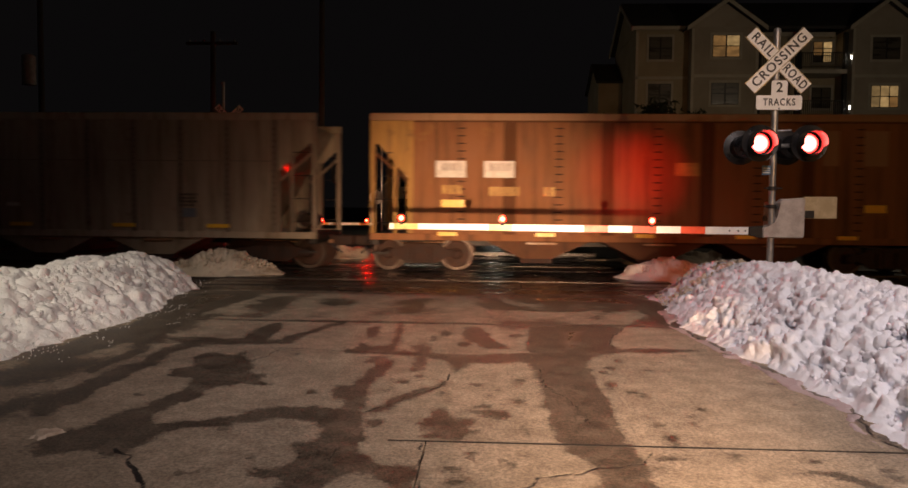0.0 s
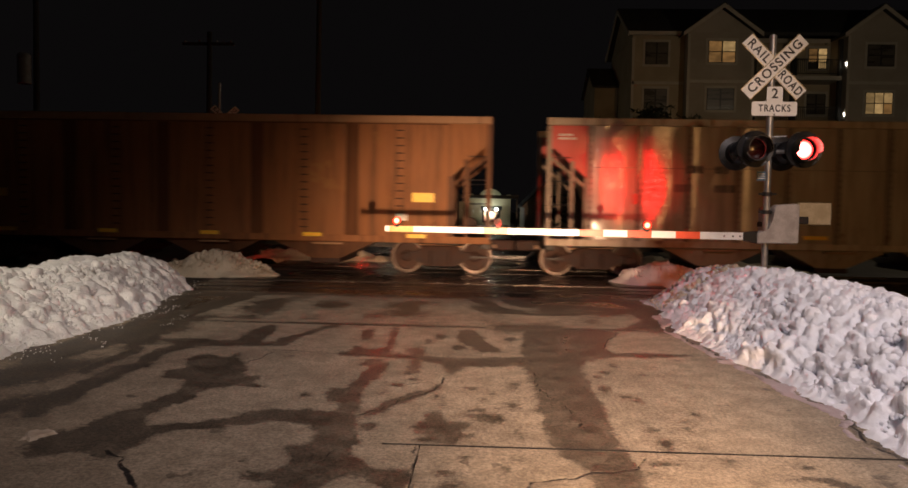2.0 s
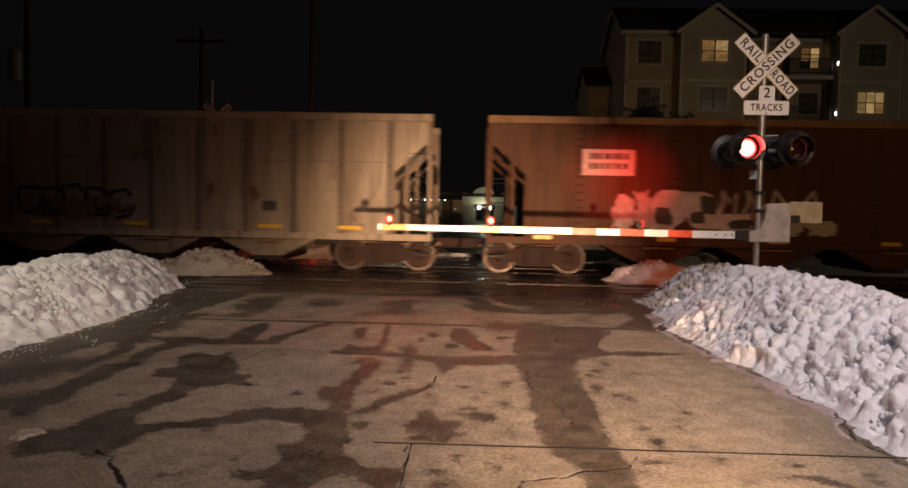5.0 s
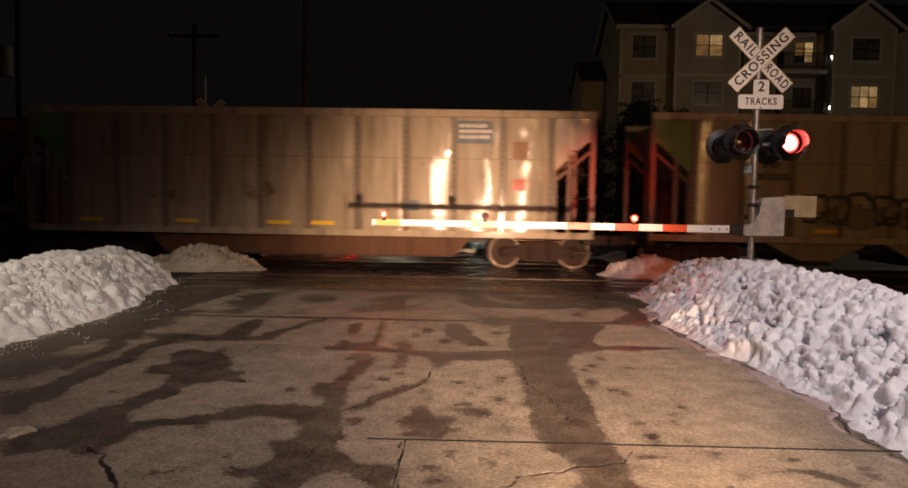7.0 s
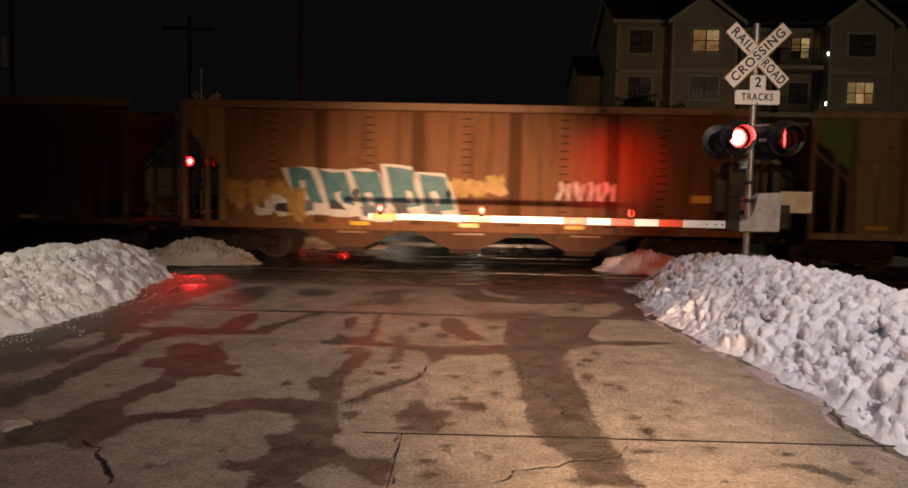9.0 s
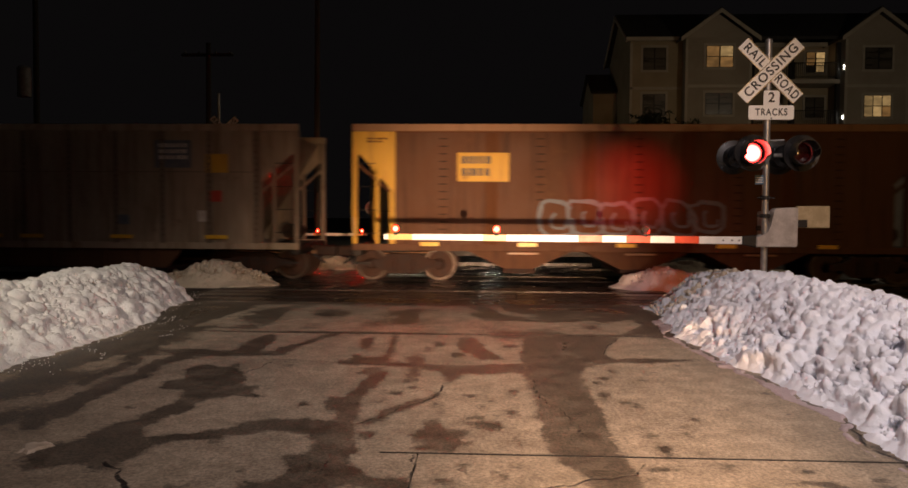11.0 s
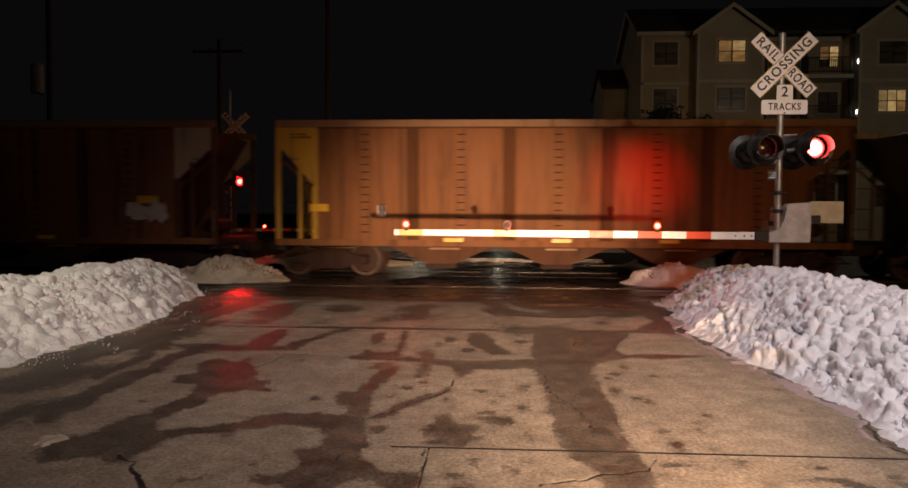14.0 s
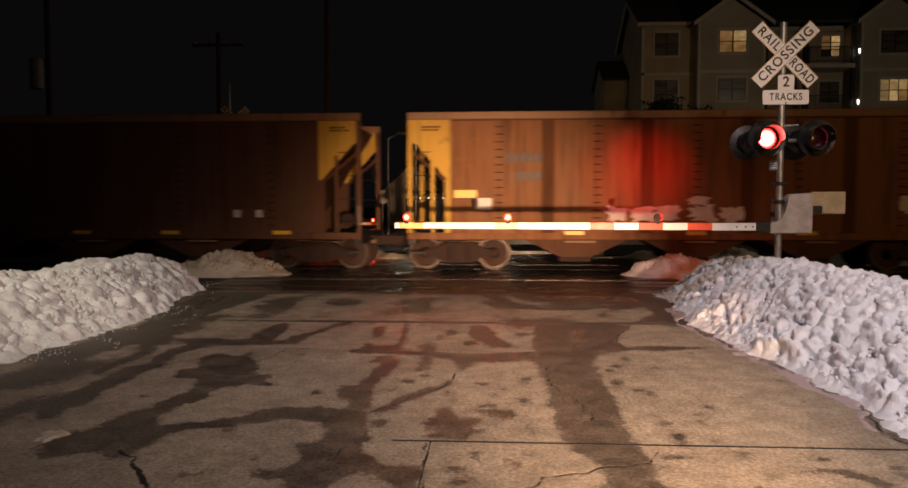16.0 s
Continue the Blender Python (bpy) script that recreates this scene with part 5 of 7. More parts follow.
def graffiti(rng, car, x0, x1, z0, z1, how, paint, n):
    """Sprayed letters: filled blocks with outline and gaps, open loops, or slanting strokes."""
    w, h = (x1 - x0) / n, z1 - z0
    for k in range(n):
        cx, cz = x0 + (k + 0.5) * w, (z0 + z1) / 2 + rng.uniform(-0.05, 0.05) * h
        y = -HALF - 0.062 - 0.006 * (k % 2)
        if how == "block":
            # slanting block letters: white body, coloured upper part, counter, pale foot
            lean, top = -0.30 * h, cz + 0.5 * h * rng.uniform(0.9, 1.05)
            low = cz - 0.5 * h * rng.uniform(0.85, 1.05)

            def slant(a, b, c, d):
                """Quad from a to b across the letter and from c to d of its height."""
                edge = [(a, c), ((a + b) / 2, c), (b, c), (b, (c + d) / 2), (b, d), ((a + b) / 2, d), (a, d), (a, (c + d) / 2)]
                return [(cx + u * w + lean * (v - 0.5) + rng.uniform(-0.06, 0.06) * w, low + (v + rng.uniform(-0.05, 0.05)) * (top - low)) for u, v in edge]
            part("sprayed_letter", prism(slant(-0.52, 0.47, 0.0, 1.0), "y", y, y + 0.002), M_SPRAYWHITE, car, "sprayed white letter body")
            part("sprayed_fill", prism(slant(-0.44, 0.38, 0.24, 0.95), "y", y - 0.004, y - 0.002), paint, car, "sprayed coloured fill")
            g = rng.uniform(-0.2, 0.05)
            part("sprayed_counter", prism(slant(g, g + 0.16, 0.30, 0.30 + rng.uniform(0.2, 0.45)), "y", y - 0.008, y - 0.006), M_SPRAYWHITE, car)
            part("sprayed_shade", prism(slant(-0.45, rng.uniform(-0.1, 0.25), 0.10, 0.32), "y", y - 0.008, y - 0.006), M_BLACKPAINT if k % 2 else M_BLUEMARK, car, "sprayed dark lower part")
        elif how == "cloud":
            # ragged blots, overlapping
            for j in range(2):
                pts = letter_loop(rng, cx + rng.uniform(-0.12, 0.12) * w, cz + rng.uniform(-0.12, 0.12) * h, w * rng.uniform(0.42, 0.62), h * rng.uniform(0.3, 0.5), 20, (0.55, 1.2))
                part("sprayed_blot", prism(pts[::-1], "y", y - 0.003 * j, y - 0.003 * j + 0.002), paint, car, "ragged sprayed blot")
        elif how == "bubble":
            # swollen letters: pale ring round a dark middle
            pts = letter_loop(rng, cx, cz, w * 0.56, h * 0.48, 18)
            part("sprayed_letter", prism(pts[::-1], "y", y, y + 0.002), paint, car, "swollen sprayed letter")
            for j in range(1 + k % 2):
                pts = letter_loop(rng, cx + (j - 0.3) * 0.3 * w, cz + rng.uniform(-0.2, 0.15) * h, w * rng.uniform(0.16, 0.32), h * rng.uniform(0.14, 0.26), 12)
                part("sprayed_counter", prism(pts[::-1], "y", y - 0.006, y - 0.004), M_BLACKPAINT, car, "dark middle of a sprayed letter")
        elif how == "zigzag":
            z_lo, z_hi = cz - 0.5 * h, cz + 0.5 * h
            part("sprayed_stroke", ribbon([(cx - 0.5 * w, z_lo), (cx - 0.38 * w, z_hi), (cx, z_lo + 0.1 * h), (cx + 0.38 * w, z_hi), (cx + 0.5 * w, z_lo + 0.05 * h)], 0.15, y), paint, car, "thick sprayed zigzag")
        elif how == "loops":
            pts = letter_loop(rng, cx, cz, w * 0.55, h * 0.42)
            part("sprayed_loop", ribbon(pts, 0.13, y, rng.random() < 0.5), paint, car, "sprayed looping stroke")
            pts = letter_loop(rng, cx + 0.1 * w, cz - 0.05 * h, w * 0.26, h * 0.2, 10)
            part("sprayed_loop", ribbon(pts[:8], 0.10, y - 0.004), paint, car)
        else:
            lean = rng.uniform(-0.4, 0.4) * w
            part("sprayed_stroke", ribbon([(cx - 0.2 * w + lean, z0), (cx - 0.15 * w, cz), (cx - 0.2 * w, z1)], 0.14, y), paint, car, "sprayed stroke")
            part("sprayed_stroke", ribbon([(cx - 0.2 * w, z1), (cx + 0.1 * w, cz), (cx + 0.35 * w, z1 - 0.1 * h), (cx + 0.3 * w, z0)], 0.12, y - 0.004), paint, car)


def hopper_car(index, style, end_left, end_right, marks):
    """style: posts (outside ribs) or smooth; tub or chutes below the sill."""
    rng = random.Random(100 + index)
    grey = style in ("grey", "grey_tub")
    skin = M_GREY if grey else (M_DARKBROWN if style == "dark" else M_BROWN)
    post_mat = M_GREYPOST if grey else skin
    words = {"grey": "weathered grey ribbed hopper wagon with dirt streaks", "grey_tub": "weathered grey ribbed tub wagon with dirt streaks",
             "brown": "rusty brown smooth-sided hopper wagon", "dark": "dark brown grimy smooth-sided hopper wagon"}[style]
    car = thing("hopper_wagon", words + marks.get("note", ""), "freight wagon", "wagons of the passing train")
    L = BODY / 2
    inner = L - 1.15
    n_bay = 10 if grey else 5
    step = 2 * inner / n_bay
    # side sheets, bay by bay, both sides
    def bay():
        bm = bmesh.new()
        n = 10
        front = []
        for k in range(n + 1):
            y = (-0.036 if grey else -0.05) * math.sin(k / n * math.pi) ** 0.7
            front.append([bm.verts.new((k / n * step, y, z)) for z in (SILL, TOP - 0.2)])
        back = [[bm.verts.new((k * step, 0.03, z)) for z in (SILL, TOP - 0.2)] for k in (0, 1)]
        for a, b in zip(front, front[1:]):
            bm.faces.new((a[0], b[0], b[1], a[1]))
        bm.faces.new((back[1][0], back[0][0], back[0][1], back[1][1]))
        bm.faces.new([f[0] for f in front][::-1] + [back[0][0], back[1][0]])
        bm.faces.new([f[1] for f in front] + [back[1][1], back[0][1]])
        bm.faces.new((front[0][0], front[0][1], back[0][1], back[0][0]))
        bm.faces.new((front[-1][1], front[-1][0], back[1][0], back[1][1]))
        return finish("side_sheet", bm, skin, True)
    mesh = keep(("bay", skin.name, grey), bay)
    for k in range(n_bay):
        part("side_sheet", mesh, skin, car, at=pose(-inner + k * step, -HALF, 0))
        part("side_sheet", mesh, skin, car, at=pose(-inner + (k + 1) * step, HALF, 0, 0, 0, 180))
    # ribs
    if grey:
        rib = keep(("rib", skin.name), lambda: finish("rib", prism([(-0.095, 0.0), (-0.06, -0.06), (0.06, -0.06), (0.095, 0.0)], "z", SILL, TOP - 0.16), M_GREYRIB))
        holes = keep("rivets", lambda: rivet_mesh(0.16, 0.02))
        for k in range(n_bay + 1):
            p = part("rib", rib, post_mat, car, at=pose(-inner + k * step, -HALF, 0))
            part("rivet_strip", holes, M_ENDPOST, p, at=pose(0, -0.061, 0))["kind"] = "stuff"
            part("rib", rib, post_mat, car, at=pose(-inner + k * step, HALF, 0, 0, 0, 180))
        part("weld_seam", box(-inner, inner, -HALF - 0.040, -HALF - 0.020, 2.93, 2.952), M_GREYRIB, car)
    else:
        # columns of slots show where the inside stays are
        holes = keep("slots", lambda: rivet_mesh(0.20, 0.105))
        for k in range(1, 2 * n_bay):
            if k % 2 == 1 or rng.random() < 0.3:
                part("rivet_strip", holes, M_DARKMARK, car, at=pose(-inner + k * step / 2, -HALF - (0.004 if k % 2 == 0 else 0.054), 0))["kind"] = "stuff"
        # dark bands: shading between the bulged sheets, put into colour over the inside stays
        stay = keep(("stay", skin.name), lambda: finish("stay", prism([(-0.22, 0.0), (-0.12, -0.028), (0.12, -0.028), (0.22, 0.0)], "z", SILL, TOP - 0.2), M_DEEPBROWN))
        for k in range(1, n_bay):
            part("stay", stay, M_DEEPBROWN, car, "dark shading band down the side", at=pose(-inner + k * step, -HALF, 0))
        # dark strip drawn along the lower edge of the top chord
        part("chord_flange", keep(("gap", inner), lambda: finish("chord_flange", box(-inner, inner, -HALF - 0.062, -HALF - 0.03, TOP - 0.235, TOP - 0.2), M_DEEPBROWN)), M_DEEPBROWN, car)
    # top chord and side sill
    for s in (-1, 1):
        y0, y1 = sorted((s * (HALF - 0.05), s * (HALF + 0.075)))
        part("top_chord", keep(("chord", s, grey), lambda: finish("top_chord", box(-L, L, y0, y1, TOP - 0.2, TOP, 0.02), M_GREYPOST if grey else M_CHORD)), M_CHORD, car)
        y0, y1 = sorted((s * (HALF - 0.12), s * (HALF + 0.05)))
        part("side_sill", keep(("sill", s, style), lambda: finish("side_sill", box(-L, L, y0, y1, SILL - 0.16, SILL + 0.02, 0.012), M_GREYPOST if grey else skin)), skin, car)
    # ends
    for s, col in ((-1, end_left), (1, end_right)):
        m_end = {"green": M_GREEN, "red": M_RED, "yellow": M_YELLOW, "ochre": M_OCHRE, "pale": M_PALE, "plain": skin}[col]
        m_post = M_YELLOW if col == "yellow" and s < 0 else M_OCHRE if col == "ochre" else (M_ENDPOST if grey else M_DARKBROWN)
        for f in (-1, 1):
            y0, y1 = sorted((f * (HALF - 0.03), f * HALF))
            low = 2.35 if col in ("yellow", "ochre") else 2.55
            gus = [(s * L, TOP - 0.2), (s * inner, TOP - 0.2), (s * inner, low), (s * (L - 0.2), 3.42), (s * L, 3.42)]
            part("corner_sheet", prism(gus, "y", y0, y1), m_end, car, (col + " painted corner sheet") if col != "plain" else "")
            if col == "yellow" and f < 0:
                bars(rng, car, s * (L - 0.62), 3.82, 2, 0.45, 0.05, M_DEEPBROWN, y=-HALF - 0.004)
            y0, y1 = sorted((f * (HALF - 0.1), f * (HALF + 0.02)))
            part("end_post", box(min(s * L, s * (L - 0.13)), max(s * L, s * (L - 0.13)), y0, y1, SILL, TOP - 0.2, 0.01), m_post, car)
            part("end_post", box(min(s * (L - 0.62), s * (L - 0.72)), max(s * (L - 0.62), s * (L - 0.72)), y0, y1 - 0.02 * f if f > 0 else y1, SILL, 3.1, 0.01), m_post, car)
            part("end_post", box(min(s * (inner + 0.16), s * inner), max(s * (inner + 0.16), s * inner), y0, y1, SILL, low + 0.1, 0.01), m_post, car)
            # diagonal brace and ladder
            y = f * (HALF - 0.06)
            part("brace", tube((s * (L - 0.1), y, 3.2), (s * (inner + 0.05), y, 2.35), 0.045, seg=8), M_DEEPBROWN if col in ("yellow", "ochre") else m_post, car)
            rung = keep("rung", lambda: finish("rung", tube((-0.235, 0, 0), (0.235, 0, 0), 0.013, seg=6), M_BLACKSTEEL))
            for j in range(4):
                part("rung", rung, M_BLACKSTEEL, car, at=pose(s * (L - 0.385), f * (HALF + 0.05), SILL + 0.3 + j * 0.62))
        # sloping end sheet, end sill, platform, hand brake and coupling
        slope = [(s * (L - 0.25), TOP - 0.25), (s * (L - 0.25), TOP - 0.3), (s * (inner - 0.9), SILL + 0.05), (s * (inner - 0.95), SILL + 0.05)]
        # darker than the sides: shade behind the end posts put into its paint
        part("slope_sheet", prism([slope[0], slope[1], slope[2], slope[3]], "y", -HALF + 0.03, HALF - 0.03), M_GREYRIB if grey else M_DEEPBROWN, car, "dark sloping end sheet")
        a, b = sorted((s * L, s * (L - 0.25)))
        part("end_sill", box(a, b, -HALF + 0.05, HALF - 0.05, SILL - 0.3, SILL, 0.02), M_BLACKSTEEL, car)
        a, b = sorted((s * (L - 0.05), s * (L - 1.1)))
        part("platform", box(a, b, -HALF + 0.1, HALF - 0.1, SILL - 0.06, SILL - 0.01), M_BLACKSTEEL, car)
        a, b = sorted((s * (L - 0.05), s * (PITCH / 2 - 0.02)))
        part("coupler", box(a, b, -0.16, 0.16, 0.62, 0.92, 0.04), M_TRUCK, car, "rusty coupler")
        part("cut_lever", tube((s * (L + 0.08), -1.4, 0.75), (s * (L + 0.08), 0.2, 0.85), 0.018, seg=6), M_BLACKSTEEL, car)
        if s > 0:
            part("brake_reservoir", tube((s * (L - 0.55), -0.7, 1.35), (s * (L - 0.55), 0.5, 1.35), 0.2, seg=14), M_TRUCK, car, "rusty air reservoir", True)
            part("brake_wheel", lathe([(-0.02, 0.25), (0.02, 0.27), (0.02, 0.22)], "x", 18), M_BLACKSTEEL, car, at=pose(L - 0.02, 0.6, 2.7))
        # brake pipe hose, its bracket, and the hand brake rod
        hose = bmesh.new()
        track = [Vector((s * (L + 0.12 + 0.34 * math.sin(a)), -0.42, 0.72 - 0.30 * math.sin(a) ** 0.8)) for a in np.linspace(0, 1.5, 7)]
        for a, b in zip(track, track[1:]):
            tube(a, b, 0.028, seg=8, bm=hose)
        part("air_hose", hose, M_HOUSING, car, "black brake hose", True)
        part("hose_bracket", box(min(s * (L + 0.06), s * (L + 0.18)), max(s * (L + 0.06), s * (L + 0.18)), -0.48, -0.36, 0.70, 0.80, 0.01), M_CHORD, car, "rusty pipe bracket")
        part("brake_rod", tube((s * (L - 2.6), -0.75, 0.80), (s * (L - 0.3), -0.75, 0.72), 0.022, seg=6), M_CHORD, car)
        part("brake_lever", prism([(s * (L - 0.62), 0.58), (s * (L - 0.52), 0.58), (s * (L - 0.46), 0.88), (s * (L - 0.60), 0.88)], "y", -0.80, -0.76), M_TRUCK, car, "rusty brake lever")
        part("grab_iron", tube((s * (L - 0.05), -HALF - 0.06, SILL + 0.2), (s * (L - 0.05), -HALF - 0.06, SILL + 0.75), 0.013, seg=6), M_MECH, car)
        part("step_irons", box(min(s * (L - 0.02), s * (L - 0.5)), max(s * (L - 0.02), s * (L - 0.5)), -HALF, -HALF + 0.04, 0.48, 0.53), M_BLACKSTEEL, car)
        car_truck(car, s * (L - 1.35))
    part("centre_sill", box(-L + 0.2, L - 0.2, -0.2, 0.2, 0.66, SILL - 0.05), M_BLACKSTEEL, car)
    # below the sill
    if style == "grey_tub":
        for s in (-1, 1):
            y = s * (HALF - 0.1)
            poly = [(-4.35, SILL - 0.16), (4.35, SILL - 0.16), (3.9, 0.34), (-3.9, 0.34)]
            a, b = sorted((y, y - s * 0.05))
            tub = part("tub_side", prism(poly, "y", a, b), M_DARKBROWN, car, "dark brown tub side below the sill")
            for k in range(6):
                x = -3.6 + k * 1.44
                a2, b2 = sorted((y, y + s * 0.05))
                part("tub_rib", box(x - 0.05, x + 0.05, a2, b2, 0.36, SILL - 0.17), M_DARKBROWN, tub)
        part("tub_floor", box(-3.9, 3.9, -HALF + 0.1, HALF - 0.1, 0.32, 0.36), M_TRUCK, car)
    else:
        for xc in (-3.1, 0.0, 3.1):
            bm = bmesh.new()
            tops = [(xc - 1.5, -HALF + 0.06), (xc + 1.5, -HALF + 0.06), (xc + 1.5, HALF - 0.06), (xc - 1.5, HALF - 0.06)]
            lows = [(xc - 0.3, -HALF + 0.22), (xc + 0.3, -HALF + 0.22), (xc + 0.3, HALF - 0.22), (xc - 0.3, HALF - 0.22)]
            a = [bm.verts.new((*p, SILL - 0.1)) for p in tops]
            b = [bm.verts.new((*p, 0.34)) for p in lows]
            for k in range(4):
                bm.faces.new((a[k], a[(k + 1) % 4], b[(k + 1) % 4], b[k]))
            bm.faces.new(a[::-1])
            bm.faces.new(b)
            # chutes of brown wagons use darker paint to hold the shade below the sill
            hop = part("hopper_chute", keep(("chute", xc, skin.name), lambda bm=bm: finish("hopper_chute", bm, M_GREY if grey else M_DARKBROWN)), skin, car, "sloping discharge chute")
            part("chute_gate", keep(("gatebox", xc), lambda: finish("chute_gate", box(xc - 0.42, xc + 0.42, -HALF + 0.2, HALF - 0.2, 0.26, 0.40, 0.02), M_TRUCK)), M_TRUCK, hop)
            part("chute_edge", keep(("edge", xc), lambda: finish("chute_edge", box(xc - 0.3, xc + 0.5, -HALF - 0.02, -HALF + 0.02, SILL - 0.24, SILL - 0.19), M_CHORD)), M_CHORD, hop)
    # reflector tape along the sill
    for x in marks.get("tape", (-5.5, -2.9, -0.3, 2.3, 4.9)):
        w = 0.62 if grey else 0.5
        part("reflector_tape", keep(("tape", w), lambda: finish("reflector_tape", box(-w / 2, w / 2, -0.003, 0.003, 0, 0.1), M_REFLECT)), M_REFLECT, car, "yellow reflector tape", at=pose(x, -HALF - 0.095 if grey else -HALF - 0.055, SILL + (0.12 if grey else -0.03)))
    for x, z, w, h, m in marks.get("plates", ()):
        part("marking", box(x - w / 2, x + w / 2, -HALF - 0.06, -HALF - 0.054, z, z + h), m, car)
    for x, z, rows, w, h, m in marks.get("bars", ()):
        bars(rng, car, x, z, rows, w, h, m, y=-HALF - 0.064)
    for row in marks.get("spray", ()):
        graffiti(rng, car, *row)
    return car


def rivet_mesh(pitch, half=0.035):
    bm = bmesh.new()
    z = SILL + 0.2
    while z < TOP - 0.35:
        box(-half, half, -0.003, 0.003, z, z + 0.034, bm=bm)
        z += pitch
    return finish("rivet_strip", bm, M_RIVET)


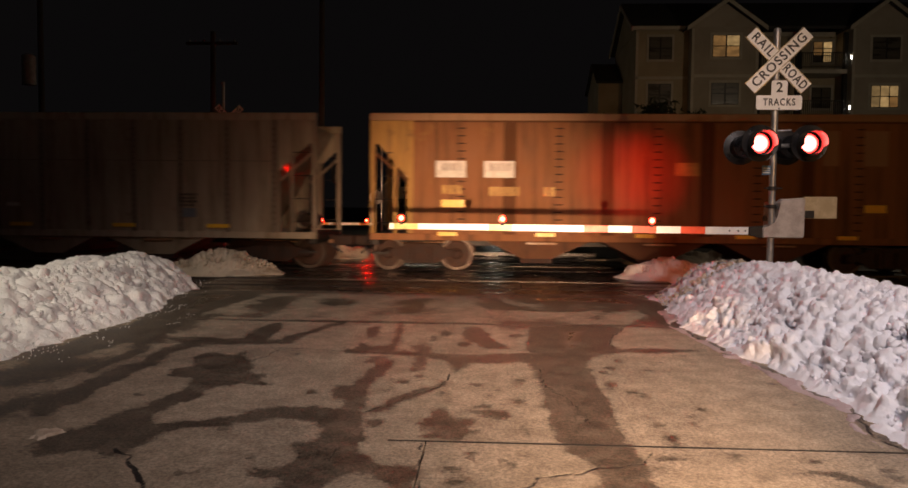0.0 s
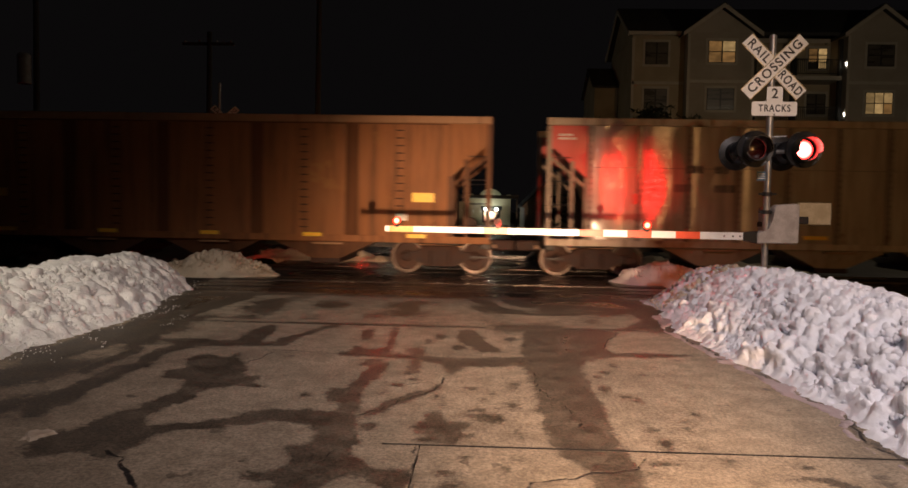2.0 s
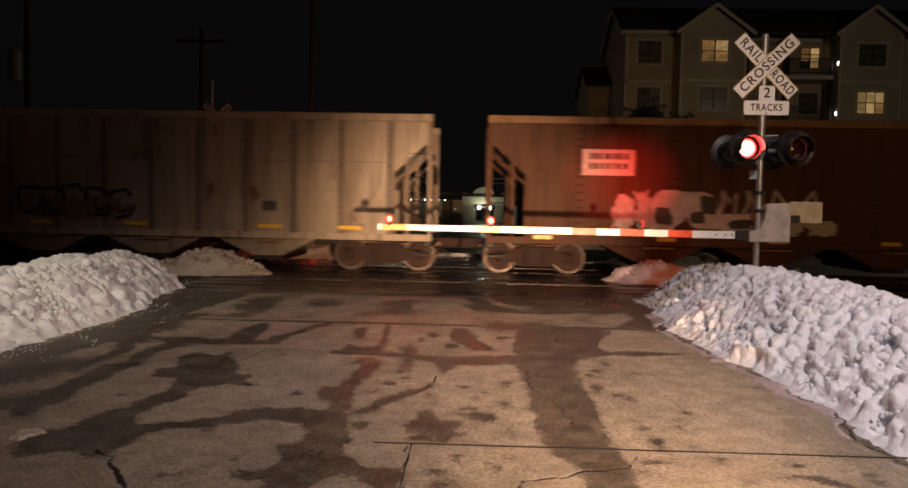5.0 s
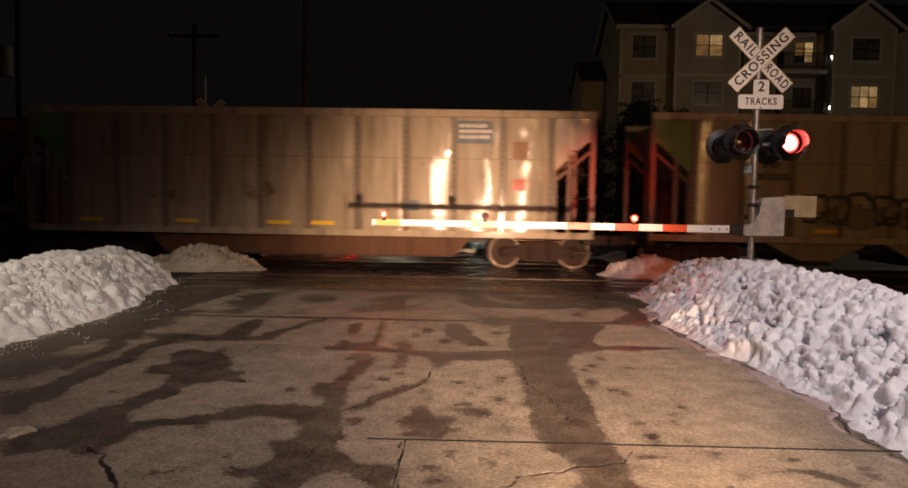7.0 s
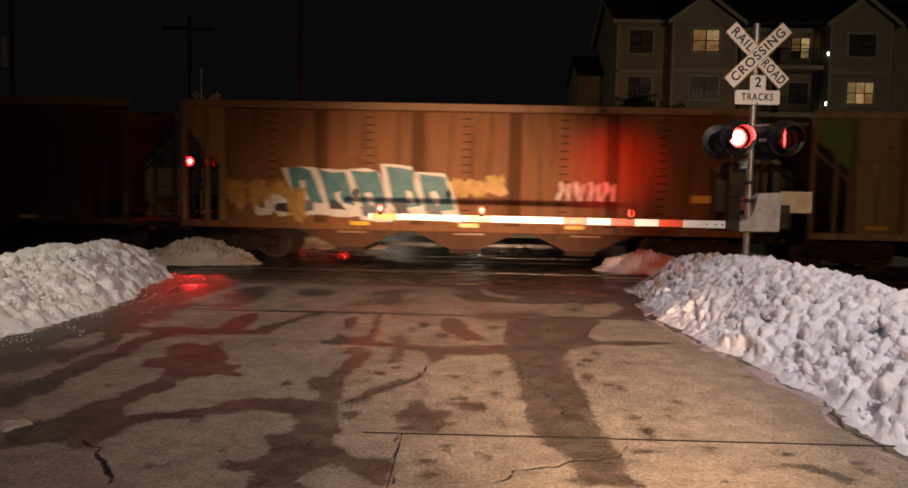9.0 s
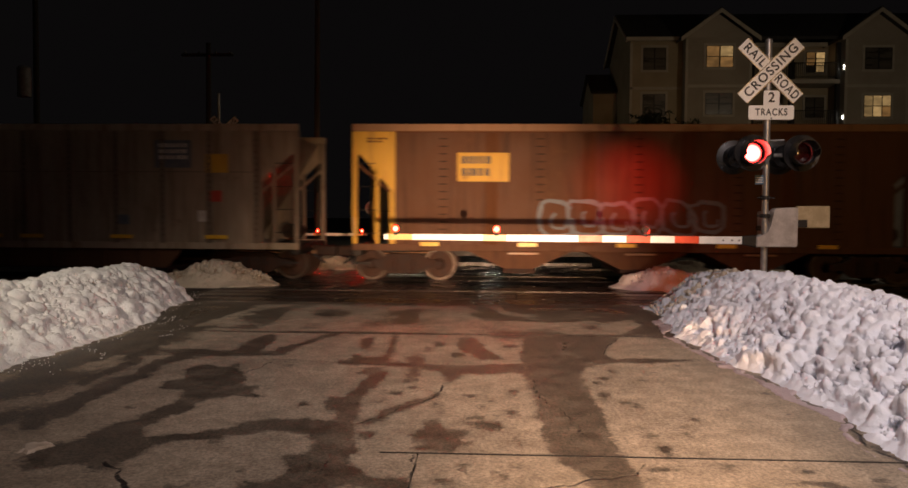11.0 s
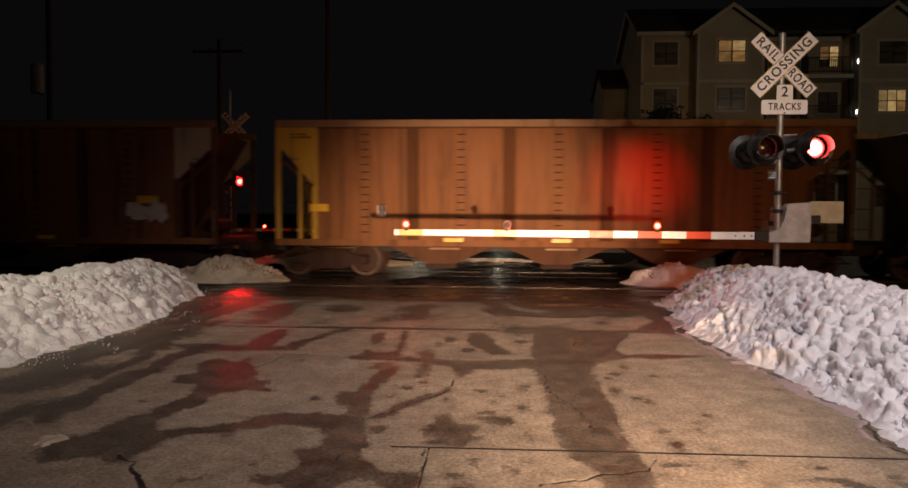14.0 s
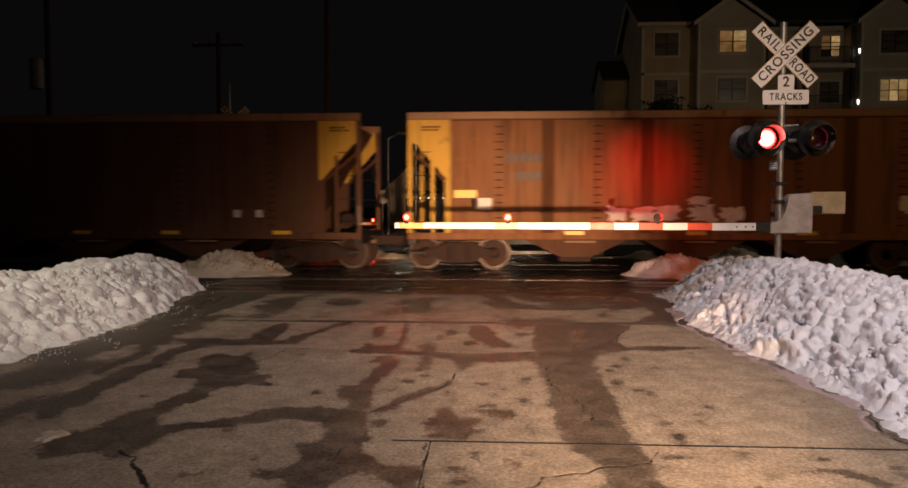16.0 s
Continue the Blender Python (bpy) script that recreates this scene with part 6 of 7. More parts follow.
CARS = [
    ("brown", "ochre", "plain", dict(note=" with white square panels", plates=((-5.42, 2.54, 0.80, 0.44, M_WHITEMARK), (-4.14, 2.54, 0.80, 0.44, M_WHITEMARK), (0.75, 2.62, 0.62, 0.34, M_SPRAYYELLOW), (-5.35, 1.75, 0.62, 0.2, M_REFLECT), (5.57, 1.70, 0.55, 0.2, M_REFLECT), (4.4, 2.9, 0.38, 0.9, M_CHORD), (5.53, 2.9, 0.6, 0.9, M_CHORD)),
                                      bars=((-5.4, 2.10, 1, 0.5, 0.24, M_SPRAYYELLOW), (-4.0, 2.06, 1, 0.8, 0.24, M_SPRAYYELLOW), (-2.8, 2.06, 1, 0.3, 0.24, M_SPRAYYELLOW), (-5.4, 2.72, 1, 0.5, 0.2, M_MECH), (-4.14, 2.72, 1, 0.5, 0.2, M_MECH)))),
    ("grey", "red", "plain", dict(note=" and a red corner", bars=((-3.75, 2.82, 1, 0.4, 0.2, M_DARKMARK), (-3.05, 2.82, 1, 0.3, 0.2, M_DARKMARK), (-4.0, 2.33, 1, 0.5, 0.2, M_DARKMARK), (-2.95, 2.33, 1, 0.5, 0.2, M_DARKMARK), (4.04, 2.0, 4, 0.45, 0.06, M_DARKMARK), (-7.1, 3.75, 2, 0.35, 0.06, M_WHITEMARK)),
                                  plates=((-5.2, 2.0, 0.2, 0.26, M_RED), (4.04, 1.42, 0.5, 0.24, M_BLUEMARK), (-0.82, 1.68, 0.35, 0.1, M_WHITEMARK)), tape=(-6.04, -3.12, -0.58, 2.3, 4.9))),
    ("brown", "yellow", "plain", dict(note=" with yellow end", plates=((-5.86, 1.93, 0.5, 0.22, M_REFLECT), (5.77, 1.95, 0.58, 0.24, M_REFLECT), (5.2, 1.45, 0.3, 0.18, M_WHITEMARK)), tape=(-2.8, 0.0, 2.8, -5.6, 5.6))),
    ("dark", "plain", "plain", dict(note=" with white sprayed letters", plates=((-4.4, 2.70, 1.37, 0.68, M_WHITEMARK),), bars=((-4.4, 3.12, 2, 1.0, 0.16, M_DARKMARK),), tape=(-6.08, -2.82, 0.1, 3.0, 5.9),
                                    spray=((-4.2, -3.2, 1.25, 2.25, "cloud", M_MECH, 2), (-3.3, -1.5, 1.3, 2.4, "bubble", M_SPRAYWHITE, 2), (-1.6, -0.3, 1.72, 2.36, "strokes", M_MECH, 2), (-1.5, 0.0, 1.2, 1.75, "bubble", M_SPRAYWHITE, 1), (-0.2, 1.1, 1.7, 2.36, "zigzag", M_SPRAYWHITE, 1), (0.0, 1.5, 1.2, 1.6, "cloud", M_WHITEMARK, 2)))),
    ("grey", "green", "plain", dict(note=" and a green corner", bars=((-4.5, 2.82, 1, 0.35, 0.15, M_DARKMARK), (-4.4, 2.5, 1, 0.85, 0.18, M_DARKMARK)), plates=((3.22, 1.6, 0.4, 0.26, M_DARKMARK),), tape=(-5.9, -3.0, -0.4, 3.24, 5.4),
                                    spray=((-3.6, -0.5, 1.3, 2.2, "loops", M_BLACKPAINT, 5), (-3.3, -0.8, 1.3, 1.9, "cloud", M_GREYRIB, 3)))),
    ("grey_tub", "green", "plain", dict(note=" and framed emblem", plates=((4.36, 3.34, 0.98, 0.60, M_BLUEMARK), (5.61, 2.95, 0.42, 0.46, M_CHORD), (5.58, 2.11, 0.34, 0.31, M_RED), (2.74, 1.55, 0.4, 0.28, M_BLUEMARK)), tape=(-5.84, -3.24, -0.78, 0.39, 2.74, 5.35),
                                        bars=((4.36, 3.76, 3, 0.72, 0.09, M_WHITEMARK),))),
    ("brown", "ochre", "plain", dict(note=" with teal sprayed letters", tape=(-2.8, 0.1, 2.9), spray=((-6.3, -4.2, 1.15, 2.25, "cloud", M_SPRAYYELLOW, 4), (-5.6, -4.7, 1.15, 1.75, "bubble", M_SPRAYWHITE, 2), (-4.65, -0.3, 1.15, 2.5, "block", M_TEAL, 5), (-0.4, 1.1, 1.75, 2.4, "cloud", M_SPRAYYELLOW, 3), (2.38, 3.95, 1.75, 2.25, "strokes", M_MECH, 4)),
                                      plates=((6.18, 1.75, 0.5, 0.2, M_REFLECT),))),
    ("dark", "yellow", "plain", dict(note=" with pale panel", plates=((-4.08, 2.71, 1.37, 0.76, M_YELLOW),), bars=((-4.3, 3.18, 2, 0.7, 0.2, M_DARKMARK),),
                                     spray=((-2.54, 2.2, 1.25, 2.3, "loops", M_BLUEMARK, 6),))),
    ("grey_tub", "green", "plain", dict(note=" and framed emblem", plates=((4.16, 3.05, 1.0, 0.74, M_BLUEMARK), (5.36, 2.92, 0.62, 0.5, M_YELLOW), (5.29, 2.14, 0.40, 0.30, M_RED), (2.74, 1.52, 0.4, 0.26, M_BLUEMARK), (4.95, 1.6, 0.22, 0.3, M_WHITEMARK)), tape=(-5.84, -3.23, -0.90, 0.24, 2.74, 5.35),
                                        bars=((4.16, 3.6, 3, 0.75, 0.1, M_WHITEMARK), (-4.8, 3.0, 1, 0.6, 0.17, M_DARKMARK), (-4.7, 2.45, 1, 0.85, 0.2, M_DARKMARK)))),
    ("brown", "yellow", "plain", dict(note=" with yellow end", tape=(-2.76, 0.1, 2.9), plates=((-6.38, 1.78, 0.5, 0.2, M_REFLECT), (6.07, 1.74, 0.55, 0.2, M_REFLECT), (5.7, 1.2, 0.9, 0.4, M_GREYRIB), (-4.7, 1.65, 0.2, 0.3, M_WHITEMARK)))),
    ("brown", "yellow", "pale", dict(note=" with white sprayed patches", tape=(-3.16, 0.0, 2.8), plates=((-6.03, 1.97, 0.6, 0.2, M_REFLECT), (-5.54, 1.66, 0.42, 0.3, M_SPRAYWHITE), (5.69, 1.98, 0.58, 0.2, M_REFLECT)),
                                       bars=((-4.5, 2.9, 1, 0.9, 0.24, M_DARKMARK), (-4.4, 2.42, 1, 0.6, 0.24, M_DARKMARK)),
                                       spray=((-2.3, -0.5, 1.28, 1.75, "cloud", M_SPRAYWHITE, 3), (-0.2, 1.15, 1.25, 1.8, "cloud", M_SPRAYWHITE, 2), (-0.15, 0.35, 1.7, 2.0, "cloud", M_SPRAYWHITE, 1), (5.07, 6.26, 1.4, 2.0, "cloud", M_SPRAYWHITE, 2)))),
    ("dark", "yellow", "yellow", dict(note=" with yellow ends and small plates", tape=(-0.16, 2.32, 5.41, -3.0, -5.6), plates=((4.2, 1.45, 0.2, 0.2, M_WHITEMARK), (4.8, 1.45, 0.2, 0.2, M_WHITEMARK)))),
]
train = [hopper_car(i, *row) for i, row in enumerate(CARS)]


def run(t):
    """Place of the first coupling along the track; the train slows a little."""
    return -3.854 + 10.734 * t - 0.01835 * t * t


# ---- beyond the tracks ----
def window(parent, x, z, w, h, y, pane, grid=(2, 2), frame_mat=None):
    win = part("window", box(x - w / 2 - 0.14, x + w / 2 + 0.14, y - 0.06, y + 0.02, z - 0.14, z + h + 0.16), frame_mat or M_TRIM, parent, "window with pale trim")
    part("sash", box(x - w / 2, x + w / 2, y - 0.075, y - 0.0605, z, z + h), M_BLACKSTEEL, win, "dark sash")
    for i in range(grid[0]):
        for j in range(grid[1]):
            x0, x1 = x - w / 2 + i * w / grid[0] + 0.09 / grid[0], x - w / 2 + (i + 1) * w / grid[0] - 0.09 / grid[0]
            z0, z1 = z + j * h / grid[1] + 0.03, z + (j + 1) * h / grid[1] - 0.03
            m = pane[(i + j * grid[0]) % len(pane)] if isinstance(pane, tuple) else pane
            part("pane", box(x0, x1, y - 0.085, y - 0.062, z0, z1), m, win)
    return win


def curtained(name, a, b):
    """A dark room behind a pane with a blind half down."""
    m = surface(name, a, b, (0.25, 0.4), 0, 1.2, 9, 0.05, 0.01, (0.4, 1, 3.0), coat=0.5)
    return m


M_BLIND = curtained("pane_with_blind", (0.055, 0.045, 0.035), (0.11, 0.09, 0.065))
M_PORCH = glow("white_porch_lamp", (1.0, 0.95, 0.85), 9.0)


def gable_front(b, x0, x1, y, eave, peak, wall):
    """A gabled bay: wall, pointed gable, two roof slopes with pale fascia, corner boards and belt course."""
    c = (x0 + x1) / 2
    part("wall", box(x0, x1, y, 46, -0.1, eave), wall, b)
    part("gable", prism([(x0, eave), (x1, eave), (c, peak - 0.25)], "y", y, 47), wall, b, "pointed gable")
    for s in (-1, 1):
        e = x0 - 0.4 if s < 0 else x1 + 0.4
        part("roof", prism([(e, eave - 0.2), (c, peak - 0.08), (c, peak + 0.1), (e, eave - 0.02)], "y", y - 0.4, 48), M_ROOF, b)
        part("fascia", prism([(e, eave - 0.32), (c, peak - 0.26), (c, peak), (e, eave - 0.06)], "y", y - 0.46, y - 0.4), M_TRIM, b, "pale fascia board")
        x = x0 - 0.02 if s < 0 else x1 - 0.14
        part("corner_board", box(x, x + 0.16, y - 0.04, y, 0, eave - 0.1), M_TRIM, b)
    part("belt_course", box(x0, x1, y - 0.05, y, 9.72, 9.9), M_TRIM, b)


def apartment_building():
    b = thing("apartment_building", "beige four-storey apartment building with gables at night", "building")
    part("wall", box(9.25, 44, 46, 52, -0.1, 12.75), M_SIDING, b, "dark beige siding")
    part("wall", box(9.2, 12.45, 44.6, 46, -0.1, 12.75), M_SIDING, b)
    part("wall", box(26.4, 44, 44.6, 46, -0.1, 12.75), M_SIDING, b)
    gable_front(b, 12.45, 16.45, 43.9, 12.78, 14.45, M_SIDINGGREY)
    gable_front(b, 22.1, 25.9, 43.9, 12.78, 14.45, M_SIDINGGREY)
    # main roof with its gable end
    for y0, y1 in ((44.2, 48.25), (52.3, 48.25)):
        part("roof", prism([(y0, 12.72), (y1, 15.25), (y1, 15.45), (y0, 12.92)], "x", 8.9, 44.5), M_ROOF, b, "dark shingle roof")
    part("gable", prism([(44.62, 12.75), (51.98, 12.75), (48.25, 15.15)], "x", 9.22, 9.4), M_SIDING, b, "pale gable end")
    for y0, y1 in ((44.2, 48.25), (52.3, 48.25)):
        part("fascia", prism([(y0, 12.6), (y1, 15.1), (y1, 15.35), (y0, 12.85)], "x", 8.82, 8.9), M_TRIM, b)
    part("fascia", box(8.85, 12.1, 44.1, 44.2, 12.68, 12.9), M_TRIM, b)
    part("fascia", box(16.9, 21.7, 45.3, 45.42, 12.55, 12.8), M_TRIM, b)
    part("corner_board", box(9.18, 9.34, 44.55, 44.6, 0, 12.6), M_TRIM, b)
    part("belt_course", box(9.2, 12.45, 44.55, 44.6, 9.72, 9.9), M_TRIM, b)
    # lower annex behind, with its own gable end
    part("annex", box(7.6, 9.2, 49.0, 54.0, -0.1, 10.3), M_SIDING, b, "lower annex in the dark")
    part("gable", prism([(49.0, 10.3), (54.0, 10.3), (51.4, 11.8)], "x", 7.6, 7.75), M_SIDING, b)
    for y0 in (48.7, 54.3):
        part("roof", prism([(y0, 10.2), (51.4, 11.9), (51.4, 12.05), (y0, 10.35)], "x", 7.4, 9.2), M_ROOF, b)
    for k, z in enumerate((10.95, 8.06, 5.2, 2.3)):
        window(b, 10.7, z, 1.42, 1.38, 44.6, M_BLIND)
        window(b, 14.5, z, 1.66, 1.32, 43.9, (M_WINLITDIM, M_WINLITDIM, M_WINLITDIM, M_WINLIT) if k == 0 else M_BLIND, (2, 2))
        window(b, 24.05, z - 0.15, 1.62, 1.32, 43.9, (M_WINLIT, M_WINLIT, M_WINLITDIM, M_WINLIT, M_WINLIT, M_WINLIT) if k == 1 else M_BLIND, (3, 2) if k == 1 else (2, 2))
        window(b, 21.25, z + 0.1, 1.2, 1.3, 46.0, (M_BLIND, M_WINLIT, M_WINLITDIM, M_WINLIT, M_WINLITDIM, M_WINLIT) if k == 0 else M_BLIND, (2, 3) if k == 0 else (2, 2))
        window(b, 28.4, z - 0.1, 1.5, 1.4, 44.6, M_BLIND)
        window(b, 31.5, z - 0.1, 1.5, 1.4, 44.6, M_BLIND)
    pick = finish("picket", box(-0.012, 0.012, 44.35, 44.38, 0.15, 1.0), M_BLACKSTEEL)
    for z in (10.3, 7.35, 4.4):
        bal = part("balcony", box(16.6, 22.0, 44.3, 46, z - 0.25, z), M_TRIM, b, "balcony with dark railing")
        for x in (16.7, 19.2, 21.85):
            part("post", box(x, x + 0.1, 44.32, 44.42, z, z + 1.05), M_BLACKSTEEL, bal)
        for zz in (0.12, 1.0):
            part("rail", box(16.7, 21.9, 44.35, 44.39, z + zz, z + zz + 0.05), M_BLACKSTEEL, bal)
        for k in range(42):
            part("picket", pick, M_BLACKSTEEL, bal, at=pose(16.85 + k * 0.12, 0, z))
    # dark columns of the balconies
    for x in (19.15, 22.0):
        part("column", box(x - 0.12, x + 0.12, 44.45, 44.7, -0.1, 12.6), M_BLACKSTEEL, b, "dark balcony column")
    for z in (10.85, 7.8):
        part("porch_lamp", lathe([(z, 0.0), (z, 0.03), (z + 0.2, 0.035), (z + 0.23, 0.0)], "z", 10), M_PORCH, b, "small glowing white porch lamp", at=pose(22.05, 43.95, 0))
    # siding boards on the parts that the train leaves in view
    for x0, x1, y, z0, z1 in ((9.4, 12.4, 44.6, 7.4, 12.6), (12.65, 16.3, 43.9, 7.4, 12.7), (22.3, 25.75, 43.9, 7.4, 12.7)):
        bm = bmesh.new()
        z = z0
        while z < z1:
            prism([(y - 0.03, z), (y - 0.008, z + 0.19), (y + 0.01, z + 0.19), (y + 0.01, z)], "x", x0, x1, bm)
            z += 0.2
        ob = part("siding", bm, M_SIDINGGREY if y < 44 else M_SIDING, b, "lapped siding boards")
        ob["kind"] = "stuff"
    return b


apartment_building()


def evergreen(x, y, height, spread, seed):
    """Rounded dark evergreen: trunk, drooping limbs and a crown of many small sprays."""
    rng = random.Random(seed)
    t = thing("evergreen_tree", "dark evergreen tree before the apartment building", "tree", "evergreens by the building", at=pose(x, y, -0.1))
    part("trunk", tube((0, 0, 0), (0, 0, height * 0.93), 0.16, 0.03, 10), M_BARK, t, "dark tapered trunk", True)
    limbs, verts, faces = bmesh.new(), [], []
    z = 0.5
    while z < height * 0.95:
        k = z / height
        reach = spread * (1 - k ** 2.2) ** 0.6 * rng.uniform(0.8, 1.08)
        a = rng.uniform(0, math.tau)
        tip = Vector((reach * math.cos(a), reach * math.sin(a), z + reach * rng.uniform(-0.1, 0.35)))
        tube((0, 0, z), tip, 0.035, 0.008, 5, limbs)
        for j in range(18):
            c = Vector((0, 0, z)).lerp(tip, rng.uniform(0.3, 1.0)) + Vector((rng.gauss(0, 0.22), rng.gauss(0, 0.22), rng.gauss(0, 0.2)))
            for s in range(3):
                d = Vector((rng.gauss(0, 1), rng.gauss(0, 1), rng.gauss(0, 0.7))).normalized()
                w = d.cross(Vector((rng.gauss(0, 1), rng.gauss(0, 1), rng.gauss(0, 1)))).normalized() * rng.uniform(0.03, 0.07)
                q = c + d * rng.uniform(0.18, 0.40)
                n0 = len(verts)
                verts.extend([tuple(c - w), tuple(c + w), tuple(q + w * 0.2), tuple(q - w * 0.2)])
                faces.append((n0, n0 + 1, n0 + 2, n0 + 3))
        z += height * 0.0065
    part("limbs", limbs, M_BARK, t)["kind"] = "stuff"
    me = bpy.data.meshes.new("crown")
    me.from_pydata(verts, [], faces)
    me.materials.append(M_NEEDLE)
    part("crown", me, M_NEEDLE, t, "dense dark needles")
    return t


for row in ((9.6, 40.5, 7.9, 2.0, 1), (6.6, 41.5, 7.1, 1.9, 2), (11.9, 41.0, 7.3, 1.5, 3)):
    evergreen(*row)


def mission_house():
    h = thing("stucco_house", "small pale stucco house with curved parapet and wall lamps", "house")
    top = [(-1.6, 0), (3.2, 0), (3.2, 3.45), (2.75, 3.45), (2.6, 3.1), (2.2, 3.15), (2.0, 3.6), (1.55, 3.95), (0.85, 4.15), (0.15, 3.95), (-0.3, 3.6), (-0.5, 3.15), (-0.9, 3.1), (-1.05, 3.45), (-1.6, 3.45)]
    part("wall", prism(top, "y", 80, 80.4), M_STUCCO, h, "pale stucco front with curved parapet")
    part("wall", box(-1.6, 3.2, 80.4, 88, 0, 3.0), M_STUCCO, h)
    part("awning", prism([(79.0, 1.75), (80, 2.15), (80, 2.0), (79.0, 1.65)], "x", -0.2, 2.2), M_ROOF, h, "dark awning")
    window(h, 1.0, 0.4, 1.8, 1.1, 80, M_GLASS, (3, 1), M_BLACKSTEEL)
    part("eaves_wing", box(-6.0, -1.6, 81, 88, 0, 2.6), M_STUCCO, h)
    for x in (0.35, 1.55):
        fit_ = part("wall_lamp", tube((x, 79.9, 1.9), (x, 79.2, 1.95), 0.03, seg=6), M_BLACKSTEEL, h, "wall lamp")
        part("globe", lathe([(-0.2, 0.0), (-0.14, 0.16), (0.0, 0.22), (0.14, 0.16), (0.2, 0.0)], "z", 14), M_LAMPWHITE, fit_, "glowing white globe", True, pose(x, 79.1, 1.75))
    return h


mission_house()


def gabled_house(x0, x1, y, eave, ridge, label, lit=False):
    h = thing("gabled_house", label, "house")
    c = (x0 + x1) / 2
    part("wall", prism([(x0, -0.1), (x1, -0.1), (x1, eave), (c, ridge), (x0, eave)], "y", y, y + 9), M_SIDINGGREY, h)
    for e, s in ((x0 - 0.3, -1), (x1 + 0.3, 1)):
        part("roof", prism([(e, eave - 0.2), (c, ridge + 0.05), (c, ridge + 0.25), (e, eave)], "y", y - 0.35, y + 9.3), M_ROOF, h)
        part("fascia", prism([(e, eave - 0.3), (c, ridge - 0.06), (c, ridge + 0.06), (e, eave - 0.18)], "y", y - 0.42, y - 0.36), M_TRIM, h)
    window(h, c, eave * 0.35, 1.1, 1.2, y, M_WINLITDIM if lit else M_GLASS)
    window(h, c, eave * 1.05, 0.8, 0.9, y, M_GLASS)
    return h


gabled_house(4.2, 9.6, 70, 2.2, 4.9, "grey gabled house in the dark beyond the tracks")
gabled_house(-9.5, -5.2, 62, 3.2, 5.2, "grey gabled house with small dark windows")


def street_lamp(x, y, top, reach, lit):
    p = thing("street_lamp", "tall metal street lamp" + (" with bright white head" if lit else ", unlit"), "street lamp", "street lamps beyond the tracks", at=pose(x, y, 0))
    part("pole", tube((0, 0, -0.2), (0, 0, top), 0.09, 0.055, 12), M_GALV, p, smooth=True)
    part("arm", tube((0, 0, top - 0.03), (reach, 0, top + 0.25), 0.035, seg=8), M_GALV, p)
    head = part("head", box(reach - 0.1, reach + 0.45, -0.12, 0.12, top + 0.2, top + 0.34, 0.03), M_GALV, p, "lamp head")
    if lit:
        part("lamp_lens", lathe([(-0.12, 0.0), (-0.08, 0.14), (0.0, 0.17)], "z", 12), M_LAMPWHITE, head, "bright white lens", True, pose(reach + 0.2, 0, top + 0.2))
    return p


street_lamp(-6.1, 40, 5.5, 0.6, False)
street_lamp(-5.05, 45, 6.5, 0.0, True)
sign = thing("round_sign", "back of a round road sign on its post", "road sign", at=pose(-6.1, 38, 0))
part("post", tube((0, 0, -0.2), (0, 0, 2.4), 0.03, seg=8), M_GALV, sign)
part("plate", lathe([(0.0, 0.38), (0.01, 0.38)], "y", 20), M_MECH, sign, at=pose(0, 0.06, 2.1))


def utility_pole(x, y, top, can):
    p = thing("utility_pole", "tall weathered wooden utility pole" + (" with grey transformer can" if can else ""), "utility pole", "utility poles beyond the tracks", at=pose(x, y, 0))
    part("pole", tube((0, 0, -0.2), (0.05, 0, top), 0.15, 0.11, 12), M_WOODPOLE, p, smooth=True)
    part("crossarm", box(-1.2, 1.2, -0.07, 0.05, top - 0.6, top - 0.48), M_WOODPOLE, p)
    for k in (-1.05, -0.4, 0.4, 1.05):
        part("insulator", lathe([(0, 0.05), (0.05, 0.06), (0.1, 0.03), (0.14, 0.0)], "z", 8), M_MECH, p, at=pose(k, 0, top - 0.48))
    if can:
        part("transformer", lathe([(7.1, 0.0), (7.1, 0.3), (8.4, 0.3), (8.5, 0.2), (8.5, 0.0)], "z", 16), M_MECH, p, "grey transformer can", True, pose(-0.35, -0.3, 0))
    return p


utility_pole(-12.8, 32, 9.6, False)
utility_pole(-7.7, 32, 13.0, False)
utility_pole(-21.0, 32, 13.0, True)

canopy = thing("shop_canopy", "dark canopy with a row of small white bulbs", "canopy")
part("roof", box(-6.2, 2.6, 51, 54, 2.55, 2.75), M_BLACKSTEEL, canopy)
for x in (-6.1, -1.8, 2.5):
    part("post", box(x - 0.06, x + 0.06, 51.1, 51.2, -0.1, 2.55), M_BLACKSTEEL, canopy)
for k in range(7):
    part("bulb", lathe([(-0.04, 0.0), (-0.02, 0.03), (0.02, 0.03), (0.04, 0.0)], "z", 8), M_LAMPWHITE, canopy, "small white bulb", True, pose(-5.4 + k * 0.52 + 0.1 * (k % 2), 50.9, 2.2))
for k in range(5):
    part("bulb", lathe([(-0.025, 0.0), (-0.012, 0.018), (0.012, 0.018), (0.025, 0.0)], "z", 8), M_FAIRY, canopy, "small dim bulb", True, pose(-1.5 + k * 0.42 + 0.12 * (k % 2), 50.9, 1.55))

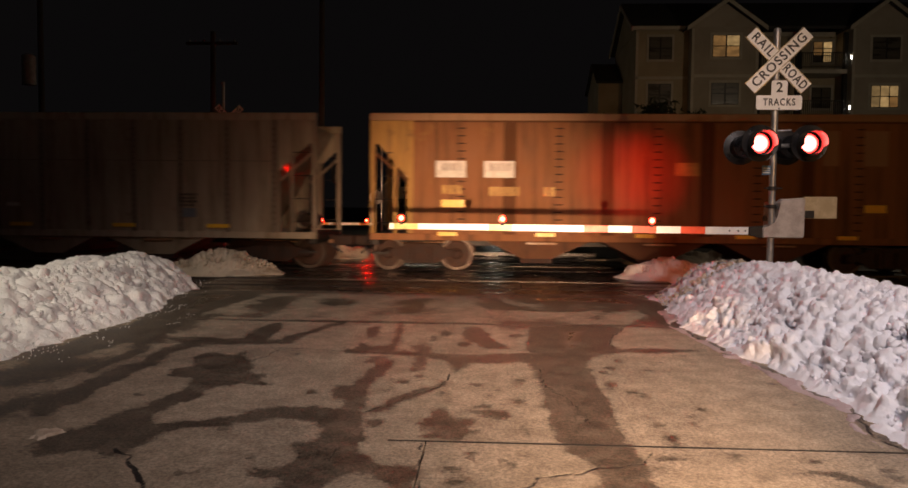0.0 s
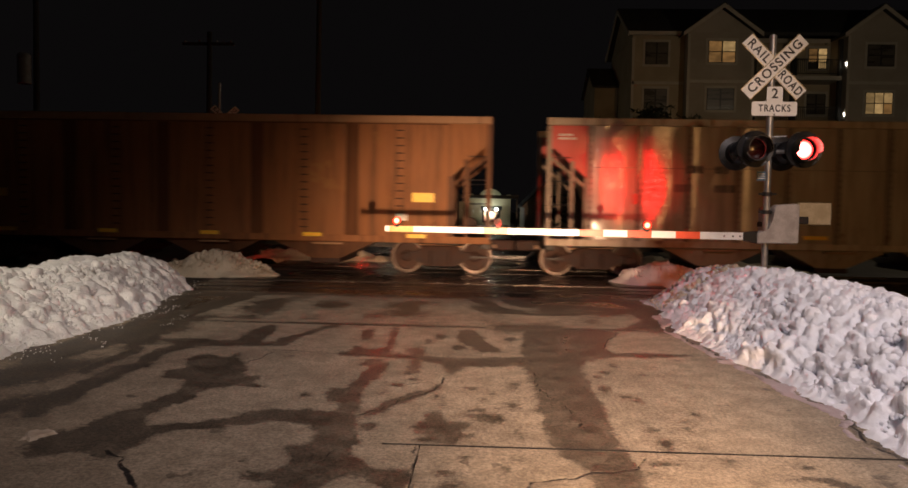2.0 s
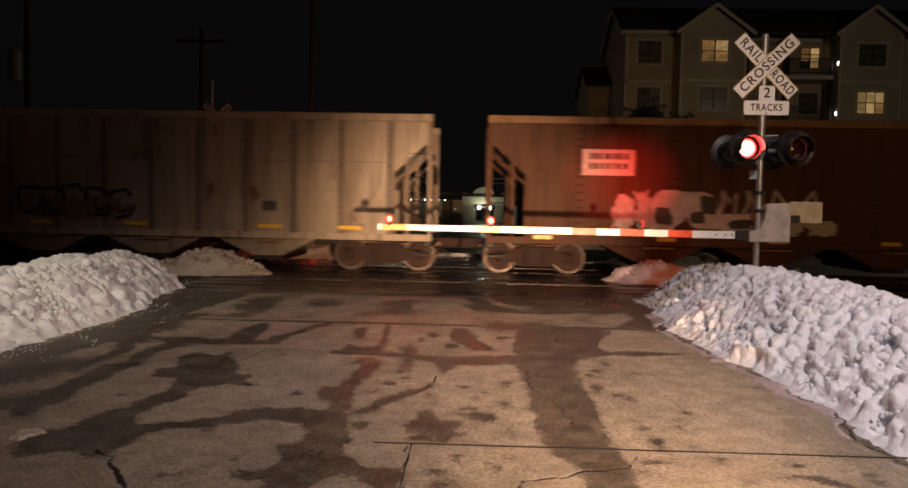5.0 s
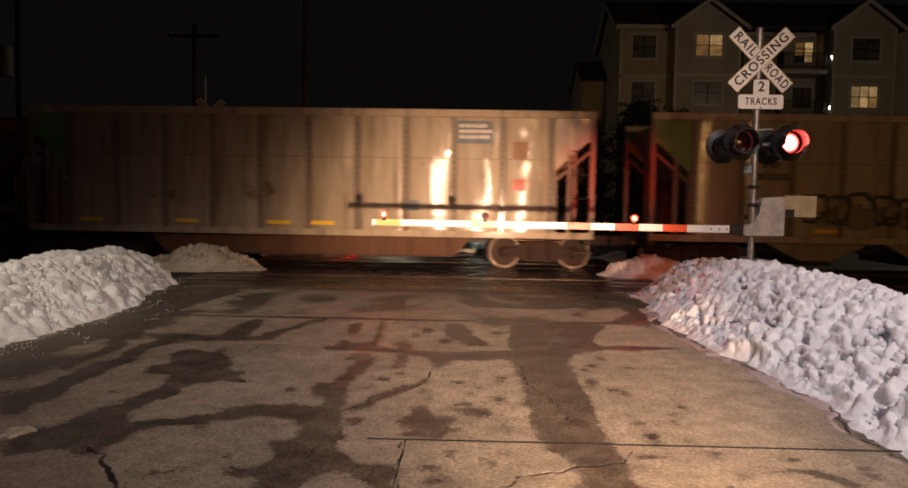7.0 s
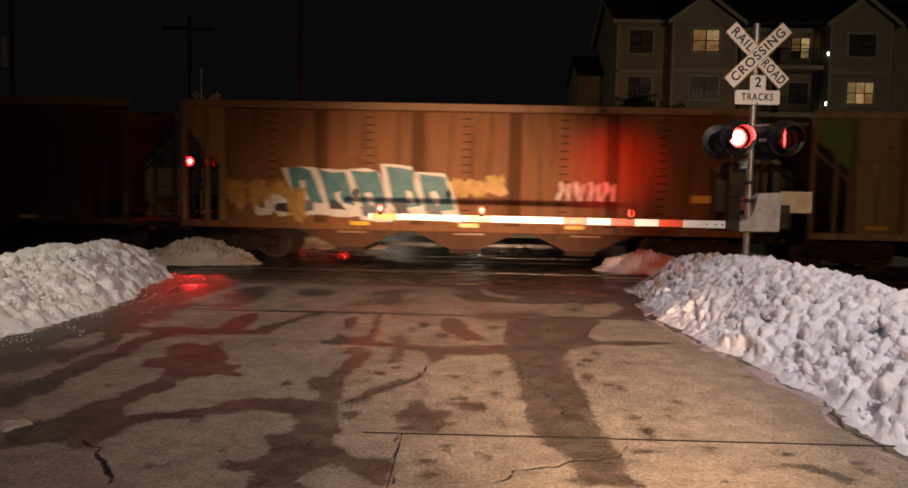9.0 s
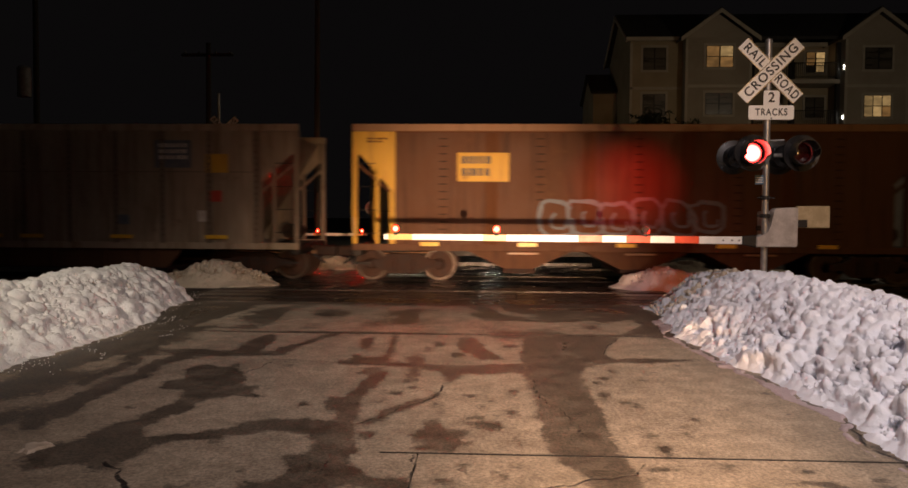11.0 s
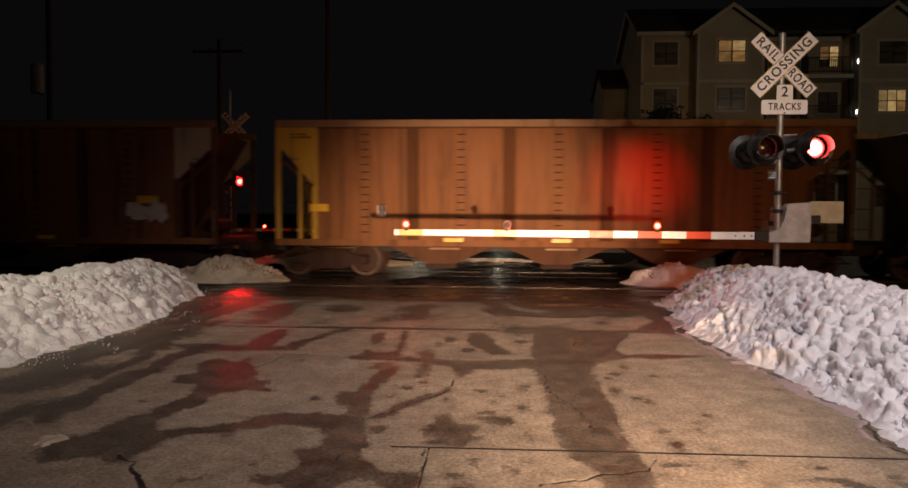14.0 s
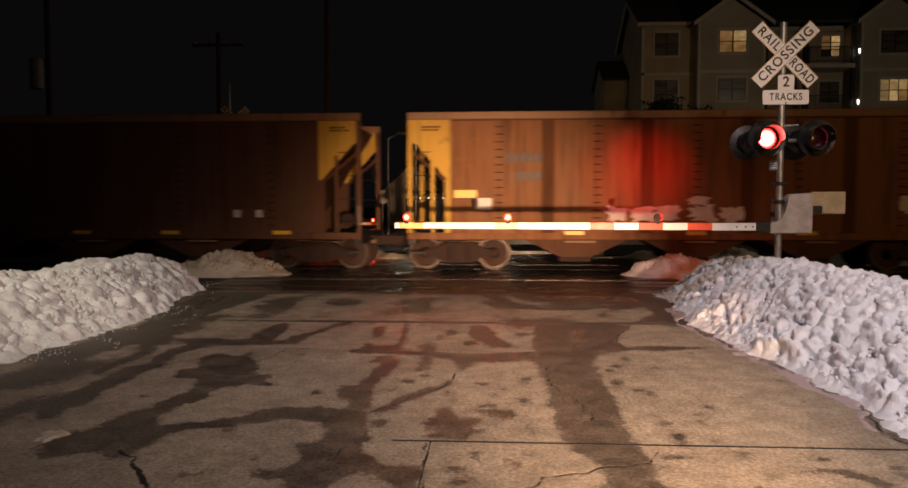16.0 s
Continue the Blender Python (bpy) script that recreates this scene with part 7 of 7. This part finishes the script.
# dark shop with a red light strip and a string of cold lights on a bare tree
shop = thing("low_shop", "low dark shop front with red light strip", "building")
part("wall", box(-34, -20.5, 42, 52, -0.1, 3.4), M_SIDINGGREY, shop)
part("light_strip", box(-23.6, -21.0, 40.9, 41.0, 1.05, 1.16), M_LEDRED, shop, "glowing red light strip")
part("canopy", box(-24.0, -20.6, 40.95, 42, 1.2, 1.35), M_BLACKSTEEL, shop)
tree = thing("bare_tree", "small bare tree wound with cold white fairy lights", "tree", at=pose(-22.9, 40, 0))
part("trunk", tube((0, 0, -0.1), (0.1, 0, 1.6), 0.09, 0.06, 8), M_WOODPOLE, tree)
rng_tree = random.Random(5)
for k in range(9):
    a = k * 2.4
    end = Vector((0.75 * math.cos(a), 0.75 * math.sin(a), 2.3 + 0.16 * k))
    limb = part("limb", tube((0.1, 0, 1.2 + 0.08 * k), end, 0.035, 0.01, 6), M_WOODPOLE, tree)
    for j in range(3):
        q = Vector((0.1, 0, 1.2 + 0.08 * k)).lerp(end, 0.4 + 0.25 * j)
        part("fairy_light", lathe([(-0.03, 0.0), (0.0, 0.03), (0.03, 0.0)], "z", 6), M_FAIRY, limb, "tiny cold light", at=pose(*q))


# ---- what moves ----
def motions():
    for i, car in enumerate(train):
        walk(car, [(t, pose(run(t) - PITCH * (i - 0.5) - (0.2 if i == 10 else 0), TRACK_FAR, RAIL_Z)) for t in range(17)])
    # wheels roll without slipping
    for ws, x in WHEELS:
        walk(ws, [(k / 15, pose(x, 0, 0.46, 0, math.degrees((run(k / 15) - run(0)) / 0.465), 0)) for k in range(241)])
    # flashers: the lit faces turn out and in, the two phases in turn
    half = 0.6025
    for ob, phase, rest, facing in FLASHERS:
        angle, rows = 0, [(0.0, rest)]
        for n in range(27):
            to_lit = (n % 2 == 0) == (phase == 0)
            if n == 0 and to_lit:
                continue
            start = n * half - (0.08 if to_lit else 0.0)
            for j in range(0 if n else 1, 4):
                rows.append((start + j / 30, rest @ pose(0, 0, 0, 0, 0, angle + 60 * j)))
            angle = (angle + 180) % 360
        rows.append((16.0, rest @ pose(0, 0, 0, 0, 0, angle)))
        walk(ob, rows)


motions()
